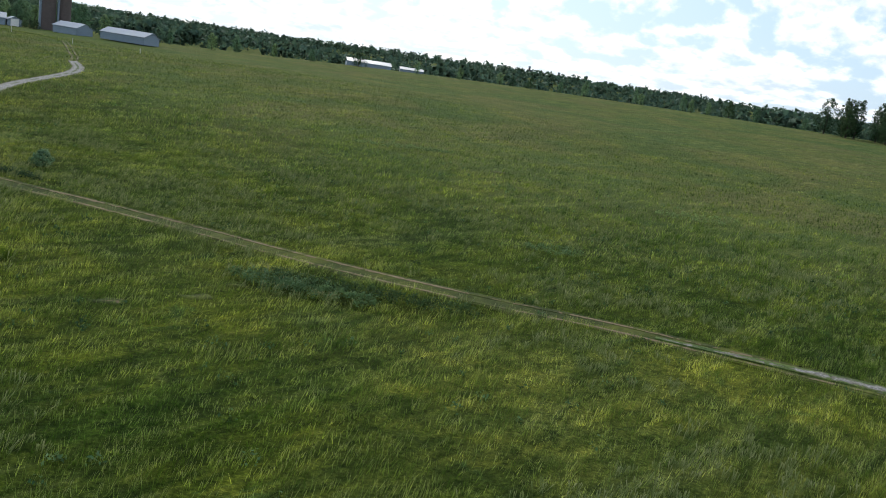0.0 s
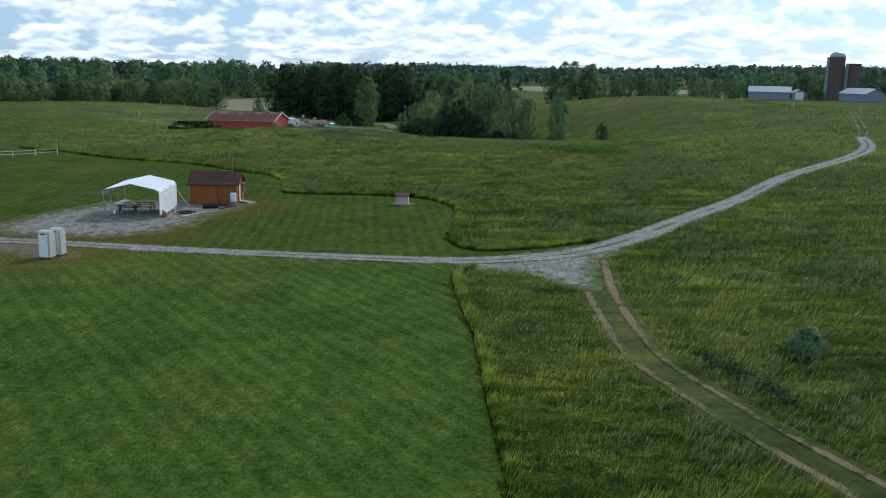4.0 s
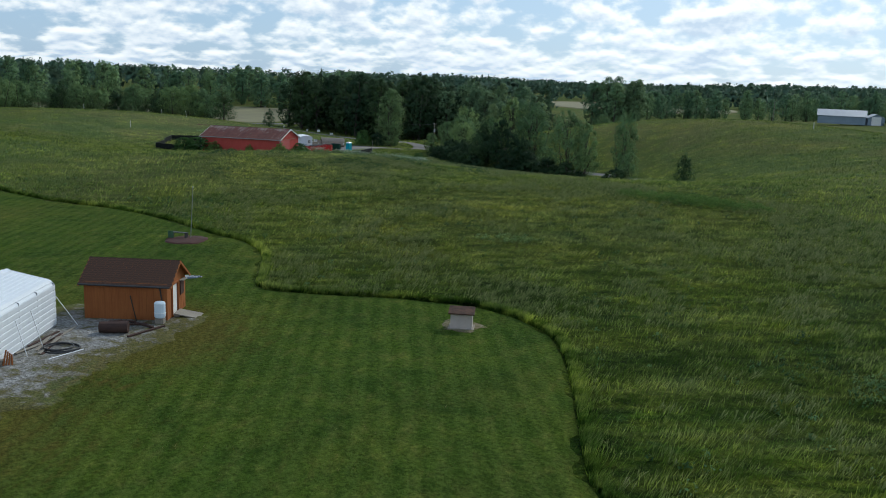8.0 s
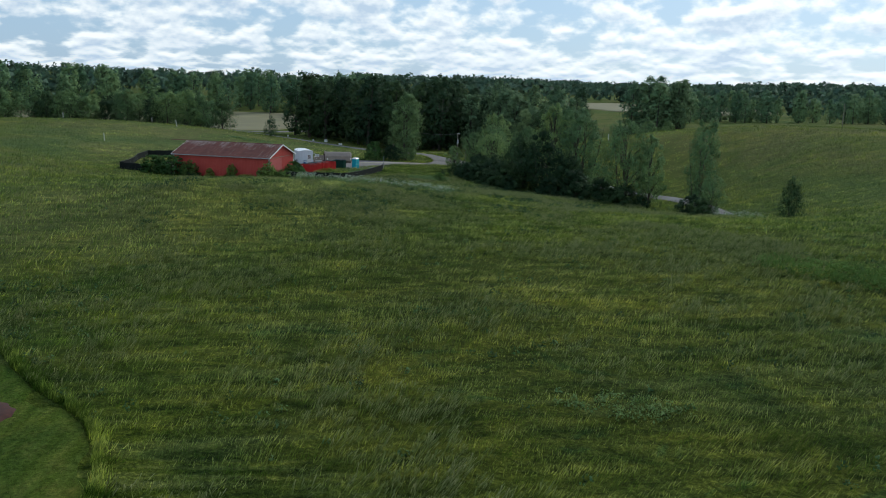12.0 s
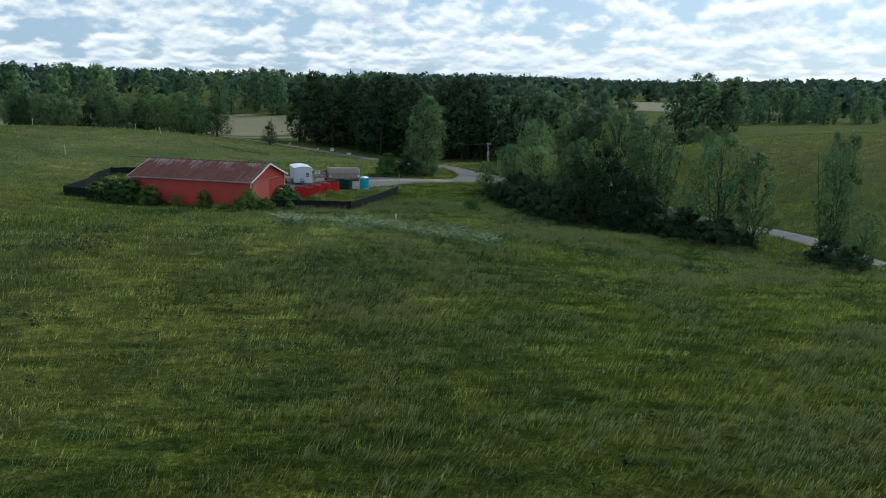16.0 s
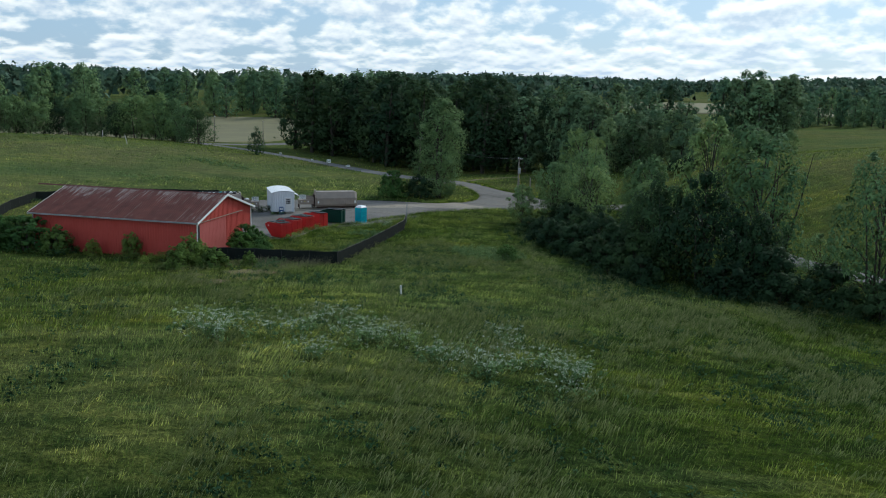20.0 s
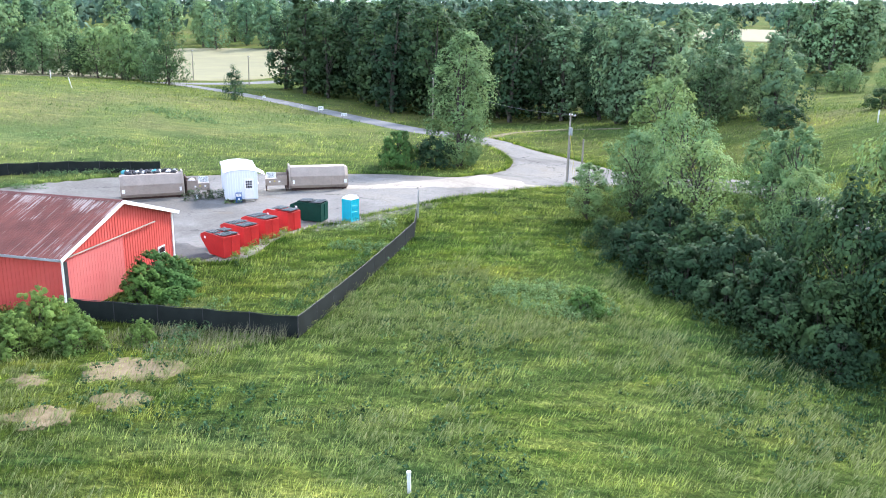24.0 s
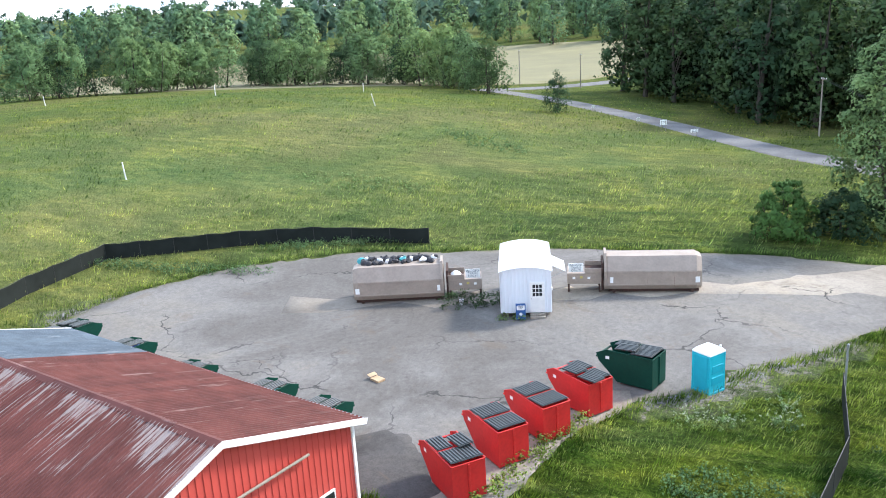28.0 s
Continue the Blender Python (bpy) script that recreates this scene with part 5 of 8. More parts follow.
# ---- portable toilet ----
def make_toilet(x, y, deg):
    t = thing("portable_toilet", turned(x, y, gz(x, y) + 0.05, deg), "bright teal portable toilet with a white domed roof", "toilet")
    part("base", box((1.16, 1.16, 0.14), (0, 0, 0.07), 0, 0.02), TEAL_DARK, t)
    for i in range(4):
        part("wall", box((1.08, 0.05, 1.95), (0, -0.52, 1.10), 0, 0.012), TEAL, t).matrix_basis = pose(0, 0, 0, 0, 0, 90 * i)
    part("door", box((0.82, 0.03, 1.78), (0, -0.56, 1.08), 0, 0.012), TEAL_DARK, t, "moulded teal door")
    for k in (-0.38, 0.38):
        for j in (-1, 1):
            part("corner_post", box((0.07, 0.07, 1.98), (0.53 * j, 0.53 * (1 if k > 0 else -1), 1.10), 0, 0.015), TEAL, t)
    for z in (0.7, 1.3):
        part("panel_rib", box((0.03, 0.8, 0.42), (0.555, 0, z), 0, 0.012), TEAL_DARK, t)
    part("roof", spin([(0.80, 2.06), (0.79, 2.13), (0.62, 2.27), (0.36, 2.36), (0.12, 2.38)], 4), WHITE_PLASTIC, t, "white domed plastic roof").rotation_euler = (0, 0, radians(45))
    part("vent_pipe", rod((0.38, 0.38, 0.3), (0.38, 0.38, 2.4), 0.05), WHITE_PLASTIC, t)


make_toilet(-243.35, 180.0, 20)


# ---- attendant's hut ----
def make_hut():
    h = thing("attendant_hut", turned(-259.2, 175.85, gz(-259.2, 175.85) + 0.07, 72) @ pose(0, 0.9, 0), "small white metal-clad hut with a glazed door", "hut")
    # local -y is the front, towards the yard
    W, D, H = 3.2, 6.2, 2.75
    for i in range(4):
        part("block", box((0.35, 0.35, 0.3), ((-1.3, 1.3)[i % 2], (-2.7, 2.7)[i // 2], 0.13), 0, 0.02), CONCRETE, h)
    top = lambda x: H + 0.25 * (1 - (x / (W / 2)) ** 2)
    for y, r in ((-D / 2, 0), (D / 2, 180)):
        w = part("end_wall", ribbed(W, top, 0.08, 0.24, None, -W / 2), WHITE_METAL, h)
        w.matrix_basis = pose(0, y, 0.28, 0, 0, r)
    for x, r in ((-W / 2, -90), (W / 2, 90)):
        w = part("side_wall", ribbed(D, lambda v: H, 0.08, 0.24, None, -D / 2), WHITE_METAL, h)
        w.matrix_basis = pose(x, 0, 0.28, 0, 0, r)
    arc = [(W / 2 * 1.06 * k / 8, H + 0.32 + 0.28 * (1 - (k / 8) ** 2)) for k in range(-8, 9)]
    part("roof", prism(arc + [(x, z - 0.05) for x, z in arc[::-1]], -D / 2 - 0.12, D / 2 + 0.12), WHITE_PLASTIC, h, "white curved roof")
    aw = part("awning", prism([(W / 2, H + 0.05), (W / 2 + 1.0, H - 0.45), (W / 2 + 1.0, H - 0.5), (W / 2, H - 0.02)], -0.9, 1.3), WHITE_PLASTIC, h, "white side awning")
    for y in (-0.85, 1.25):
        part("awning_stay", rod((W / 2, y, H - 0.9), (W / 2 + 0.95, y, H - 0.48), 0.02), GALVANISED, aw)
    door = part("door", box((0.92, 0.06, 2.0), (0.72, -D / 2 - 0.05, 1.32), 0, 0.01), WHITE, h, "white door with a nine-light window")
    part("door_frame", box((1.06, 0.04, 2.1), (0.72, -D / 2 - 0.025, 1.36), 0, 0.01), WHITE_METAL, h)
    for i in range(3):
        for j in range(3):
            part("pane", box((0.17, 0.02, 0.22), (0.72 - 0.21 + 0.21 * i, -D / 2 - 0.085, 1.52 + 0.27 * j)), GLASS, door)
    part("door_handle", rod((0.36, -D / 2 - 0.14, 1.25), (0.36, -D / 2 - 0.07, 1.25), 0.03), GALVANISED, door)
    part("step", box((0.95, 0.4, 0.18), (0.72, -D / 2 - 0.3, 0.09), 0, 0.02), GREY_WOOD, h)
    part("step", box((0.95, 0.25, 0.1), (0.72, -D / 2 - 0.2, 0.24), 0, 0.02), GREY_WOOD, h)
    part("light", box((0.12, 0.12, 0.2), (1.62, -D / 2 - 0.1, 1.9), 0, 0.02), WHITE, h)
    return h


make_hut()
c72, s72 = math.cos(radians(72)), math.sin(radians(72))


def near_hut(x, y):
    return -259.2 + x * c72 - y * s72, 175.85 + x * s72 + y * c72


bx, by = near_hut(-0.35, -2.75)
bin_ = thing("notice_box", turned(bx, by, gz(bx, by) + 0.07, 72), "blue notice box standing before the hut", "sign")
part("board", box((0.62, 0.12, 1.05), (0, 0, 0.55), 0, 0.02), BLUE, bin_)
part("panel", box((0.5, 0.01, 0.3), (0, -0.066, 0.82)), PAPER, bin_)
part("symbol", spin([(0.10, 0.0), (0.10, 0.012)], 12), PAPER, bin_).matrix_basis = pose(0, -0.06, 0.4, 90)
for i in range(3):
    part("lettering", box((0.34 - 0.08 * i, 0.004, 0.03), (0, -0.074, 0.92 - 0.08 * i)), INK, bin_)


# ---- compactors ----
def text_lines(parent, words, size, m0, step, material):
    for i, w in enumerate(words):
        cu = bpy.data.curves.new("lettering", "FONT")
        cu.body, cu.size, cu.align_x, cu.extrude = w, size, "CENTER", 0.004
        tmp = bpy.data.objects.new("lettering", cu)
        me = bpy.data.meshes.new_from_object(tmp)
        bpy.data.objects.remove(tmp)
        me.name = "lettering"
        me.materials.append(material)
        child("lettering", me, parent, m0 @ pose(0, -i * step, 0))


def make_compactor(m, flip, heaped, label):
    """A roll-off container with its packer; local x runs from container to packer, -y faces the yard."""
    c = thing("compactor_container", m, label, "container", "compactor containers")
    L, D, H = 6.2, 2.4, 2.45
    f = -1 if flip else 1
    out = [(-D / 2, 0.55), (-D / 2 + 0.22, 0.25), (D / 2 - 0.22, 0.25), (D / 2, 0.55), (D / 2, 1.55), (D / 2 - 0.55, H), (-D / 2 + 0.55, H), (-D / 2, 1.55)]
    bm = bmesh.new()
    n = len(out)
    ends = []
    for x, k, top in ((0, 0.80, 0.93), (0.35, 1.0, 1.0), (L - 0.1, 1.0, 1.0), (L, 0.97, 0.99)):
        ends.append([bm.verts.new((f * x, y * k, 0.25 + (z - 0.25) * top)) for y, z in out])
    for a, b in zip(ends, ends[1:]):
        for i in range(n):
            bm.faces.new((a[i], a[(i + 1) % n], b[(i + 1) % n], b[i]))
    bm.faces.new(ends[0])
    bm.faces.new(ends[-1])
    bmesh.ops.recalc_face_normals(bm, faces=bm.faces)
    part("body", bm, TAUPE_STEEL, c, "taupe steel body with rust runs")
    for x in (L - 0.02,):
        part("end_frame", prism([(y * 1.03, z + (0.22 if z > 2 else 0)) for y, z in out], 0, 0.16), TAUPE_STEEL, c).matrix_basis = pose(f * x, 0, 0, 0, 0, 90)
    for y in (-0.75, 0.75):
        part("rail", box((L - 0.3, 0.16, 0.2), (f * L / 2, y, 0.13), 0, 0.01), RUST, c)
    for x in (0.6, L - 0.5):
        for y in (-0.95, 0.95):
            part("roller", rod((f * x, y - 0.08, 0.12), (f * x, y + 0.08, 0.12), 0.12, 0.12, 12), RUST, c)
    for z in (0.62, 1.48):
        part("seam", box((L - 0.5, 0.03, 0.05), (f * (L / 2 + 0.1), -D / 2 - 0.005, z), 0, 0.008), TAUPE_STEEL, c)
    for x, w in ((0.3, 0.28), (L - 0.35, 0.2)):
        part("label", box((w, 0.012, 0.4), (f * x, -D / 2 - 0.012, 0.95)), PAPER, c, "white warning label")
    for i in range(3):
        part("rust_patch", box((0.12 + 0.12 * (i % 2), 0.012, 0.14 + 0.2 * (i == 1)), (f * (1.1 + 1.5 * i), -D / 2 + 0.26, H - 0.40 - 0.1 * (i == 1)), 0), RUST, c).rotation_euler = (radians(-31), 0, 0)
    if heaped:
        r = random.Random(5)
        for k in range(38):
            s = r.uniform(0.7, 1.15)
            bag = part("rubbish_bag", spin([(0.06, 0.0), (0.27 * s, 0.06), (0.30 * s, 0.17), (0.17 * s, 0.28), (0.05, 0.33 * s), (0.09, 0.37 * s)], 8), TRASH[2 if k in (0, 21) else (0, 0, 0, 1, 0, 0, 0, 0, 0, 1, 0)[k % 11]], c, "knotted rubbish bag")
            bag.matrix_basis = pose(f * (0.5 + (L - 1.0) * k / 37), r.uniform(-0.1, 0.95), H - 0.06 + r.uniform(0, 0.1), r.uniform(-40, 40), r.uniform(-40, 40), r.uniform(0, 360))
    # packer
    p = thing("compactor_packer", m @ pose(f * (L + 0.25), 0, 0), "taupe steel trash packer with a rusty hopper and sign", "packer", "compactor packers")
    part("body", box((2.3, 1.7, 0.75), (f * 1.2, 0, 0.95), 0, 0.02), TAUPE_STEEL, p)
    for x in (0.2, 2.25):
        for y in (-0.75, 0.75):
            part("leg", box((0.12, 0.12, 0.6), (f * x, y, 0.29)), RUST, p)
    part("hopper", box((1.1, 1.5, 0.06), (f * 0.6, 0, 1.36), 0, 0.01), RUST, p, "dark rusty hopper mouth")
    for y in (-0.85, 0.85):
        part("hopper_wall", box((1.15, 0.06, 0.35), (f * 0.6, y, 1.5), 0, 0.01), TAUPE_STEEL, p)
    part("bracket", box((0.14, 1.9, 1.9), (f * 0.0, 0, 1.1), 0, 0.01), RUST, p)
    for z in (0.6, 1.1, 1.7):
        part("hinge", rod((f * 0.02, -1.22, z), (f * 0.02, -0.92, z), 0.05), RUST, p)
    board = part("sign_board", box((0.98, 0.04, 0.62), (f * 1.75, -0.80, 1.72), 0, 0.01), PAPER, p, "white sign with dark lettering")
    text_lines(board, ("BAGGED", "TRASH", "ONLY!"), 0.22, pose(f * 1.75, -0.826, 1.84, 90), 0.19, INK)
    for k in range(3):
        part("hazard_label", box((0.18, 0.01, 0.16), (f * (0.9 + 0.5 * k), -0.856, 1.0 + 0.05 * (k % 2))), plain("yellow_label", (0.5, 0.42, 0.12), 0.6) if k == 1 else PAPER, p)
    if heaped:
        part("bag", spin([(0.10, 1.38), (0.36, 1.48), (0.38, 1.62), (0.2, 1.78), (0.05, 1.84)], 9), TRASH[1], p, "white rubbish bag").location = (f * 0.6, -0.35, 0)
    return c


z = gz(-262, 168) + 0.075
A1 = math.degrees(math.atan2(171.4 - 165.0, -262.1 + 263.7))
make_compactor(turned(-263.7, 165.0, z, A1) @ pose(0, 1.25, 0), False, True, "taupe steel compactor container heaped with rubbish bags")
A2 = math.degrees(math.atan2(186.9 - 181.1, -256.7 + 259.0))
make_compactor(turned(-256.7, 187.2, gz(-257, 186) + 0.075, A2) @ pose(0, 1.2, 0), True, False, "taupe steel compactor container streaked with rust")
bucket = thing("bucket", pose(-261.0, 171.9, gz(-261, 171.9) + 0.075), "small white plastic bucket on the asphalt", "bucket")
part("pail", spin([(0.12, 0), (0.15, 0.34), (0.16, 0.36)], 12), WHITE_PLASTIC, bucket)
box_ = thing("cardboard_box", turned(-250.9, 164.6, gz(-250.9, 164.6) + 0.065, 30), "flattened brown cardboard box on the asphalt", "box")
part("carton", box((0.7, 0.5, 0.12), (0, 0, 0.06), 0, 0.01), TRASH[3], box_)
part("flap", box((0.3, 0.5, 0.02), (-0.48, 0, 0.10), 0), TRASH[3], box_).rotation_euler = (0, radians(14), 0)

# ---- carport ----
def make_carport():
    W, D, E, P = 5.12, 6.58, 2.57, 3.15
    c = thing("carport", turned(-96.78, 60.92, gz(-98, 65) + 0.06, 53.8), "white ribbed metal carport standing on gravel", "carport")
    side = [(W, 0.12), (W, E - 0.25), (W - 0.08, E - 0.06), (W - 0.25, E + 0.06)]
    left = [(0.25, E + 0.06), (0.08, E - 0.06), (0.0, E - 0.25), (0.0, E - 0.45)]

    def skin(a, b, n):
        """Ribs that run front to back along a slope."""
        out = []
        for i in range(n):
            for t, h in ((0.0, 0.0), (0.72, 0.0), (0.80, 0.03), (0.92, 0.03)):
                k = (i + t) / n
                nx, nz = -(b[1] - a[1]), b[0] - a[0]
                q = math.hypot(nx, nz)
                out.append((a[0] + (b[0] - a[0]) * k - h * nx / q, a[1] + (b[1] - a[1]) * k - h * nz / q))
        return out + [b]

    def shell(name, line, label=""):
        bm = bmesh.new()
        t = 0.02
        rows = [[bm.verts.new((x, y, z)) for x, z in line] for y in (-0.1, D + 0.1)]
        low = [[bm.verts.new((x - (t if x > W / 2 else -t), y, z - t)) for x, z in line] for y in (-0.1, D + 0.1)]
        for r in (rows, low):
            for a, b, d, e in zip(r[0], r[0][1:], r[1], r[1][1:]):
                bm.faces.new((a, b, e, d))
        for j in (0, 1):
            for a, b, d, e in zip(rows[j], rows[j][1:], low[j], low[j][1:]):
                bm.faces.new((a, b, e, d))
        bmesh.ops.recalc_face_normals(bm, faces=bm.faces)
        return part(name, bm, WHITE_METAL, c, label)

    shell("roof_sheet", skin((W / 2, P), (W - 0.25, E + 0.06), 9))
    shell("roof_sheet", skin((W / 2, P), (0.25, E + 0.06), 9))
    shell("side_sheet", skin((W - 0.25, E + 0.06), (W, E - 0.25), 2) + skin((W, E - 0.25), (W, 0.12), 7), "white ribbed side wall")
    shell("eave_sheet", left)
    part("ridge_cap", prism([(W / 2 - 0.22, P - 0.06), (W / 2, P + 0.04), (W / 2 + 0.22, P - 0.06), (W / 2, P + 0.01)], -0.12, D + 0.12), WHITE_METAL, c)
    for i in range(4):
        y = 0.05 + (D - 0.1) * i / 3
        for x in (0.04, W - 0.05):
            part("post", box((0.06, 0.06, E - 0.1), (x, y, (E - 0.1) / 2)), GALVANISED, c)
        bm = rod((0.06, y, E - 0.12), (W / 2, y, P - 0.06), 0.03, 0.03, 5)
        part("rafter", rod((W - 0.06, y, E - 0.12), (W / 2, y, P - 0.06), 0.03, 0.03, 5, bm), GALVANISED, c)
    for x in (0.04, W - 0.05):
        part("base_rail", box((0.07, D, 0.07), (x, D / 2, 0.04)), GALVANISED, c)
    for y in (1.6, 3.4):
        part("tie_down", rod((W + 0.02, y, 1.75), (W + 0.75, y - 0.5, 0.05), 0.018, 0.018, 5), WHITE_PLASTIC, c, "thin pale tie-down strap")
    part("tie_down", rod((W + 0.02, D, 1.75), (W + 1.1, D + 0.2, 0.05), 0.018, 0.018, 5), WHITE_PLASTIC, c)
    part("footing", box((0.5, 0.35, 0.3), (W - 0.1, -0.15, 0.13), 0, 0.02), CONCRETE, c, "concrete block footing")
    return c


make_carport()
CP = turned(-96.78, 60.92, gz(-98, 65) + 0.06, 53.8)


def make_picnic_table(m):
    t = thing("picnic_table", m, "dark weathered wooden picnic table with benches", "table", "picnic tables under the carport")
    for i in range(5):
        part("top_board", box((1.85, 0.135, 0.04), (0, -0.29 + 0.145 * i, 0.74), 0, 0.005), DARK_WOOD, t)
    for s in (-1, 1):
        for i in range(2):
            part("bench_board", box((1.85, 0.135, 0.04), (0, s * (0.68 + 0.145 * i), 0.44), 0, 0.005), DARK_WOOD, t)
        for x in (-0.68, 0.68):
            part("leg", rod((x, s * 0.22, 0.72), (x, s * 0.72, 0.0), 0.05, 0.05, 4), DARK_WOOD, t)
    for x in (-0.68, 0.68):
        part("bench_beam", box((0.05, 1.62, 0.09), (x, 0, 0.38)), DARK_WOOD, t)
        part("top_beam", box((0.05, 0.66, 0.09), (x, 0, 0.68)), DARK_WOOD, t)


make_picnic_table(CP @ pose(1.5, 2.3, 0.0, 0, 0, 8))
make_picnic_table(CP @ pose(2.6, 4.3, 0.0, 0, 0, -5))
bench = thing("work_table", CP @ pose(0.6, 3.6, 0, 0, 0, 88), "long pale table with metal legs under the carport", "table")
part("tabletop", box((2.6, 0.8, 0.05), (0, 0, 0.9), 0, 0.01), WHITE, bench)
for x in (-1.2, -0.4, 0.4, 1.2):
    for y in (-0.33, 0.33):
        part("leg", rod((x, y, 0), (x, y, 0.88), 0.025), GALVANISED, bench)
jug = thing("water_jug", CP @ pose(0.35, 2.0, 0), "small white plastic jug on the gravel", "jug")
part("vessel", spin([(0.14, 0), (0.15, 0.28), (0.06, 0.36), (0.05, 0.42)], 10), WHITE_PLASTIC, jug)


# ---- timber, hose and scrap between carport and shed ----
r = random.Random(3)
for i in range(7):
    x, y = 5.5 + 0.14 * i + r.uniform(-.1, .1), 3.9 + r.uniform(-1.2, 1.4)
    b = thing("loose_board", CP @ pose(x, y, 0.03 + 0.04 * (i % 2), 0, 0, 84 + r.uniform(-14, 14)), "weathered timber board lying on the gravel", "board", "loose boards by the carport")
    part("plank", box((r.uniform(1.8, 3.4), 0.16, 0.04), (0, 0, 0.02), 0, 0.004), GREY_WOOD if i % 3 else RUST, b)
hose = thing("hose_coil", CP @ pose(6.95, 2.5, 0.02), "black hose coiled loosely on the gravel", "hose")
for k, (rad, dx) in enumerate(((0.80, 0.0), (0.70, 0.12), (0.62, -0.1))):
    pts = [(dx + rad * math.cos(a) * 1.15, rad * math.sin(a), 0.04 + 0.05 * k) for a in np.linspace(0, 2 * math.pi, 25)]
    bm = bmesh.new()
    for a, b in zip(pts, pts[1:]):
        rod(a, b, 0.045, 0.045, 6, bm)
    part("loop", bm, DARK_STEEL, hose)
stick = thing("bent_pipe", CP @ pose(7.6, 1.6, 0.03, 0, 0, 55), "thin pale pipe lying on the gravel", "pipe")
part("tube", rod((-1.0, 0, 0.03), (1.0, 0.1, 0.03), 0.025), WHITE_PLASTIC, stick)
cone = thing("wood_stack", CP @ pose(5.3, -0.25, 0.0), "few split logs leaning at the carport corner", "logs")
for k in range(4):
    part("log", rod((0.12 * k, 0.05 * k, 0), (0.1 + 0.08 * k, 0.18, 0.75 - 0.07 * k), 0.05, 0.04, 6), ORANGE_WOOD, cone)


# ---- shed ----
def make_shed():
    L, D, E, R = 4.79, 3.3, 2.25, 3.32
    s = thing("shed", turned(-99.96, 70.75, gz(-98, 73) - 0.04, 50.7), "orange-stained wooden shed with a brown shingle roof", "shed")
    for i in range(12):
        for y, nm in ((0.0, "wall_board"), (D, "wall_board")):
            part(nm, box((L / 12 - 0.004, 0.08, E), (L * (i + 0.5) / 12, y, E / 2), 0, 0.006), ORANGE_WOOD, s)
    gab = lambda y: E + (R - E) * (1 - abs(y - D / 2) / (D / 2)) - 0.05
    for x in (0.04, L - 0.04):
        n = 9
        for i in range(n):
            a, b = D * i / n + 0.006, D * (i + 1) / n - 0.006
            door = x > 1 and 2 <= i <= 4
            z0 = 2.02 if door else 0.0
            bm = bmesh.new()
            ys = [a, b] if not (a < D / 2 < b) else [a, D / 2, b]
            lo = [(bm.verts.new((x - 0.04, y, z0)), bm.verts.new((x + 0.04, y, z0))) for y in ys]
            hi = [(bm.verts.new((x - 0.04, y, gab(y))), bm.verts.new((x + 0.04, y, gab(y)))) for y in ys]
            for p, q, u, v in zip(lo, lo[1:], hi, hi[1:]):
                for k in (0, 1):
                    bm.faces.new((p[k], q[k], v[k], u[k]))
                bm.faces.new((u[0], v[0], v[1], u[1]))
                bm.faces.new((p[0], q[0], q[1], p[1]))
            for j in (0, -1):
                bm.faces.new((lo[j][0], lo[j][1], hi[j][1], hi[j][0]))
            bmesh.ops.recalc_face_normals(bm, faces=bm.faces)
            part("gable_board", bm, ORANGE_WOOD, s)
    slope = math.hypot(D / 2 + 0.25, (R - E) * (D / 2 + 0.25) / (D / 2))
    tilt = math.degrees(math.atan2(R - E, D / 2))
    for side in (-1, 1):
        roof = part("roof_deck", box((L + 0.5, slope, 0.05), (0, -slope / 2, -0.03)), ORANGE_WOOD, s)
        roof.matrix_basis = pose(L / 2, D / 2, R, 0, 0, 0 if side < 0 else 180) @ pose(0, 0, 0, tilt, 0, 0)
        first = None
        rows, cols = 13, 20
        for i in range(rows):
            for j in range(cols):
                w = (L + 0.54) / cols
                m = pose(-(L + 0.54) / 2 + w * (j + 0.5) + (w / 4 if i % 2 else -w / 4) * 0.4, -slope * (i + 0.55) / rows, 0.004, -1.6, 0, 0)
                if first is None:
                    ob = part("shingle", box((w - 0.012, slope / rows + 0.04, 0.010), (0, 0, 0)), BROWN_SHINGLE, roof)
                    first = ob.data
                    ob.matrix_basis = m
                else:
                    child("shingle", first, roof, m)
        for x in (-0.26, L + 0.26):
            t = part("rake_board", box((0.04, slope, 0.14), (0, -slope / 2, -0.07)), ORANGE_WOOD, s)
            t.matrix_basis = pose(x, D / 2, R, 0, 0, 0 if side < 0 else 180) @ pose(0, 0, 0, tilt, 0, 0)
    part("gutter", rod((-0.2, -0.27, E - 0.14), (L + 0.2, -0.27, E - 0.14), 0.06, 0.06, 8), DARK_STEEL, s, "dark gutter along the eave")
    part("downpipe", rod((L - 0.35, -0.27, E - 0.12), (L - 0.25, -0.10, 1.05), 0.04, 0.04, 8), DARK_STEEL, s)
    # white roll-up door in the gable
    y0, y1 = D * 2 / 9, D * 5 / 9
    door = part("rollup_door", box((0.03, y1 - y0 - 0.08, 2.0), (L - 0.05, (y0 + y1) / 2, 1.02)), WHITE, s, "white slatted roll-up door")
    for i in range(16):
        part("slat", box((0.03, y1 - y0 - 0.1, 0.10), (L - 0.025, (y0 + y1) / 2, 0.09 + 0.124 * i), 0, 0.012), WHITE, door)
    for y in (y0, y1):
        part("door_jamb", box((0.12, 0.09, 2.1), (L + 0.02, y, 1.05)), ORANGE_WOOD, s)
    part("door_head", box((0.12, y1 - y0 + 0.1, 0.12), (L + 0.02, (y0 + y1) / 2, 2.06)), ORANGE_WOOD, s)
    sh = part("shutter", box((0.05, 0.62, 0.85), (L + 0.04, D - 0.75, 1.5), 0, 0.01), RUST, s, "brown window shutter")
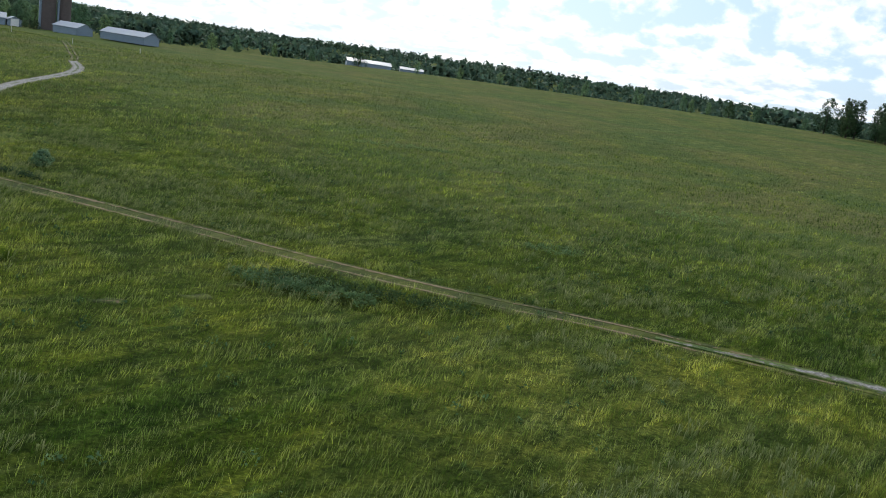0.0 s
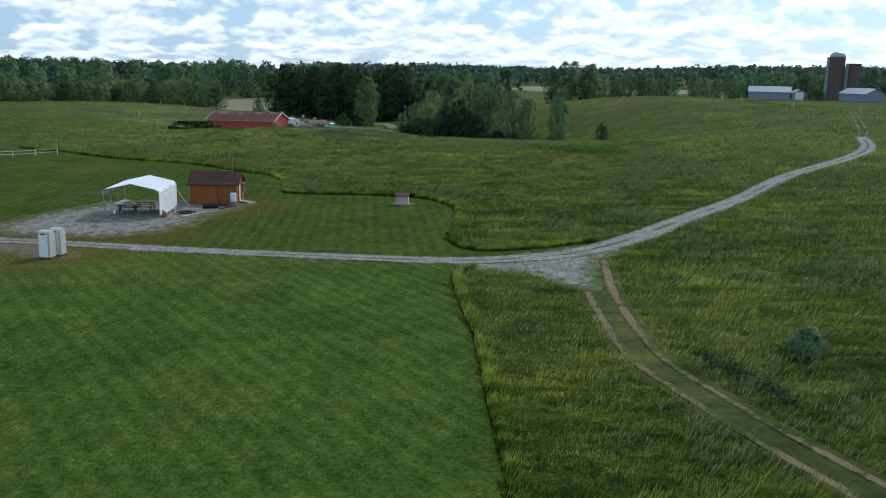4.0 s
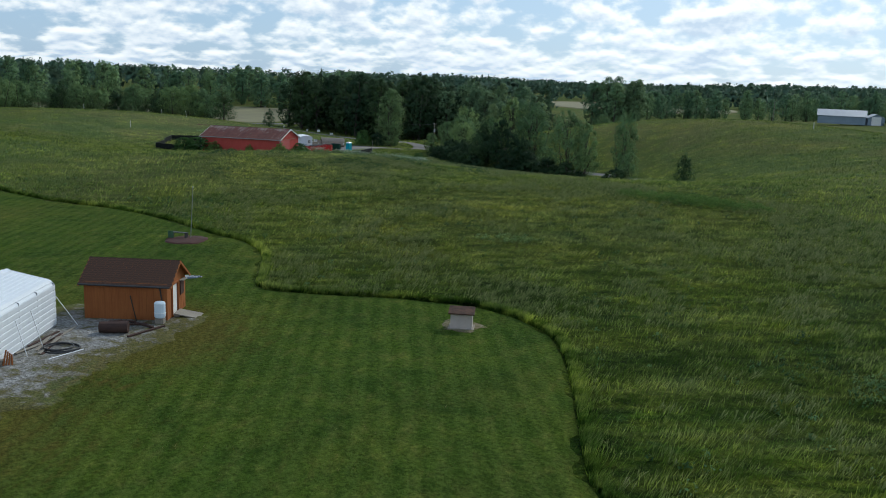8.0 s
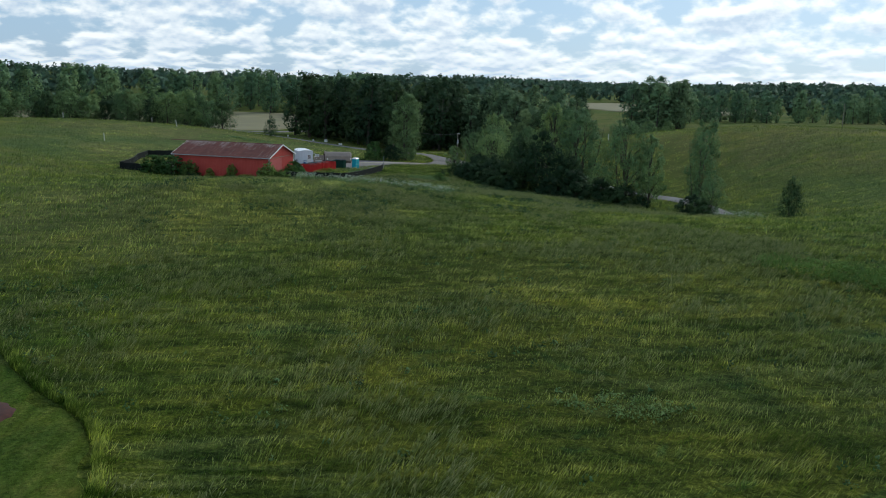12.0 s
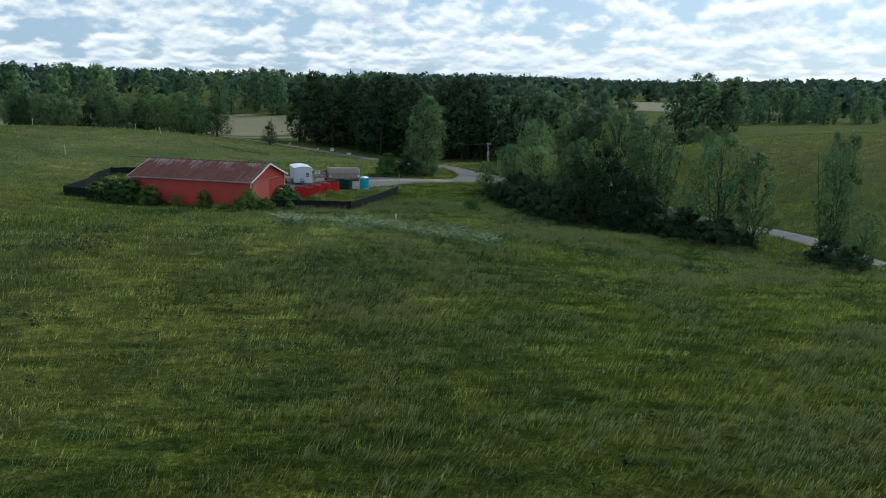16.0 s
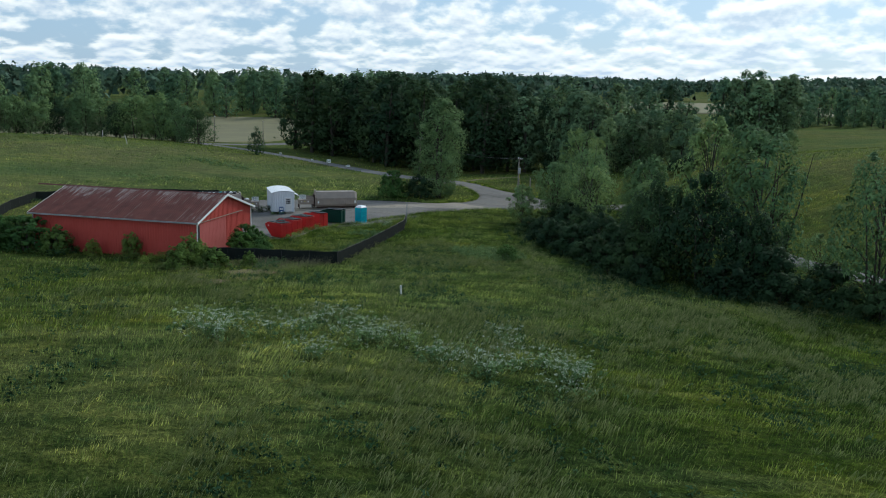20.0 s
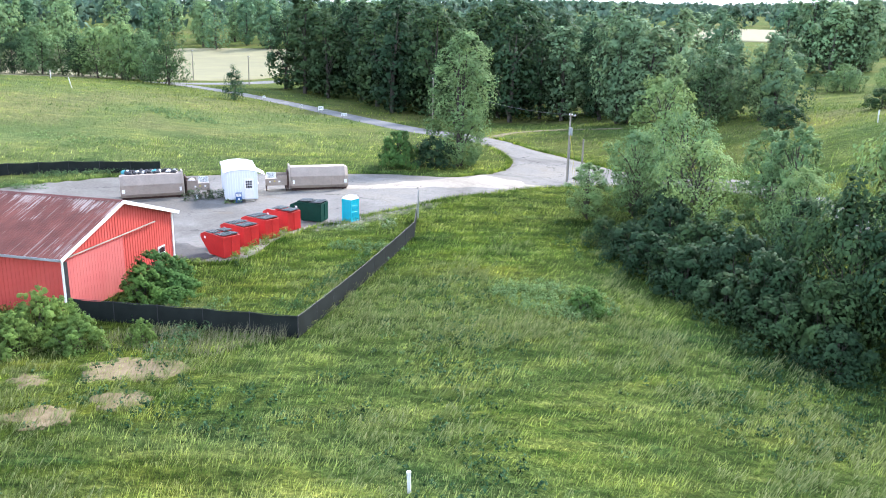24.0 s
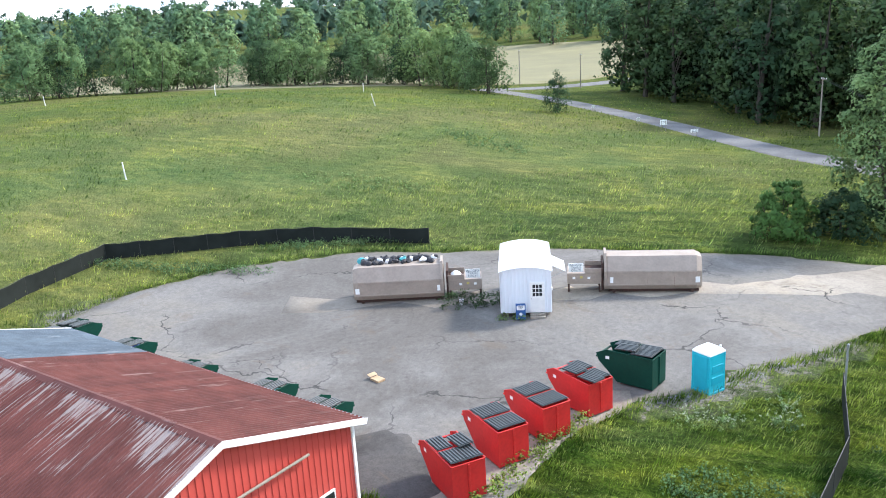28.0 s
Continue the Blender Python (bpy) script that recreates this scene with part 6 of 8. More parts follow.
    part("shutter_top", box((0.30, 0.75, 0.04), (L + 0.12, D - 0.75, 1.98)), GREY_WOOD, sh)
    ramp = part("ramp", box((1.7, 1.15, 0.06), (0, 0, 0), 0, 0.01), GREY_WOOD, s, "grey wooden ramp to the door")
    ramp.matrix_basis = pose(L + 0.95, (y0 + y1) / 2, 0.18, 0, 9, 0)
    part("ramp_block", box((0.3, 1.0, 0.26), (L + 0.25, (y0 + y1) / 2, 0.12)), CONCRETE, s)
    return s


make_shed()
SH = turned(-99.96, 70.75, gz(-98, 73) + 0.06, 50.7)
barrel = thing("water_barrel", SH @ pose(4.55, -0.62, 0), "translucent white plastic rain barrel on concrete blocks", "barrel")
part("block", box((0.5, 0.42, 0.35), (0, 0, 0.17), 0, 0.02), CONCRETE, barrel)
part("barrel", spin([(0.27, 0.36), (0.31, 0.42), (0.31, 1.18), (0.27, 1.26), (0.08, 1.28)], 18), plain("translucent_plastic", (0.62, 0.72, 0.80), 0.4, var=0.08), barrel)
part("band", spin([(0.315, 0.62), (0.33, 0.64), (0.315, 0.66)], 18), WHITE_PLASTIC, barrel)
roller = thing("lawn_roller", SH @ pose(2.75, -2.75, 0, 0, 0, 10), "rusty steel lawn roller lying on the gravel", "roller")
part("drum", rod((-0.75, 0, 0.32), (0.75, 0, 0.32), 0.31, 0.31, 18), RUST, roller)
for x in (-0.8, 0.8):
    part("arm", rod((x, 0, 0.32), (x * 0.5, 0.75, 0.45), 0.03), RUST, roller)
part("drawbar", rod((-0.4, 0.75, 0.45), (0.4, 0.75, 0.45), 0.03), RUST, roller)
part("hitch", rod((0, 0.75, 0.45), (0.1, 1.5, 0.3), 0.035), RUST, roller)
for x, y, a, l in ((4.4, -2.4, 62, 2.6), (3.1, -1.25, 12, 1.8), (3.9, -1.3, -30, 1.4), (2.6, -0.75, 5, 1.2)):
    p = thing("steel_bar", SH @ pose(x, y, 0.03, 0, 0, a), "rusty steel bar lying on the gravel", "bar", "scrap by the shed")
    part("bar", box((l, 0.14, 0.09), (0, 0, 0.045), 0, 0.01), RUST, p)
prop = thing("leaning_post", SH @ pose(3.1, -0.35, 0, 12, 0, 0), "dark steel post leaning on the shed wall", "post")
part("post", rod((0, 0, 0), (-0.25, 0.12, 1.55), 0.03), DARK_STEEL, prop)


# ---- twin white cabins by the road ----
def make_cabin(m):
    c = thing("utility_cabin", m, "white moulded plastic cabin with a rounded top", "cabin", "white cabins by the gravel road")
    prof = [(-0.40, 0.1), (0.40, 0.1), (0.37, 1.85), (0.31, 1.98), (0.18, 2.06), (-0.18, 2.06), (-0.31, 1.98), (-0.37, 1.85)]
    bm = prism(prof, -0.46, 0.46)
    bmesh.ops.bevel(bm, geom=[e for e in bm.edges if abs(e.verts[0].co.y - e.verts[1].co.y) < 0.01], offset=0.06, segments=2, affect="EDGES")
    part("shell", bm, plain("cabin_plastic", (0.50, 0.50, 0.47), 0.5, var=0.12), c)
    part("base", box((0.9, 1.0, 0.12), (0, 0, 0.06), 0, 0.02), DARK_STEEL, c)
    part("door", box((0.03, 0.7, 1.6), (0.40, 0, 0.98), 0, 0.02), WHITE_PLASTIC, c)
    part("vent", box((0.02, 0.36, 0.10), (0.40, 0, 1.84), 0, 0.01), DARK_STEEL, c)


make_cabin(turned(-81.35, 51.6, gz(-81.3, 51.6) + 0.03, -52))
make_cabin(turned(-81.9, 52.5, gz(-82, 52.5) + 0.03, -50))


# ---- well cover, mast, stakes, poles, signs ----
def make_well_cover():
    w = thing("well_cover", turned(-86.6, 87.9, gz(-86.6, 87.9) + 0.03, 46), "pale boxed well cover with a brown sloping lid", "box")
    cream = plain("cream_board", (0.46, 0.40, 0.36), 0.7, var=0.12)
    for i in range(4):
        part("side_board", box((1.25, 0.06, 0.95), (0, -0.42 if i % 2 == 0 else -0.60, 0.5), 0, 0.008) if i % 2 == 0 else box((0.84, 0.06, 0.95), (0, -0.60, 0.5), 0, 0.008), cream, w).matrix_basis = pose(0, 0, 0, 0, 0, 90 * i)
    part("lid", box((1.5, 1.15, 0.07), (0, 0, 1.06), 0, 0.01), BROWN_SHINGLE, w, "brown shingled lid").rotation_euler = (radians(9), 0, 0)
    part("plinth", box((1.5, 1.1, 0.06), (0, 0, 0.02), 0, 0.01), GREY_WOOD, w)
    return w


make_well_cover()
sheet("worn_soil", [(-87.9, 87.1), (-86.4, 86.5), (-85.3, 87.5), (-85.5, 88.9), (-87.1, 89.4), (-88.1, 88.5)], RUT, 0.05, "ring of bare soil round the well cover", "soil", 0.5, 0.5, 4, rim=0.8)

sheet("mulch_bed", [(-121.9, 85.9), (-120.6, 86.9), (-119.0, 86.6), (-117.9, 85.2), (-118.3, 83.7), (-120.0, 83.0), (-121.6, 84.0)], MULCH, 0.10, "reddish mulch bed round the mast", "mulch", 0.6, 0.25, 3)
mast = thing("mast", pose(-120.7, 85.7, gz(-120.7, 85.7)), "thin white mast leaning a little in the mulch bed", "mast")
part("pole", rod((0, 0, 0), (0.28, 0.16, 4.5), 0.035, 0.02), GALVANISED, mast)
part("tip", spin([(0.03, 0), (0.03, 0.06), (0.01, 0.09)], 8), WHITE_PLASTIC, mast).location = (0.28, 0.16, 4.48)
seat = thing("garden_bench", turned(-121.2, 84.9, gz(-121.2, 84.9) + 0.08, 40), "dark low bench frame at the mulch bed", "bench")
for i in range(3):
    part("slat", box((1.5, 0.12, 0.04), (0, -0.15 + 0.15 * i, 0.45), 0, 0.006), DARK_STEEL, seat)
for x in (-0.65, 0.65):
    part("leg", box((0.08, 0.5, 0.45), (x, 0, 0.22), 0, 0.01), DARK_STEEL, seat)
part("backboard", box((0.5, 0.05, 0.6), (-0.6, -0.4, 0.3), 0, 0.01), plain("green_board", (0.05, 0.11, 0.06), 0.7), seat)
puddle, _ = sheet("puddle", [(-107.8, 77.8), (-108.1, 79.2), (-107.4, 80.2), (-106.5, 80.8), (-105.9, 79.9), (-106.1, 79.1), (-106.7, 78.2)], WATER, 0.07, "shallow rain puddle lying on the lawn", "puddle", 0.4, 0.45, 2)
for i, ring in enumerate(([(-219.5, 150.4), (-219.8, 152.7), (-217.8, 155.3), (-215.7, 155.3), (-215.1, 153.0), (-216.6, 150.9)], [(-220.7, 147.4), (-219.6, 149.2), (-218.2, 149.4), (-217.4, 148.0)], [(-214.3, 149.8), (-215.0, 151.6), (-212.6, 152.7), (-211.7, 150.5)], [(-214.3, 146.1), (-214.8, 148.2), (-212.0, 149.2), (-211.6, 147.0)])):
    sheet("bare_soil", ring, SOIL, 0.05, "patch of bare sandy soil by the barn", "soil", 0.5, 0.9, 5 + i, rim=0.9)
sheet("bare_soil", [(-16.9, 40.2), (-15.6, 41.2), (-14.9, 40.5), (-15.9, 39.7)], SOIL, 0.05, "small bare patch in the meadow", "soil", 0.5, 0.5, 17)
sheet("bare_soil", [(-11.7, 46.5), (-10.8, 47.0), (-10.3, 46.5), (-11.1, 46.0)], SOIL, 0.05, "small bare patch beside the ditch", "soil", 0.5, 0.4, 18)
sheet("bare_soil", [(-13.4, 43.0), (-12.2, 43.9), (-11.4, 43.3), (-12.4, 42.5)], SOIL, 0.05, "small bare patch in the meadow", "soil", 0.6, 0.4, 7)
sheet("bare_soil", [(4.6, 117.6), (6.4, 119.2), (8.4, 118.4), (6.4, 116.8)], SOIL, 0.08, "dry straw-coloured patch in the meadow", "soil", 0.8, 0.7, 8)

for x, y, h, t in ((-309.0, 145.4, 1.9, 4), (-383.7, 154.0, 1.9, 0), (-352.7, 180.6, 2.0, 14), (-383.0, 183.0, 1.7, 2), (-393.0, 121.0, 1.8, 3), (-198.4, 157.2, 0.8, 3), (-233, 250, 1.5, 0), (-160, 262, 1.6, 4), (-141, 268, 1.6, 0), (-122, 268, 1.6, 2), (-101, 268, 1.6, 3)):
    s = thing("survey_stake", pose(x, y, gz(x, y), t, t * 0.5, 0), "white marker pipe standing in the grass", "stake", "white marker pipes")
    part("pipe", rod((0, 0, -0.2), (0, 0, h), 0.075, 0.075, 8), WHITE, s)
    part("cap", spin([(0.09, h - 0.02), (0.09, h + 0.05), (0.05, h + 0.08)], 8), WHITE, s)


def make_pole(x, y, h, label, arm=True, can=False):
    p = thing("utility_pole", pose(x, y, gz(x, y)), label, "pole", "utility poles")
    part("post", rod((0, 0, -0.3), (0.05, 0, h), 0.15, 0.10, 10), GREY_WOOD, p)
    if arm:
        part("crossarm", box((1.1, 0.09, 0.11), (0.3, 0, h - 0.25)), GREY_WOOD, p)
        for k in (-0.2, 0.3, 0.8):
            part("insulator", spin([(0.05, h - 0.18), (0.06, h - 0.08), (0.03, h)], 8), WHITE_PLASTIC, p).location = (k, 0, 0)
    if can:
        part("transformer", rod((0.3, -0.1, h - 2.6), (0.3, -0.1, h - 1.7), 0.24, 0.24, 14), GALVANISED, p, "grey transformer can")
        part("bracket", box((0.3, 0.08, 0.08), (0.14, -0.05, h - 2.1)), DARK_STEEL, p)
        part("conduit", rod((0.16, 0.1, 0.2), (0.14, 0.1, h - 2.4), 0.035), GALVANISED, p)
        for k in (0.9, 1.3):
            part("guy_wire", rod((0.1, 0, h - 2.2), (k, 0.3, 0.1), 0.015, 0.015, 5), plain("yellow_guard", (0.5, 0.42, 0.08), 0.6), p)
    return p


make_pole(-252.7, 215.8, 8.5, "grey wooden utility pole with a transformer can", True, True)
make_pole(-255.1, 220.6, 5.0, "short plain grey wooden pole", False)
make_pole(-404.0, 238.0, 8.0, "grey wooden roadside pole", True)
make_pole(-420.0, 228.0, 8.5, "grey wooden roadside pole", True)
make_pole(-318.0, 240.5, 8.5, "grey wooden pole at the wood edge", True)
make_pole(-236.0, 372.0, 9.0, "grey wooden pole in the far field", False)


def wire(a, b, sag, x):
    w = thing("power_line", Matrix.Identity(4), "thin dark overhead power line", "cable", "power lines")
    a, b = Vector(a), Vector(b)
    bm = bmesh.new()
    pts = [a.lerp(b, t) - Vector((0, 0, sag * 4 * t * (1 - t))) for t in np.linspace(0, 1, 13)]
    for p, q in zip(pts, pts[1:]):
        rod(p, q, 0.016, 0.016, 4, bm)
    part("wire", bm, DARK_STEEL, w)


for k in (-0.2, 0.8):
    wire((-252.4 + k, 215.8, gz(-252.7, 215.8) + 8.4), (-318 + k, 240.5, gz(-318, 240.5) + 8.4), 1.4, k)
for x, y, w, h in ((-334.8, 219.9, 0.5, 0.9), (-328.4, 221.0, 1.0, 1.3), (-322.6, 223.0, 1.1, 0.8), (-352.0, 219.5, 0.6, 0.9)):
    s = thing("road_sign", turned(x, y, gz(x, y), 75), "small white roadside sign board", "sign", "road signs")
    part("board", box((w, 0.05, h * 0.6), (0, 0, h), 0, 0.01), PAPER, s)
    for k in (-0.3, 0.3):
        part("leg", rod((k * w, 0, -0.1), (k * w, 0, h * 1.2), 0.035), GREY_WOOD, s)
    for k in range(2):
        part("lettering", box((w * 0.6, 0.006, 0.05), (0, -0.03, h + 0.12 - 0.2 * k)), INK, s)

rope = thing("white_fence", Matrix.Identity(4), "low white post and rail fence on the lawn", "fence")
pts = [(-161.5, 62.0), (-161.0, 65.5), (-161.0, 69.0), (-161.6, 72.5), (-162.4, 76.0)]
for x, y in pts:
    part("post", rod((x, y, gz(x, y) - 0.1), (x, y, gz(x, y) + 1.1), 0.06, 0.05), WHITE, rope)
for (ax, ay), (bx, by) in zip(pts, pts[1:]):
    for h in (0.5, 0.95):
        part("rail", rod((ax, ay, gz(ax, ay) + h), (bx, by, gz(bx, by) + h), 0.03, 0.03, 6), WHITE, rope)


# ---- the far farm ----
def make_far_barn(x, y, deg, W, L, E, R, label, dark_door=False, lift=0.0):
    b = thing("farm_building", turned(x, y, gz(x, y) + lift, deg), label, "barn", "buildings of the far farm")
    h = W / 2
    top = lambda v: E + (R - E) * (1 - abs(v) / h)
    for y0, r in ((0, 0), (L, 180)):
        part("gable_wall", ribbed(W, top, 0.1, 0.6, None, -h), FAR_METAL, b).matrix_basis = pose(0, y0, 0, 0, 0, r)
    for s in (-1, 1):
        part("side_wall", ribbed(L, lambda v: E, 0.1, 0.6), FAR_METAL, b).matrix_basis = pose(s * h, 0 if s > 0 else L, 0, 0, 0, 90 * s)
        part("roof", prism([(0, R + 0.08), (s * (h + 0.4), E - 0.1), (s * (h + 0.4), E - 0.2), (0, R)], -0.4, L + 0.4), FAR_ROOF, b)
    if dark_door:
        # solid dark panel in place of the shade inside a doorway
        part("door", box((0.12, 3.6, 3.4), (-h - 0.05, 3.2, 1.7)), DARK_STEEL, b, "dark panel standing for the shaded open doorway")
        for i in range(4):
            part("window", box((0.1, 0.9, 0.8), (-h - 0.04, 8 + 4 * i, 1.8)), GLASS, b)
    else:
        part("door", box((3.4, 0.1, 3.2), (0, -0.06, 1.6)), WHITE, b, "pale sliding door")


make_far_barn(-211.0, 395.5, 118, 9, 17, 3.2, 5.4, "long pale grey metal farm shed", False, 0.2)
make_far_barn(-206.0, 394.0, 40, 6, 6, 2.8, 4.2, "small pale metal farm shed with a low gable", False, 0.1)
make_far_barn(-181.4, 386.5, -112, 9, 14, 3.2, 5.2, "pale blue-grey metal barn before the silos", False, 0.0)
make_far_barn(-156.0, 376.0, -112, 9, 24, 3.2, 5.2, "long pale metal machine shed with a dark doorway", True, 0.3)
make_far_barn(-84.0, 596.0, -75, 14, 30, 4.0, 6.0, "distant long white farm building", False, 0.6)
make_far_barn(-48.0, 604.0, -80, 10, 16, 3.0, 4.4, "distant low white farm building", False, 0.6)


def make_silo(x, y, rad, h, label, dome):
    s = thing("silo", pose(x, y, gz(x, y) - 0.2), label, "silo", "silos")
    part("barrel", spin([(rad, 0), (rad, h)], 28), SILO_CONCRETE, s, "", False)
    for i in range(14):
        part("hoop", spin([(rad + 0.01, 0), (rad + 0.06, 0.05), (rad + 0.06, 0.15), (rad + 0.01, 0.2)], 28), SILO_CONCRETE, s).location = (0, 0, h * (i + 0.5) / 14)
    if dome:
        part("dome", spin([(rad * math.cos(a), h + rad * 0.75 * math.sin(a)) for a in np.linspace(0, 1.5, 8)], 28), FAR_ROOF, s, "pale metal dome", True)
    else:
        part("rim", spin([(rad + 0.1, h - 0.3), (rad + 0.1, h), (rad - 0.3, h)], 28), RUST, s)
    part("chute", box((1.1, 1.1, h), (-rad * 0.85, -rad * 0.7, h / 2), 40, 0.03), FAR_METAL, s, "pale unloading chute")


make_silo(-196.3, 405.0, 3.2, 18.0, "tall dark concrete stave silo with a pale dome", True)
for x, y, h in ((74.3, 1898.5, 20), (126.0, 1895.8, 25), (129.5, 1898.0, 18), (190.0, 1890.5, 21), (248.5, 1883.7, 22)):
    t = thing("distant_stack", pose(x, y, gz(x, y)), "tall pale stack far off on the skyline", "tower", "stacks on the skyline")
    part("shaft", spin([(3.0, 0), (2.2, h)], 10), SILO_CONCRETE, t)
    part("crown", spin([(2.3, h), (2.9, h + 0.6), (2.9, h + 2.0), (2.3, h + 2.4)], 10), FAR_METAL, t)
make_silo(-190.0, 408.0, 2.6, 15.2, "shorter dark concrete stave silo without a roof", False)

# ---- trees ----
def leaf_cloud(centres, radii, per, size, seed, squash=0.8, outward=0.9, tri=False, heart=None, shell=0.35, cull=False):
    """Many small bent leaves round the given clump centres; returns vertices, triangles and the soft normals of the mass."""
    r = np.random.default_rng(seed)
    n = len(centres)
    idx = np.repeat(np.arange(n), per)
    d = r.normal(size=(len(idx), 3))
    d /= np.linalg.norm(d, axis=1)[:, None]
    rad = radii[idx] * r.uniform(shell, 1.0, len(idx)) ** 0.6
    # each clump is itself uneven, with knobs and hollows
    rad = rad * (1 + 0.16 * np.sin(5 * d[:, 0] + 3 * d[:, 2] + idx) + 0.12 * np.sin(7 * d[:, 1] - 4 * d[:, 2] + 2 * idx))
    stray = r.uniform(size=len(idx)) < 0.14
    rad = np.where(stray, rad * r.uniform(1.0, 1.4, len(idx)), rad)
    d2 = d.copy()
    d2[:, 2] *= squash
    c = centres[idx] + d2 * rad[:, None]
    if cull:
        # drop the leaves that lie deep inside another clump
        inner = np.zeros(len(c), dtype=bool)
        for j in range(n):
            inner |= (np.linalg.norm(c - centres[j], axis=1) < 0.72 * radii[j]) & (idx != j)
        keep = ~inner | (r.uniform(size=len(c)) < 0.12)
        c, d, idx = c[keep], d[keep], idx[keep]
    nrm = d * outward + r.normal(size=d.shape) * 0.6 + np.array([0, 0, 0.35])
    soft = d * 0.8 + np.array([0, 0, 0.25])
    if heart is not None:
        # leaves on the outside of the crown face outwards
        o = (c - heart) / (np.abs(c - heart).max(0) + 1e-6)
        nrm = nrm * 0.55 + o * 0.9
        soft = soft + o * 0.75
    soft = soft + r.normal(size=d.shape) * 0.22
    soft /= np.linalg.norm(soft, axis=1)[:, None]
    nrm /= np.linalg.norm(nrm, axis=1)[:, None]
    a = np.cross(nrm, r.normal(size=d.shape))
    a /= np.linalg.norm(a, axis=1)[:, None]
    b = np.cross(nrm, a)
    s = size * r.uniform(0.6, 1.35, len(idx))[:, None]
    if tri:
        v = np.stack([c - a * s * 0.8 - b * s * 0.5, c + a * s * 0.8 - b * s * 0.5 - nrm * s * 0.1, c + b * s * 0.9], 1).reshape(-1, 3)
        return v, np.arange(len(v)).reshape(-1, 3), np.repeat(soft, 3, 0)
    v = np.stack([c - a * s, c + b * s * 0.55 - nrm * s * 0.15, c + a * s, c - b * s * 0.55 - nrm * s * 0.15], 1).reshape(-1, 3)
    k = np.arange(len(idx))[:, None] * 4
    return v, np.concatenate([k + [0, 1, 2], k + [0, 2, 3]], 0), np.repeat(soft, 4, 0)


def leaf_mesh(name, cloud, material):
    v, f, soft = cloud
    me = raw_mesh(name, v, f, [material])
    me.attributes.new("soft", "FLOAT_VECTOR", "POINT").data.foreach_set("vector", np.asarray(soft, dtype=np.float32).ravel())
    return me


def tube(points, radii, sides=6):
    """A tapered limb along points."""
    p = np.asarray(points, dtype=float)
    v, f = [], []
    for i, (q, r) in enumerate(zip(p, radii)):
        t = p[min(i + 1, len(p) - 1)] - p[max(i - 1, 0)]
        t /= np.linalg.norm(t)
        a = np.cross(t, (0.3, 0.9, 0.1))
        a /= np.linalg.norm(a)
        b = np.cross(t, a)
        ang = np.linspace(0, 2 * np.pi, sides, endpoint=False)
        v.append(q + r * (np.cos(ang)[:, None] * a + np.sin(ang)[:, None] * b))
    for i in range(len(p) - 1):
        for j in range(sides):
            k, l = i * sides + j, i * sides + (j + 1) % sides
            f += [(k, l, l + sides), (k, l + sides, k + sides)]
    return np.vstack(v), np.array(f)


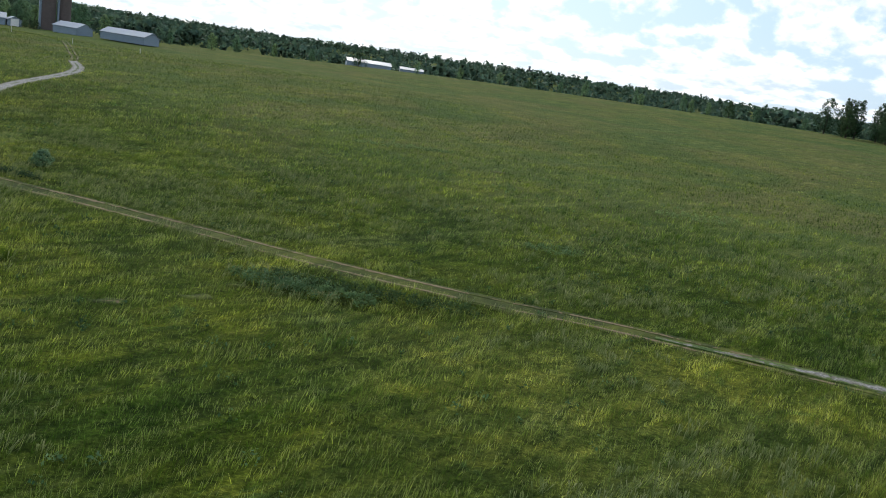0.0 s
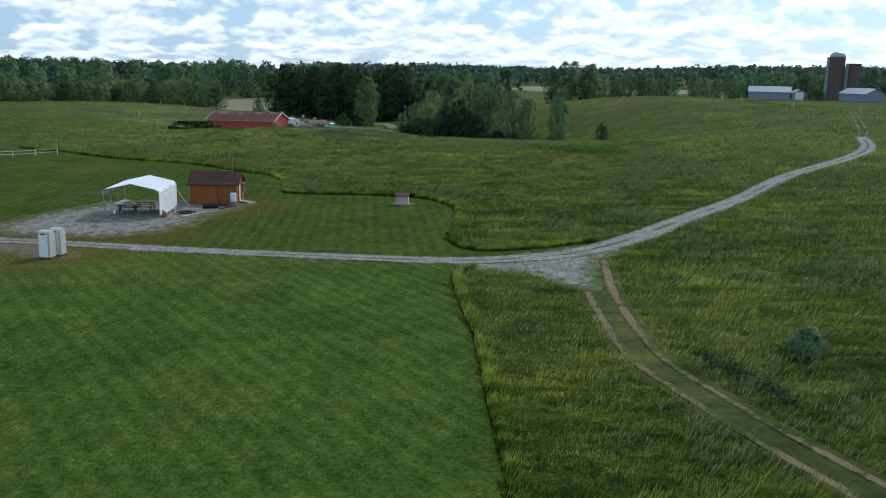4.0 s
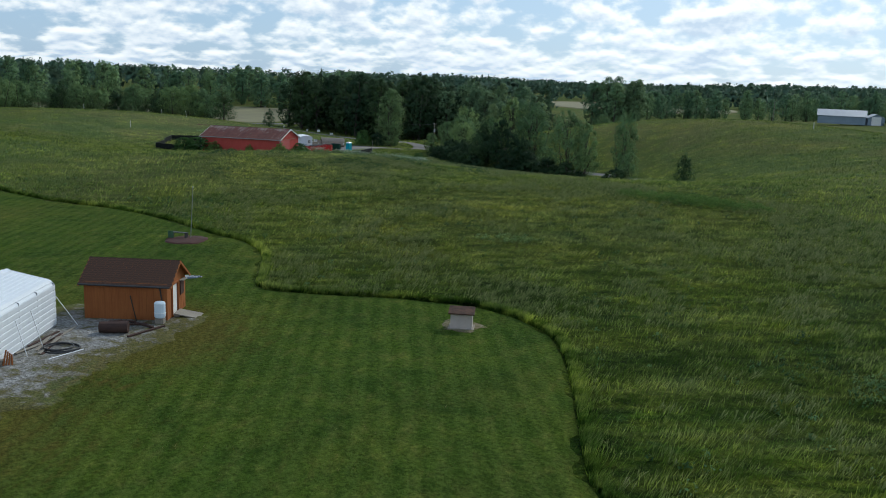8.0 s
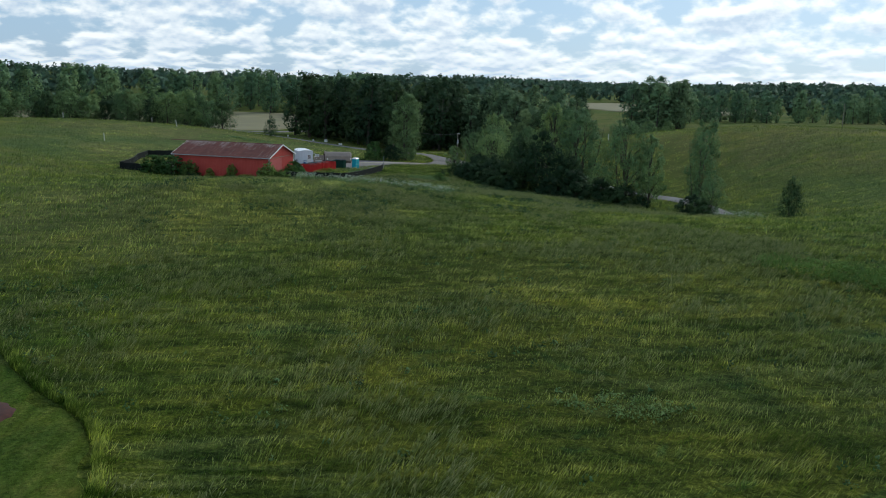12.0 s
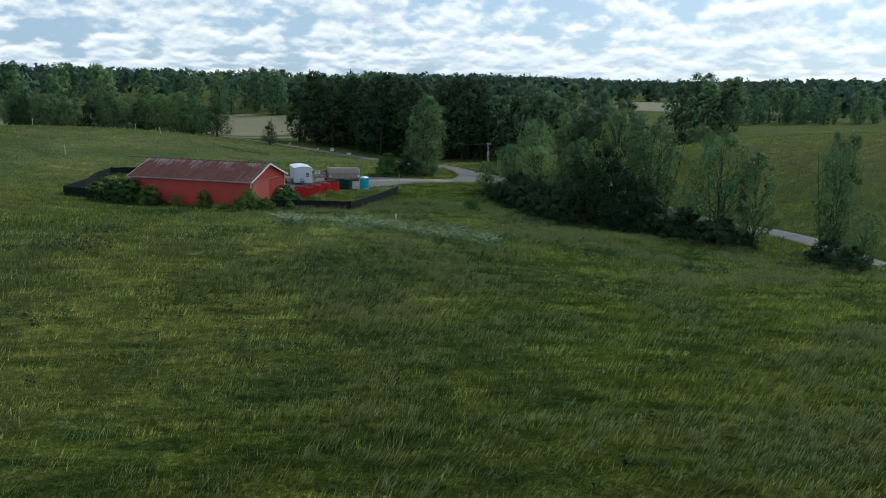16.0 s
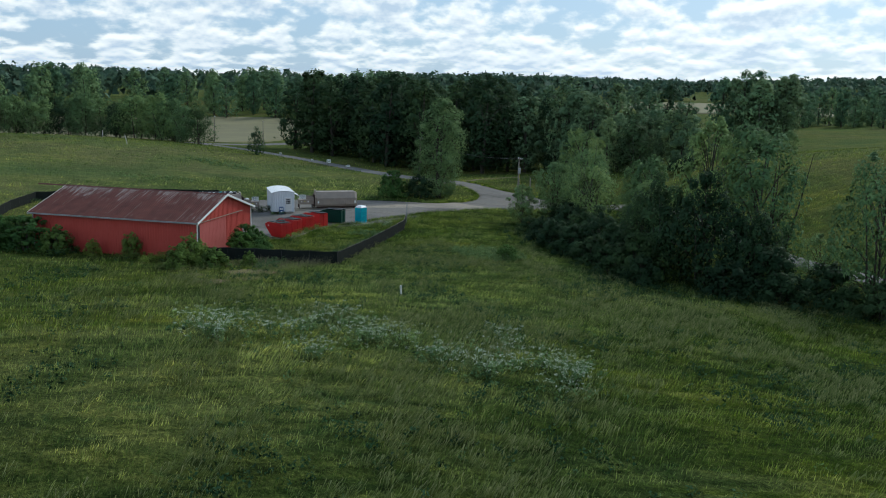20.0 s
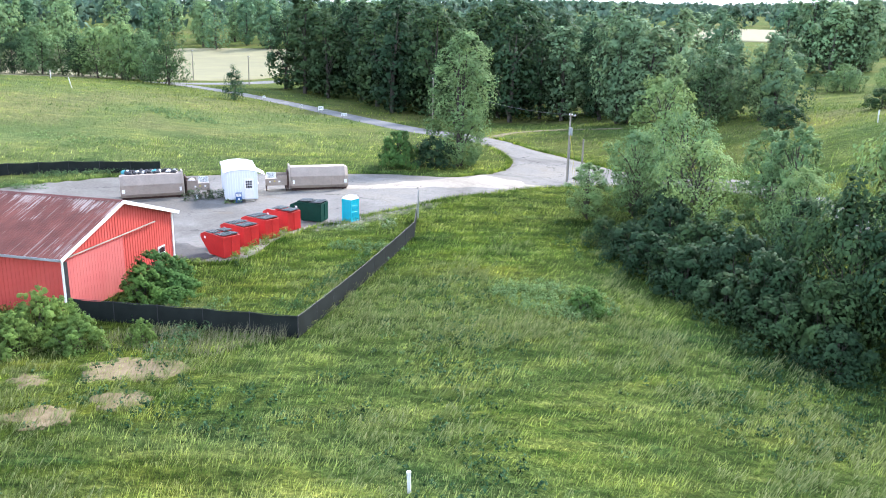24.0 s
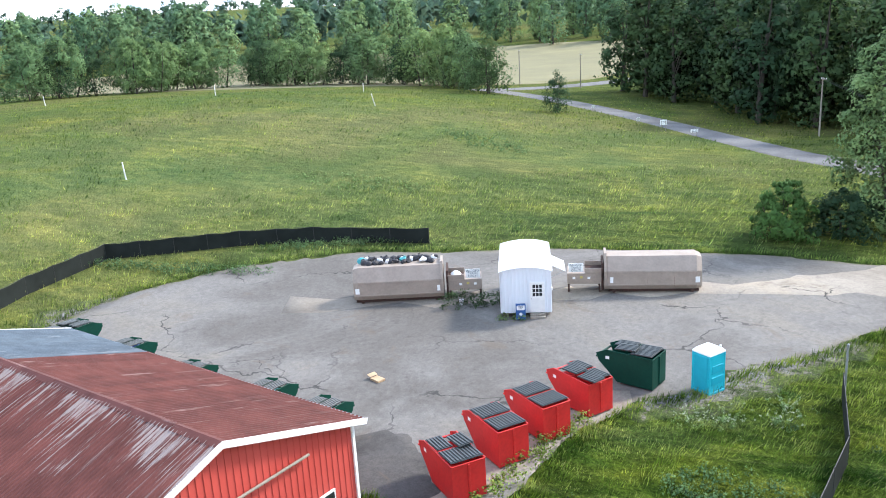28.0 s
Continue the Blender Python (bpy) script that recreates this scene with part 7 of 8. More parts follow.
def tree_meshes(seed, high, wide, bare, shape, clumps, per, leaf, stems=1, tri=False, limbs=16, puff=0.17):
    """Trunk with limbs, and a crown of leafy clumps. shape: 'oval', 'column', 'spread' or 'bush'. bare: height below the crown; puff: size of a clump."""
    r = np.random.default_rng(seed)
    tv, tf, off = [], [], 0

    def add(v, f):
        nonlocal off
        tv.append(v)
        tf.append(f + off)
        off += len(v)

    crown_h = high - bare
    u = (np.arange(clumps) + r.uniform(0, 1, clumps)) / clumps
    ang = np.arange(clumps) * 2.39996 + r.normal(size=clumps) * 0.5 + seed
    if shape == "column":
        prof = np.clip(0.74 + 0.32 * np.sin(np.pi * u), 0, 1) - 0.5 * (u > 0.85) * (u - 0.85) / 0.15
    elif shape == "spread":
        prof = np.sqrt(np.clip(1 - (u * 1.25 - 0.35) ** 2, 0.05, 1)) * (0.55 + 0.45 * np.sqrt(u))
    elif shape == "bush":
        prof = np.sqrt(np.clip(1 - u ** 2, 0.03, 1))
    else:
        prof = np.sqrt(np.clip(1 - (2 * u - 0.85) ** 2 / 1.35, 0.05, 1))
    lobes = 1 + 0.20 * np.sin(ang * 3 + seed) * np.cos(u * 9 + seed) + 0.12 * np.sin(ang * 5 + u * 13)
    room = min(wide, crown_h)
    rad = puff * room * r.uniform(0.55, 1.45, clumps) * (0.55 + 0.55 * prof) * (1.1 - 0.35 * u)
    rr = np.clip(wide / 2 * prof * lobes - 0.75 * rad, 0, None) * r.uniform(0.72, 1.05, clumps)
    up = u
    if shape == "bush":
        # shoots stand out unevenly
        rr = rr * r.uniform(0.75, 1.22, clumps)
        up = u * r.uniform(0.82, 1.14, clumps)
    c = np.stack([rr * np.cos(ang), rr * np.sin(ang), bare + rad * 0.4 + up * (crown_h - 0.9 * rad)], 1)
    lean = r.normal(size=2) * 0.03 * high
    c[:, :2] += lean * (c[:, 2:3] / high) ** 2
    for s in range(stems):
        sx, sy = (r.normal(size=2) * 0.06 * wide) if stems > 1 else (0, 0)
        k = np.linspace(0, 1, 7)
        line = np.stack([sx * (1 + 2 * k) + lean[0] * k ** 2 + 0.05 * high * 0.2 * np.sin(4 * k + seed), sy * (1 + 2 * k) + lean[1] * k ** 2, k * high * 0.86 - 0.2], 1)
        r0 = max(0.03, 0.017 * high / math.sqrt(stems))
        add(*tube(line, r0 * (1.25 - 1.1 * k), 7))
    for i in r.choice(clumps, min(clumps, limbs), replace=False):
        z0 = max(bare * 0.6, c[i, 2] - 0.28 * crown_h - 0.4)
        k0 = np.clip(z0 / high, 0, 1)
        a = np.array([lean[0] * k0 ** 2, lean[1] * k0 ** 2, z0])
        mid = (a + c[i]) / 2 + np.array([0, 0, 0.05 * crown_h])
        add(*tube([a, mid, c[i]], [0.006 * high, 0.0045 * high, 0.0015 * high], 5))
    trunk = raw_mesh("trunk", np.vstack(tv), np.vstack(tf), [BARK], True)
    v, f, soft = leaf_cloud(c, rad, per, leaf, seed + 1, 0.85, tri=tri, heart=np.array([0, 0, bare + 0.4 * crown_h]), shell=0.4, cull=True)
    v[:, 2] = np.maximum(v[:, 2], 0.03)
    return trunk, (v, f, soft)


class Kind:
    """One tree shape in one leaf colour, shared by all its copies."""

    def __init__(self, name, label, category, leaf_mat, seed, high, wide, bare, shape, clumps, per, leaf, stems=1, tri=False, limbs=16, puff=0.17):
        self.name, self.label, self.category = name, label, category
        self.trunk, cloud = tree_meshes(seed, high, wide, bare, shape, clumps, per, leaf, stems, tri, limbs, puff)
        self.crown = leaf_mesh("crown", cloud, leaf_mat)
        self.high = high

    def plant(self, x, y, high=None, wide=1.0, deg=0.0, label="", group="", sink=0.15):
        k = (high or self.high) / self.high
        t = thing(self.name, pose(x, y, gz(x, y) - sink, 0, 0, deg) @ Matrix.Diagonal((k * wide, k * wide, k, 1)), label or self.label, self.category, group)
        child("trunk", self.trunk, t)
        child("crown", self.crown, t)
        return t


WOOD = [Kind("oak_tree", "tall dark green broadleaf tree at the edge of the wood", "tree", LEAF_DARK, 11 + i, 24, 11.5 + i % 3, 0.9, ("oval", "spread", "oval", "spread")[i % 4], 46, 74, 0.44, 1, True, 6) for i in range(4)]
WOOD_PALE = [Kind("ash_tree", "tall mid-green broadleaf tree in the wood", "tree", LEAF_WOOD, 31 + i, 20, 9.5 + i % 3, 0.7, ("oval", "spread", "oval")[i % 3], 48, 86, 0.36, 1, True, 6) for i in range(3)]
WOOD_FAR = [Kind("maple_tree", "tall broadleaf tree in a distant wood, leaves greyed as by haze", "tree", LEAF_FAR, 41 + i, 22, 11.0 + i, 0.8, ("oval", "spread", "oval")[i], 34, 60, 0.56, 1, True, 4, 0.2) for i in range(3)]
POPLAR = Kind("poplar_tree", "tall slender pale green poplar beside the road junction", "tree", LEAF_POPLAR, 51, 15.5, 6.6, 0.1, "column", 120, 210, 0.13, 2, False, 16, 0.15)
AIRY = [Kind("cottonwood_tree", "airy pale green young cottonwood with thin limbs", "tree", LEAF_PALE, 61 + i, 10, 6.5 + i, 1.0, ("oval", "spread", "column")[i], 78, 112, 0.140, 3, False, 30, 0.125) for i in range(3)]
DENSE = [Kind("mulberry_tree", "dense dark green low tree with branches to the ground", "tree", LEAF_DEEP, 71 + i, 7.5, 9.0, 0.2, "bush", 80, 130, 0.15, 4) for i in range(2)]
SHRUB = [Kind("shrub", "rounded leafy green shrub in the grass", "shrub", (LEAF_DARK, LEAF_BUSH, LEAF_DEEP)[i], 81 + i, 2.6, 3.4, 0.05, "bush", (44, 120, 44)[i], (140, 84, 140)[i], (0.082, 0.070, 0.082)[i], 5, True, 16, (0.17, 0.105, 0.17)[i]) for i in range(3)]
SHRUB.append(Kind("shrub", "loose bright green shrub beside the red barn", "shrub", LEAF_FRESH, 87, 2.6, 3.2, 0.0, "bush", 150, 110, 0.055, 6, True, 24, 0.095))
HEDGE = [Kind("hedgerow_tree", "bushy mid-green tree in the field hedge", "tree", (LEAF_MID, LEAF_DARK, LEAF_MID)[i], 91 + i, 11, 10, 0.6, ("oval", "bush", "oval")[i], 44, 140, 0.215, 2, True, 6) for i in range(3)]


def scatter(poly, gap, seed):
    r = np.random.default_rng(seed)
    p = np.asarray(poly, dtype=float)
    lo, hi = p.min(0), p.max(0)
    out = []
    for x in np.arange(lo[0], hi[0], gap):
        for y in np.arange(lo[1], hi[1], gap):
            q = (x + r.uniform(-0.4, 0.4) * gap, y + r.uniform(-0.4, 0.4) * gap)
            if inside(p, np.array([q[0]]), np.array([q[1]]))[0]:
                out.append(q)
    return out, r


def grow(kinds, poly, gap, lo, hi, seed, group, wide=1.0):
    pts, r = scatter(poly, gap, seed)
    for x, y in pts:
        kinds[r.integers(len(kinds))].plant(x, y, r.uniform(lo, hi), wide * r.uniform(0.85, 1.2), r.uniform(0, 360), "", group)


grow(WOOD, [(-398, 243), (-361, 243), (-327, 242), (-313, 246), (-306, 254), (-308, 272), (-330, 285), (-400, 275)], 8.2, 20, 25, 1, "trees of the dark wood")
grow(WOOD + WOOD_PALE, [(-400, 275), (-330, 285), (-296, 278), (-290, 305), (-330, 330), (-400, 330)], 19, 18, 21, 2, "trees of the dark wood")
grow(WOOD_PALE + WOOD[1:2], [(-306, 255), (-290, 258), (-284, 256), (-284, 272), (-300, 280), (-309, 272)], 7.5, 18, 22, 9, "trees of the pale wood")
grow(WOOD_PALE, [(-284, 256), (-272, 250), (-270, 252), (-270, 276), (-284, 272)], 7.0, 16.5, 19.5, 3, "trees of the pale wood")
grow(WOOD_PALE + HEDGE[1:2], [(-270, 251), (-262, 253), (-250, 259), (-256, 268), (-270, 276)], 6.5, 10, 13, 13, "trees of the pale wood")
grow(WOOD_PALE + WOOD_FAR, [(-324, 364), (-304, 360), (-298, 370), (-312, 380), (-326, 376)], 7, 18, 22, 4, "far field trees")
grow(HEDGE, [(-288, 322), (-270, 316), (-266, 322), (-284, 330)], 5.5, 4.5, 6.0, 14, "thicket in the far field", 1.1)
grow(HEDGE, [(-428, 100), (-420, 104), (-437, 134), (-455, 160), (-438, 188), (-418, 205), (-386, 208), (-379, 205.5), (-382, 212), (-420, 214), (-447, 195), (-468, 165), (-448, 134)], 6.2, 10, 15, 5, "trees of the field hedge")
grow(WOOD_FAR, [(-545, 60), (-560, 130), (-580, 250), (-545, 320), (-470, 300), (-425, 268), (-430, 300), (-540, 380), (-620, 330), (-620, 60)], 18, 19, 25, 6, "trees beyond the hayfield")
grow(WOOD_FAR, [(-350, 414), (-330, 425), (-280, 462), (-250, 470), (-205, 445), (-190, 470), (-250, 520), (-378, 462)], 12, 11, 16, 7, "trees before the farm")
grow(WOOD, [(165, 405), (205, 388), (270, 372), (280, 400), (180, 440)], 12, 15, 19, 8, "trees past the far field")

grow(WOOD_FAR + HEDGE[1:2], [(-150, 420), (-90, 442), (-30, 448), (30, 458), (110, 468), (200, 448), (210, 470), (110, 500), (-30, 485), (-150, 450)], 24, 5, 9, 15, "hedge trees past the far field")
for i, (x, y, h) in enumerate(((-173.5, 383.5, 4.5), (-170.5, 384.0, 4.0), (-176.5, 384.5, 3.2), (-196.5, 389.5, 4.6), (-193.2, 388.4, 4.0), (-200.0, 391.0, 3.4), (-150.0, 372.0, 3.6), (-219.0, 393.5, 4.2))):
    HEDGE[1].plant(x, y, h, 1.1, 50 * i, "dark rounded bush among the farm sheds", "bushes by the far farm")
POPLAR.plant(-266.6, 209.4, 17.4, 1.15, 20)
HEDGE[1].plant(-349.2, 211.6, 6.9, 0.85, 40, "small bushy dark green tree beside the entrance road")
SHRUB[1].plant(-267.6, 200.4, 4.6, 0.95, 10, "upright bushy green shrub beside the yard")
SHRUB[0].plant(-266.3, 205.2, 4.0, 1.15, 80, "spreading green shrub under the poplar")
# the hollow beside the access road
for i, (x, y, h, w) in enumerate(((-231.6, 198.4, 5.6, 1.25), (-238.6, 216.4, 12.8, 0.95), (-225.5, 204.4, 10.6, 0.85), (-215.0, 204.6, 11.4, 0.8), (-229.6, 202.4, 8.6, 1.0), (-221.0, 200.6, 9.2, 0.95), (-219.0, 207.6, 10.0, 0.9), (-233.4, 207.5, 7.4, 1.0), (-211.8, 201.2, 8.8, 0.9), (-203.6, 201.0, 17.2, 0.72), (-197.3, 201.8, 16.8, 0.85), (-182.6, 198.6, 15.2, 0.72), (-178.0, 199.8, 12.6, 0.70), (-166.6, 198.8, 15.4, 0.55), (-158.5, 190.5, 6.6, 0.7))):
    AIRY[i % 3].plant(x, y, h, w, 47 * i, "", "trees along the hollow")
for i, (x, y, h, w) in enumerate(((-207.0, 194.0, 7.6, 0.75), (-202.0, 191.6, 10.4, 0.72), (-197.2, 192.4, 11.2, 0.74), (-193.2, 195.0, 8.2, 0.8), (-213.5, 194.5, 5.4, 0.85), (-146.2, 191.5, 5.8, 0.55))):
    DENSE[i % 2].plant(x, y, h, w, 80 * i, "", "trees along the hollow")
for i, (x, y, h, w) in enumerate(((-224.5, 193.4, 2.6, 1.0), (-220.5, 192.3, 3.2, 1.0), (-216.5, 190.6, 3.6, 1.1), (-212.5, 189.4, 3.8, 1.1), (-207.8, 188.0, 3.4, 1.1), (-203.0, 185.6, 3.4, 1.1), (-198.6, 184.9, 3.0, 1.0), (-192.5, 190.2, 3.8, 1.1), (-188.0, 192.5, 3.4, 1.2), (-183.5, 196.0, 3.0, 1.2), (-163.0, 192.0, 3.4, 1.1), (-158.5, 188.0, 3.0, 1.2), (-177, 197, 2.2, 1.1), (-246.0, 250.0, 3.5, 1.3), (-239, 262, 3.0, 1.4))):
    SHRUB[(2, 0, 2)[i % 3]].plant(x, y, h, w, 61 * i, "", "shrubs along the hollow")
for i, (x, y, h, w) in enumerate(((-219.0, 195.0, 5.0, 0.9), (-214.0, 192.8, 5.2, 0.95), (-209.5, 191.0, 5.4, 0.9), (-205.0, 188.6, 5.2, 0.9), (-200.6, 187.0, 5.0, 0.9), (-223.5, 199.0, 4.6, 0.9), (-190.5, 194.0, 5.4, 1.0), (-186.0, 196.0, 4.6, 1.0), (-180.5, 196.4, 4.0, 1.0))):
    SHRUB[(2, 2, 0)[i % 3]].plant(x, y, h, w, 37 * i, "", "shrubs along the hollow")
for i, (x, y, h, w) in enumerate(((-210.5, 199.0, 9.0, 0.75), (-188.0, 198.0, 7.0, 0.8))):
    AIRY[(i + 1) % 3].plant(x, y, h, w, 71 * i, "", "trees along the hollow")
# shrubs by the barn and in the grass
for x, y, h, w, k in ((-225.2, 150.2, 3.2, 0.85, 3), (-226.5, 151.6, 2.2, 1.1, 3), (-224.0, 148.6, 2.4, 1.1, 3), (-222.8, 151.6, 2.0, 1.3, 3), (-231.0, 158.4, 3.1, 0.95, 1), (-232.0, 159.9, 2.3, 1.1, 1), (-229.9, 157.2, 2.5, 1.1, 1), (-230.0, 159.4, 1.8, 1.25, 1), (-228.6, 158.6, 1.2, 1.4, 1), (-234.6, 147.2, 2.6, 0.8, 3), (-243.2, 138.6, 3.7, 1.35, 1), (-246.6, 136.6, 3.4, 1.3, 1), (-240.0, 141.0, 3.0, 1.1, 3), (-237.4, 144.0, 1.8, 0.9, 3), (-212.4, 179.6, 1.8, 1.15, 1), (-221.4, 154.6, 1.6, 0.9, 3)):
    SHRUB[k].plant(x, y, h, w, 30 * h, "", "shrubs by the barn")
Kind("shrub", "lone silvery blue-green shrub in the meadow", "shrub", LEAF_FAR, 89, 2.6, 3.6, 0.05, "bush", 44, 120, 0.08, 5, True).plant(-36.0, 74.6, 1.7, 0.95, 0)


# ---- the wooded skyline, past counting ----
def far_woods():
    r = np.random.default_rng(5)
    n = 6400
    ang = r.uniform(radians(-35), radians(120), n)
    dist = 480 + 2300 * r.uniform(0, 1, n) ** 1.45
    x, y = -100 - np.sin(ang) * dist, 130 + np.cos(ang) * dist
    keep = np.array([noise.noise((a / 200, b / 200, 3.0)) > -0.05 for a, b in zip(x, y)])
    keep &= ~((x > -270) & (y < 590)) & ~((x < -400) & (y < 330) & (x > -640)) & ~((x > -610) & (x < -390) & (y > 500) & (y < 710)) & ~((x < -270) & (dist < 520))
    x, y, h = x[keep], y[keep], r.uniform(10, 18, keep.sum())
    # the low wooded ridges behind
    n = 3600
    ang = r.uniform(radians(-45), radians(60), n)
    dist = 950 + 1500 * r.uniform(0, 1, n) ** 1.2
    x, y = np.concatenate([x, -100 - np.sin(ang) * dist]), np.concatenate([y, 130 + np.cos(ang) * dist])
    h = np.concatenate([h, r.uniform(9, 15, n)])
    cs, rs, top = [], [], ground_z(x, y)
    for k in range(4):
        spread = h * (0.24 if k < 3 else 0.08)
        a = k * 2.1 + x
        cs.append(np.stack([x + spread * np.cos(a), y + spread * np.sin(a), top + h * (0.34 + 0.17 * k + 0.06 * np.sin(x * k))], 1))
        rs.append(h * (0.30 - 0.03 * k))
    cloud = leaf_cloud(np.vstack(cs), np.concatenate(rs), 7, 2.6, 6, 0.85, tri=True, shell=0.75)
    # skyline leaves carry painted haze in their colour
    ob = new("far_woods", leaf_mesh("far_woods", cloud, LEAF_RIDGE_HAZE))
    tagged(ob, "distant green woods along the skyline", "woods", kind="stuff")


far_woods()

# ---- meadow grass and weeds ----
def make_short():
    m = Nodes("lawn_blade", 1.0, 0, 0.03)
    c = m.ramp(m.island(), (0.0, (0.018, 0.040, 0.004)), (0.6, (0.044, 0.072, 0.008)), (0.93, (0.090, 0.108, 0.018)), (1.0, (0.19, 0.19, 0.09)))
    patch = m.noise(m.stretch(m.place(True), (1.6, 0.5, 1), radians(-48)), 0.5, 5, 0.7, 0.3)
    m.leafy(m.mix(1.0, c, m.ramp(patch, (0.3, (0.5, 0.6, 0.6)), (0.7, (1.6, 1.25, 1.4))), "MULTIPLY"), 0.3, 0.7)
    return m.mat


def patchy(x, y, size, seed):
    """Soft random patches between 0 and 1."""
    r = np.random.default_rng(seed)
    grid = r.uniform(0, 1, (64, 64))
    u, v = x / size, y / size
    i, j = np.floor(u).astype(int), np.floor(v).astype(int)
    a, b = u - i, v - j
    a, b = a * a * (3 - 2 * a), b * b * (3 - 2 * b)
    g = lambda p, q: grid[p % 64, q % 64]
    return (g(i, j) * (1 - a) + g(i + 1, j) * a) * (1 - b) + (g(i, j + 1) * (1 - a) + g(i + 1, j + 1) * a) * b


def clear_of(x, y, margin_polys):
    ok = np.ones(len(x), dtype=bool)
    for p in margin_polys:
        lo, hi = p.min(0), p.max(0)
        k = np.where((x > lo[0]) & (x < hi[0]) & (y > lo[1]) & (y < hi[1]))[0]
        ok[k[inside(p, x[k], y[k])]] = False
    return ok


BARN_FOOT = np.array([(-229.4, 152.2), (-238.0, 162.2), (-253.0, 149.2), (-244.2, 139.4)])
covers.append(BARN_FOOT)
def blades(name, n, area, lo, hi, width, seed, label, material, off=(0, 1e9), clump=1.5, lean=0.4, only=None, avoid=True):
    """Single bent blades of grass, each a narrow leaf that the wind leans one way."""
    r = np.random.default_rng(seed)
    x0, x1, y0, y1 = area
    x, y = r.uniform(x0, x1, n), r.uniform(y0, y1, n)
    d = off_line(x, y)
    fade = np.clip((d - off[0]) / 16 + 0.5, 0, 1) * np.clip((off[1] - d) / (0.5 * off[1]), 0, 1)
    k = r.uniform(0, 1, n) < fade
    x, y = x[k], y[k]
    dens = 0.18 + 0.82 * patchy(x, y, clump, seed) ** 1.5
    k = r.uniform(0, 1, len(x)) < dens
    x, y = x[k], y[k]
    if only is not None:
        k = inside(only, x, y)
        x, y = x[k], y[k]
    if avoid:
        k = clear_of(x, y, covers if avoid is True else [*covers[1:], np.array(TARP_EDGE)])
        x, y = x[k], y[k]
    m = len(x)
    along, over = 0.59 * x + 0.80 * y, 0.80 * x - 0.59 * y
    tall = (0.12 + 0.50 * patchy(x, y, 7.0, seed + 1) + 0.75 * patchy(along * 0.45, over, 1.3, seed + 2)) * r.uniform(lo, hi, m)
    a = r.uniform(0, np.pi, m)
    w = width * r.uniform(0.6, 1.4, m)
    gust = 0.5 + patchy(x, y, 12.0, seed + 3)
    bend = tall * lean * gust * 1.1
    tx = x + bend * 0.59 + r.normal(size=m) * tall * 0.28
    ty = y + bend * 0.80 + r.normal(size=m) * tall * 0.28
    z = ground_z(x, y)
    wx, wy = np.cos(a) * w / 2, np.sin(a) * w / 2
    v = np.stack([np.stack([x - wx, y - wy, z - 0.03], 1), np.stack([x + wx, y + wy, z - 0.03], 1), np.stack([tx, ty, z + tall], 1)], 1).reshape(-1, 3)
    f = np.arange(3 * m).reshape(-1, 3)
    me = raw_mesh(name, v, f, [material])
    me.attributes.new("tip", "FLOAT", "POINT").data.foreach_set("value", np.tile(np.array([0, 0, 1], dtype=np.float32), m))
    return tagged(new(name, me), label, "grass", kind="stuff")


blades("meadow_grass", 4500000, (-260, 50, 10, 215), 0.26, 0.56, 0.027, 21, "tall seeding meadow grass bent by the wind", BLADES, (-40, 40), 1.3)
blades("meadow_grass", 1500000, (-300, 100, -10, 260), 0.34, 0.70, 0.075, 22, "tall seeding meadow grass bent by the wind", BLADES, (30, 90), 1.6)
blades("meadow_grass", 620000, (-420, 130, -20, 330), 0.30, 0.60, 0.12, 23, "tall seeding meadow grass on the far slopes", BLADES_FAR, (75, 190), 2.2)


SHORT = make_short()
blades("lawn_grass", 420000, (-165, -20, 20, 95), 0.07, 0.15, 0.035, 25, "short clipped lawn grass", SHORT, (-40, 90), 0.9, 0.2, lawn, "hard")


def edge_grass(line, n, wide, seed, name="edge_grass", label="wall of uncut grass along the mown edge", past=-175):
    """A denser fringe of tall grass along a mown or paved edge, on its outer side."""
    r = np.random.default_rng(seed)
    p = np.asarray(line)
    i = r.integers(0, len(p), n)
    q = p[i] + (p[(i + 1) % len(p)] - p[i]) * r.uniform(0, 1, n)[:, None] + r.normal(size=(n, 2)) * wide
    x, y = q[:, 0], q[:, 1]
    k = clear_of(x, y, covers) & (x > past)
    x, y = x[k], y[k]
    m = len(x)
    tall = r.uniform(0.34, 0.60, m)
    a = r.uniform(0, np.pi, m)
    w = 0.055 * r.uniform(0.6, 1.4, m)
    z = ground_z(x, y)
    wx, wy = np.cos(a) * w / 2, np.sin(a) * w / 2
    tx, ty = x + r.normal(size=m) * 0.12 + 0.1, y + r.normal(size=m) * 0.12 + 0.12
    v = np.stack([np.stack([x - wx, y - wy, z], 1), np.stack([x + wx, y + wy, z], 1), np.stack([tx, ty, z + tall], 1)], 1).reshape(-1, 3)
    me = raw_mesh("edge_grass", v, np.arange(3 * m).reshape(-1, 3), [BLADES])
    # low tip value keeps the fringe dark, standing for shade along the edge
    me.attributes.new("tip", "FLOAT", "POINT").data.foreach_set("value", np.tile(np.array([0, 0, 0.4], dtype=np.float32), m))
    tagged(new(name, me), label, "grass", kind="stuff")


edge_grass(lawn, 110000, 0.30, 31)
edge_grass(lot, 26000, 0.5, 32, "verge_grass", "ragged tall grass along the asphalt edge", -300)


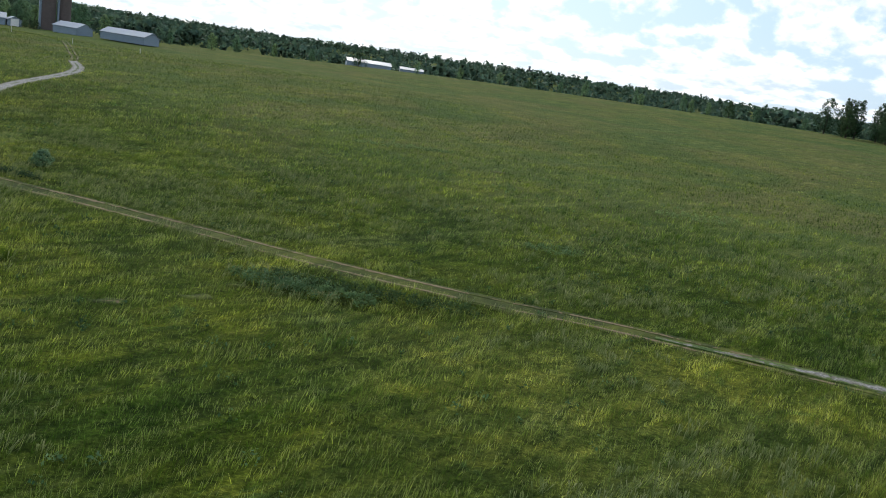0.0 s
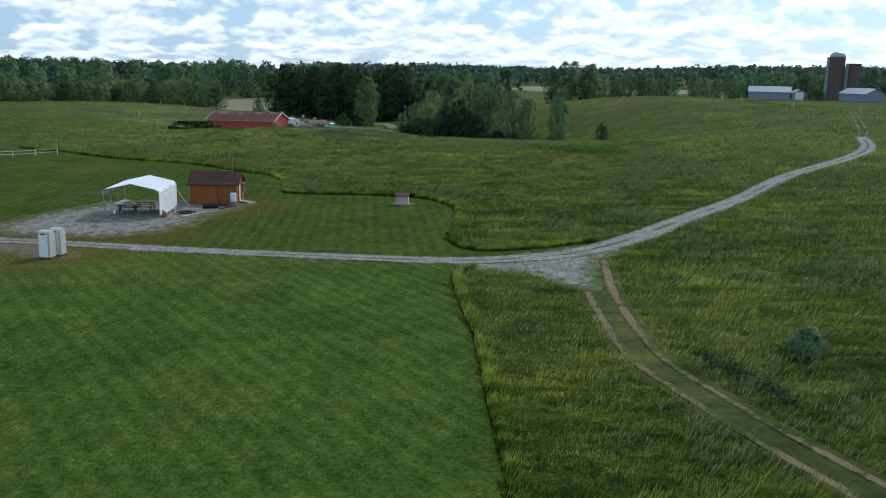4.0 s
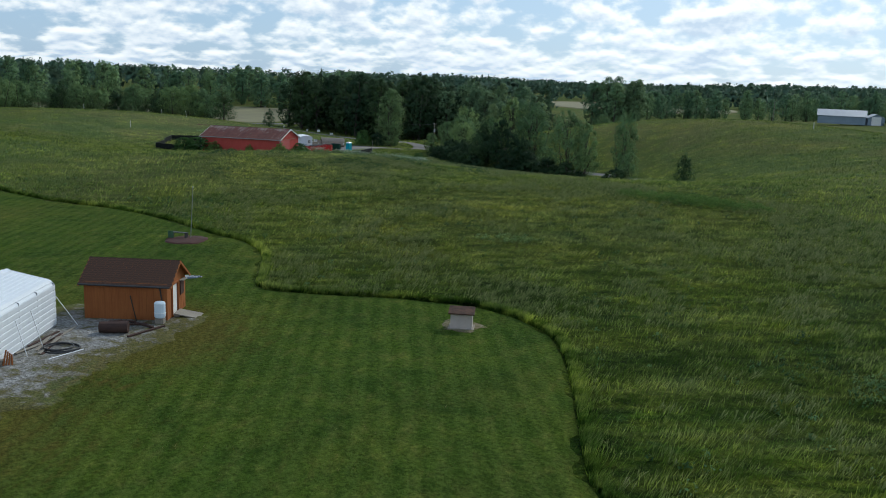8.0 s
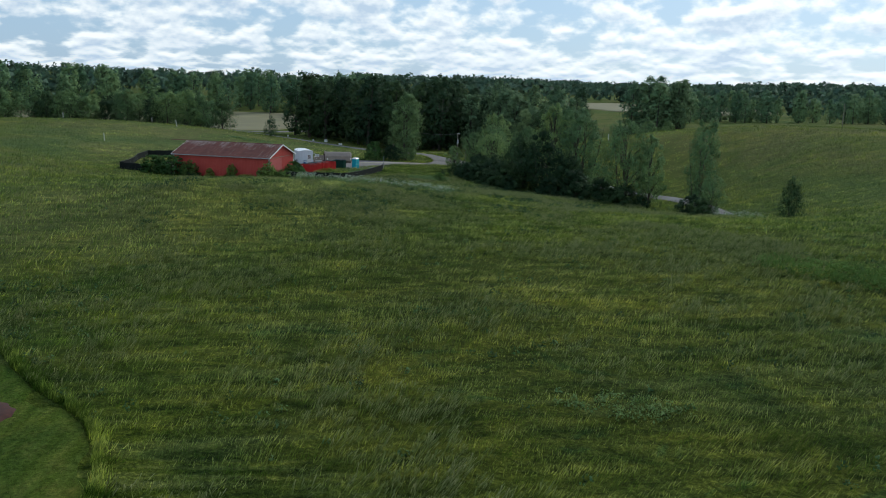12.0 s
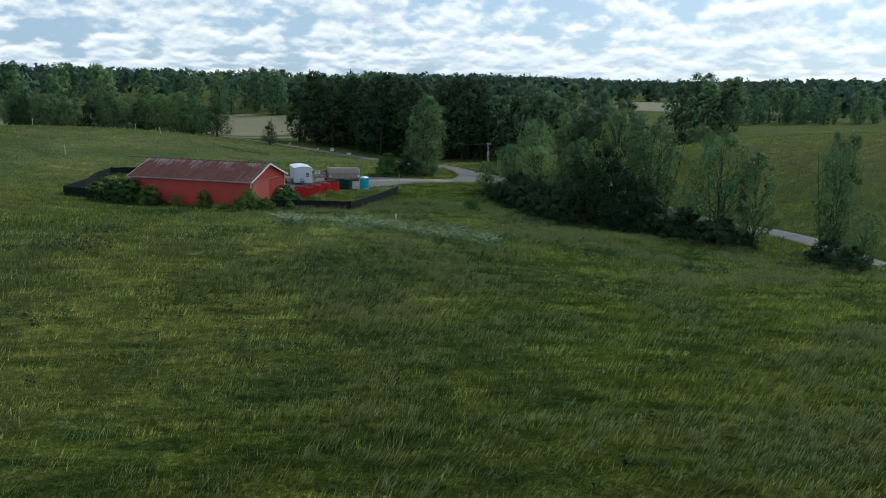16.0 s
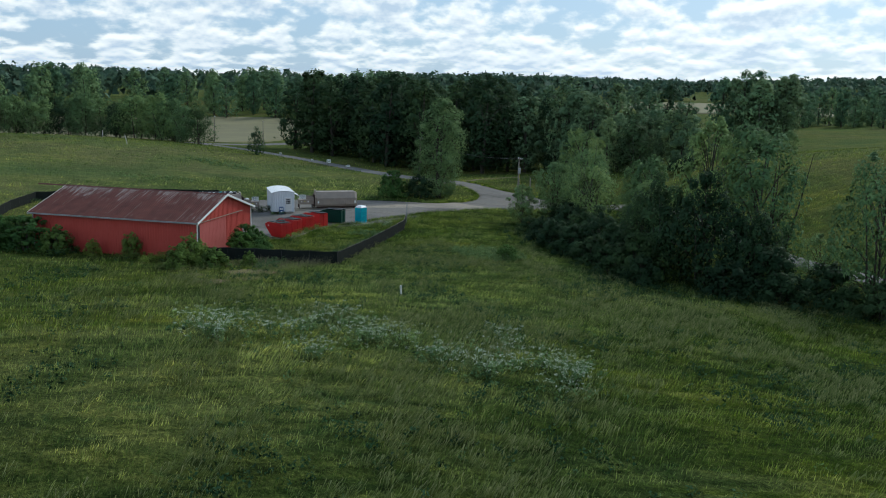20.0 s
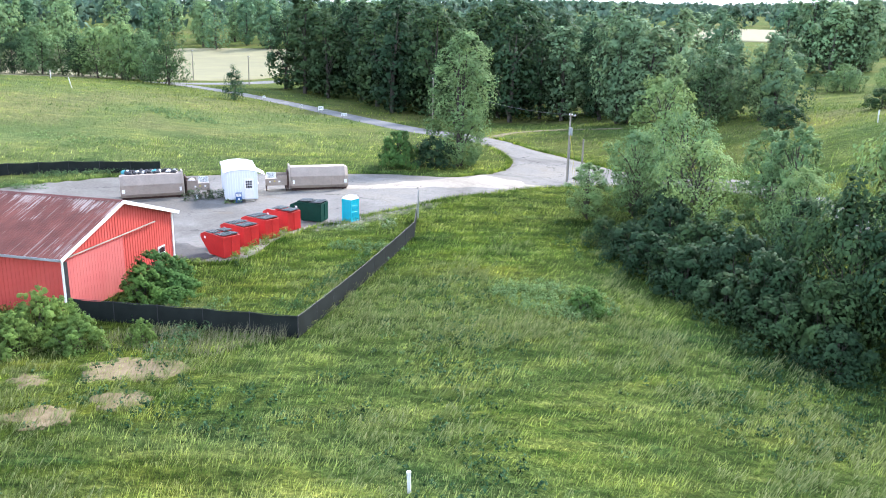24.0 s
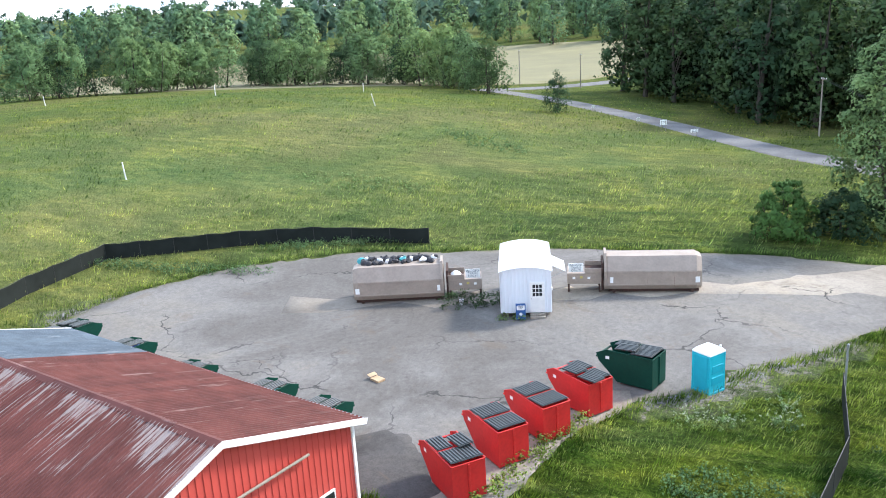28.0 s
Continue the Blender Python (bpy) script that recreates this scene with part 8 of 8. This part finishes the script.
# ---- flowering weeds ----
def weed_meshes(seed):
    r = np.random.default_rng(seed)
    n = 12
    c = np.stack([r.normal(size=n) * 0.8, r.normal(size=n) * 0.8, r.uniform(0.2, 0.7, n)], 1)
    leaves = leaf_mesh("foliage", leaf_cloud(c, np.full(n, 0.28), 16, 0.085, seed), LEAF_PALE)
    k = 40
    t = np.stack([r.normal(size=k) * 0.85, r.normal(size=k) * 0.85, r.uniform(0.7, 1.2, k)], 1)
    bloom = leaf_mesh("blossom", leaf_cloud(t, np.full(k, 0.13), 14, 0.025, seed + 1, 0.45, 0.4), FLOWER)
    tv, tf, off = [], [], 0
    for p in t[:24]:
        v, f = tube([(p[0] * 0.4, p[1] * 0.4, 0), (p[0] * 0.8, p[1] * 0.8, p[2] * 0.6), p], [0.014, 0.011, 0.006], 4)
        tv.append(v)
        tf.append(f + off)
        off += len(v)
    return raw_mesh("stalk", np.vstack(tv), np.vstack(tf), [STEM]), leaves, bloom


WEEDS = [weed_meshes(s) for s in (3, 13, 23)]
r = random.Random(12)
SPOTS = [(-188.7, 137.8), (-190.5, 140.3), (-187.1, 140.1), (-188.1, 142.8), (-182.2, 141.3), (-187.7, 147.4), (-183.6, 144.8), (-182.7, 147.6), (-178.4, 146.8), (-177.4, 148.8), (-175.5, 149.6), (-176.3, 152.4), (-173.2, 150.3), (-180.9, 152.6), (-240.4, 179.0), (-239.0, 181.6), (-168.6, 196.4), (-164.8, 193.4), (-152, 186.6), (-148.6, 187.6), (-150.2, 186.0)]
for x0, y0 in SPOTS:
    for _ in range(2):
        x, y = x0 + r.uniform(-1.6, 1.6), y0 + r.uniform(-1.6, 1.6)
        k = r.uniform(0.7, 1.15) * (0.6 if x0 < -230 else 1.0)
        t = thing("flowering_weed", pose(x, y, gz(x, y), 0, 0, r.uniform(0, 360)) @ Matrix.Diagonal((k, k, k, 1)), "clump of tall white-flowering weeds in the grass", "weed", "white-flowering weeds")
        s, l, b = WEEDS[r.randrange(3)]
        for nm, me in (("stalk", s), ("foliage", l), ("blossom", b)):
            child(nm, me, t)


def weed_patch(x, y, rx, ry, turn, n, seed, high=0.5, mat=LEAF_MID, leaf=0.065):
    q = np.random.default_rng(seed)
    a, d = q.uniform(0, 2 * np.pi, n), np.sqrt(q.uniform(0, 1, n))
    u, v = rx * d * np.cos(a), ry * d * np.sin(a)
    c, s = math.cos(radians(turn)), math.sin(radians(turn))
    px, py = x + u * c - v * s, y + u * s + v * c
    cs = np.stack([px, py, ground_z(px, py) + q.uniform(0.1, 0.8, n) * high], 1)
    tagged(new("weed_patch", leaf_mesh("weed_patch", leaf_cloud(cs, np.full(n, 0.30), 16, leaf, seed, 0.7), mat)), "patch of broad-leaved green weeds in the grass", "weeds", kind="stuff")


FIELD_WEEDS = [(-108.5, 140.5, 9.5, 3.4, 12, 1000, 0.95, LEAF_BUSH),
               (9, 70, 2.6, 1.6, 0, 90, 0.5, LEAF_PALE),
               (30, 102, 6, 3, 15, 160, 0.5, LEAF_PALE),
               (-8, 130, 8, 2.5, 15, 170, 0.4, LEAF_PALE),
               (-66, 99, 4, 1.6, 70, 150, 0.8, LEAF_MID),
               # deep green weeds added along the ditches in place of their dark shadow
               (-4, 48.4, 7, 0.9, -8, 260, 0.6, LEAF_DEEP), (-7.6, 47.6, 4.6, 1.3, -15, 300, 0.5, LEAF_PALE), (-36, 68.9, 4, 0.7, -22, 120, 0.5, LEAF_DEEP),
               (-215, 179.2, 4.6, 3.4, 10, 420, 0.85, LEAF_PALE),
               (-276.5, 152, 9, 1.0, 65, 200, 0.7, LEAF_MID),
               (-278.6, 165, 6, 0.8, 82, 130, 0.7, LEAF_PALE),
               (-260.2, 173.0, 2.8, 0.8, 70, 110, 1.3, LEAF_DARK)]
YARD_WEEDS = [(-257.0, 174.2, 0.9, 0.3, 70, 26, 0.5, LEAF_MID),
              (-318, 190, 9, 3, 20, 200, 0.7, LEAF_PALE),
              (-300, 170, 8, 3, 50, 160, 0.4, LEAF_PALE),
              (-104, 108, 3, 1.2, 40, 60, 0.5, LEAF_PALE),
              (-234, 176.5, 3.5, 1.6, 48, 110, 0.5, LEAF_PALE),
              (-222, 157.6, 6, 1.0, -40, 110, 0.7, LEAF_MID),
              (-231.6, 149.6, 4.5, 0.7, -49, 120, 0.9, LEAF_FRESH),
              (-239.8, 142.6, 4.0, 0.7, -49, 90, 0.9, LEAF_HERB),
              (-239.6, 169.6, 4.6, 0.6, 128, 110, 0.7, LEAF_FRESH),
              (-236.2, 162.2, 1.4, 1.0, 0, 50, 0.8, LEAF_FRESH),
              (-228.0, 170.5, 9.0, 0.5, 130, 130, 0.6, LEAF_HERB)]
for i, (x, y, rx, ry, t, n, h, mat) in enumerate(FIELD_WEEDS + YARD_WEEDS):
    weed_patch(x, y, rx, ry, t, n, 40 + i, h, mat)


def tussocks(n, area, high, mat, seed, leaf):
    """Scattered coarse tufts that break up the even grass."""
    q = np.random.default_rng(seed)
    x, y = q.uniform(area[0], area[1], n), q.uniform(area[2], area[3], n)
    k = clear_of(x, y, covers) & (off_line(x, y) < 75) & (patchy(x, y, 18.0, seed) > 0.45)
    x, y = x[k], y[k]
    s = q.uniform(0.5, 1.3, len(x))
    cs = np.stack([x, y, ground_z(x, y) + high * 0.5 * s], 1)
    tagged(new("grass_tussock", leaf_mesh("grass_tussock", leaf_cloud(cs, high * s, 16, leaf, seed, 0.8), mat)), "scattered coarse tufts and weeds in the meadow", "grass", kind="stuff")


def make_plume():
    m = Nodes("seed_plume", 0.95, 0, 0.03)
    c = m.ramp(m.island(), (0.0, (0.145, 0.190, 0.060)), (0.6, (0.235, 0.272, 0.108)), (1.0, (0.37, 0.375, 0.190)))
    # stalk colour darkens from the head down to the root
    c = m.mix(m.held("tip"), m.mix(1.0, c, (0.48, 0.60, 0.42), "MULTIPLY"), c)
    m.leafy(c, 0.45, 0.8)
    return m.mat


def in_patches(n, area, size, level, seed, reach, squeeze=2.2):
    """Random spots within wind-drawn patches of the meadow."""
    q = np.random.default_rng(seed)
    x, y = q.uniform(area[0], area[1], n), q.uniform(area[2], area[3], n)
    u, v = x * 0.59 + y * 0.80, x * 0.80 - y * 0.59
    much = patchy(u * squeeze, v, size, seed + 5) + 0.45 * patchy(x, y, 1.7, seed + 6) + 0.25 * patchy(x, y, 0.6, seed + 7)
    k = (q.uniform(0, 1, n) < np.clip((much - level) * 1.8, 0.0, 1)) & (off_line(x, y) < reach)
    x, y = x[k], y[k]
    k = clear_of(x, y, covers)
    return x[k], y[k], q


def plumes(n, area, size, level, seed, reach, each=11):
    """Tufts of seeding grass, all swept over by the wind, pale at the heads."""
    x, y, q = in_patches(n, area, size, level, seed, reach)
    k = len(x)
    big = q.uniform(0.55, 1.25, k).repeat(each)
    way = (math.atan2(0.8, 0.59) + q.normal(size=k) * 0.22).repeat(each)
    x, y = x.repeat(each), y.repeat(each)
    m = len(x)
    a = way + q.normal(size=m) * 0.48
    x, y = x + q.normal(size=m) * 0.16 * big, y + q.normal(size=m) * 0.16 * big
    z = ground_z(x, y)
    out, up = big * q.uniform(0.12, 0.42, m), big * q.uniform(0.28, 0.56, m)
    tx, ty, tz = x + np.cos(a) * out, y + np.sin(a) * out, z + up
    w = q.uniform(0.010, 0.026, m)
    px, py = -np.sin(a) * w, np.cos(a) * w
    v = np.stack([np.stack([x, y, z], 1), np.stack([tx - px, ty - py, tz], 1), np.stack([tx + px, ty + py, tz + 0.01], 1)], 1).reshape(-1, 3)
    me = raw_mesh("seeding_grass", v, np.arange(3 * m).reshape(-1, 3), [PLUME])
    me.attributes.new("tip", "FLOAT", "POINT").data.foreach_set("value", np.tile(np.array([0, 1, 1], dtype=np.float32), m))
    tagged(new("seeding_grass", me), "tufts of pale seeding grass swept over by the wind", "grass", kind="stuff")


def herbs(n, area, size, level, seed, reach, mat, high):
    x, y, q = in_patches(n, area, size, level, seed, reach, 1.3)
    cs = np.stack([x, y, ground_z(x, y) + q.uniform(0.1, high, len(x))], 1)
    tagged(new("meadow_herbs", leaf_mesh("meadow_herbs", leaf_cloud(cs, np.full(len(x), 0.28), 12, 0.075, seed, 0.7, tri=True), mat)), "low blue-green broad-leaved plants among the grass", "weeds", kind="stuff")


PLUME = make_plume()
plumes(46000, (-228, -150, 105, 200), 8.0, 0.78, 81, 40)
plumes(32000, (-150, -60, 70, 150), 9.0, 0.75, 82, 36)
plumes(22000, (-60, 50, 20, 110), 9.0, 0.78, 83, 45)
herbs(26000, (-228, -150, 105, 200), 7.0, 0.95, 84, 45, LEAF_HERB, 0.45)
herbs(22000, (-150, 50, 20, 150), 7.0, 1.0, 85, 45, LEAF_HERB, 0.4)
STALK = plain("dry_stalk", (0.25, 0.235, 0.14), 0.9, var=0.3)
blades("dry_stalks", 11000, (-224, -214, 151, 165), 0.7, 1.2, 0.030, 71, "tall dry tan stalks along the screen fence", STALK, (-40, 60), 1.6, 0.15, np.array([(-224.5, 153.6), (-221.6, 152.2), (-217.0, 157.0), (-217.6, 162.5), (-219.6, 159.8)]))
tussocks(2600, (-250, 60, 10, 210), 0.36, LEAF_MID, 62, 0.080)
tussocks(1600, (-250, 60, 10, 210), 0.40, LEAF_DARK, 63, 0.090)
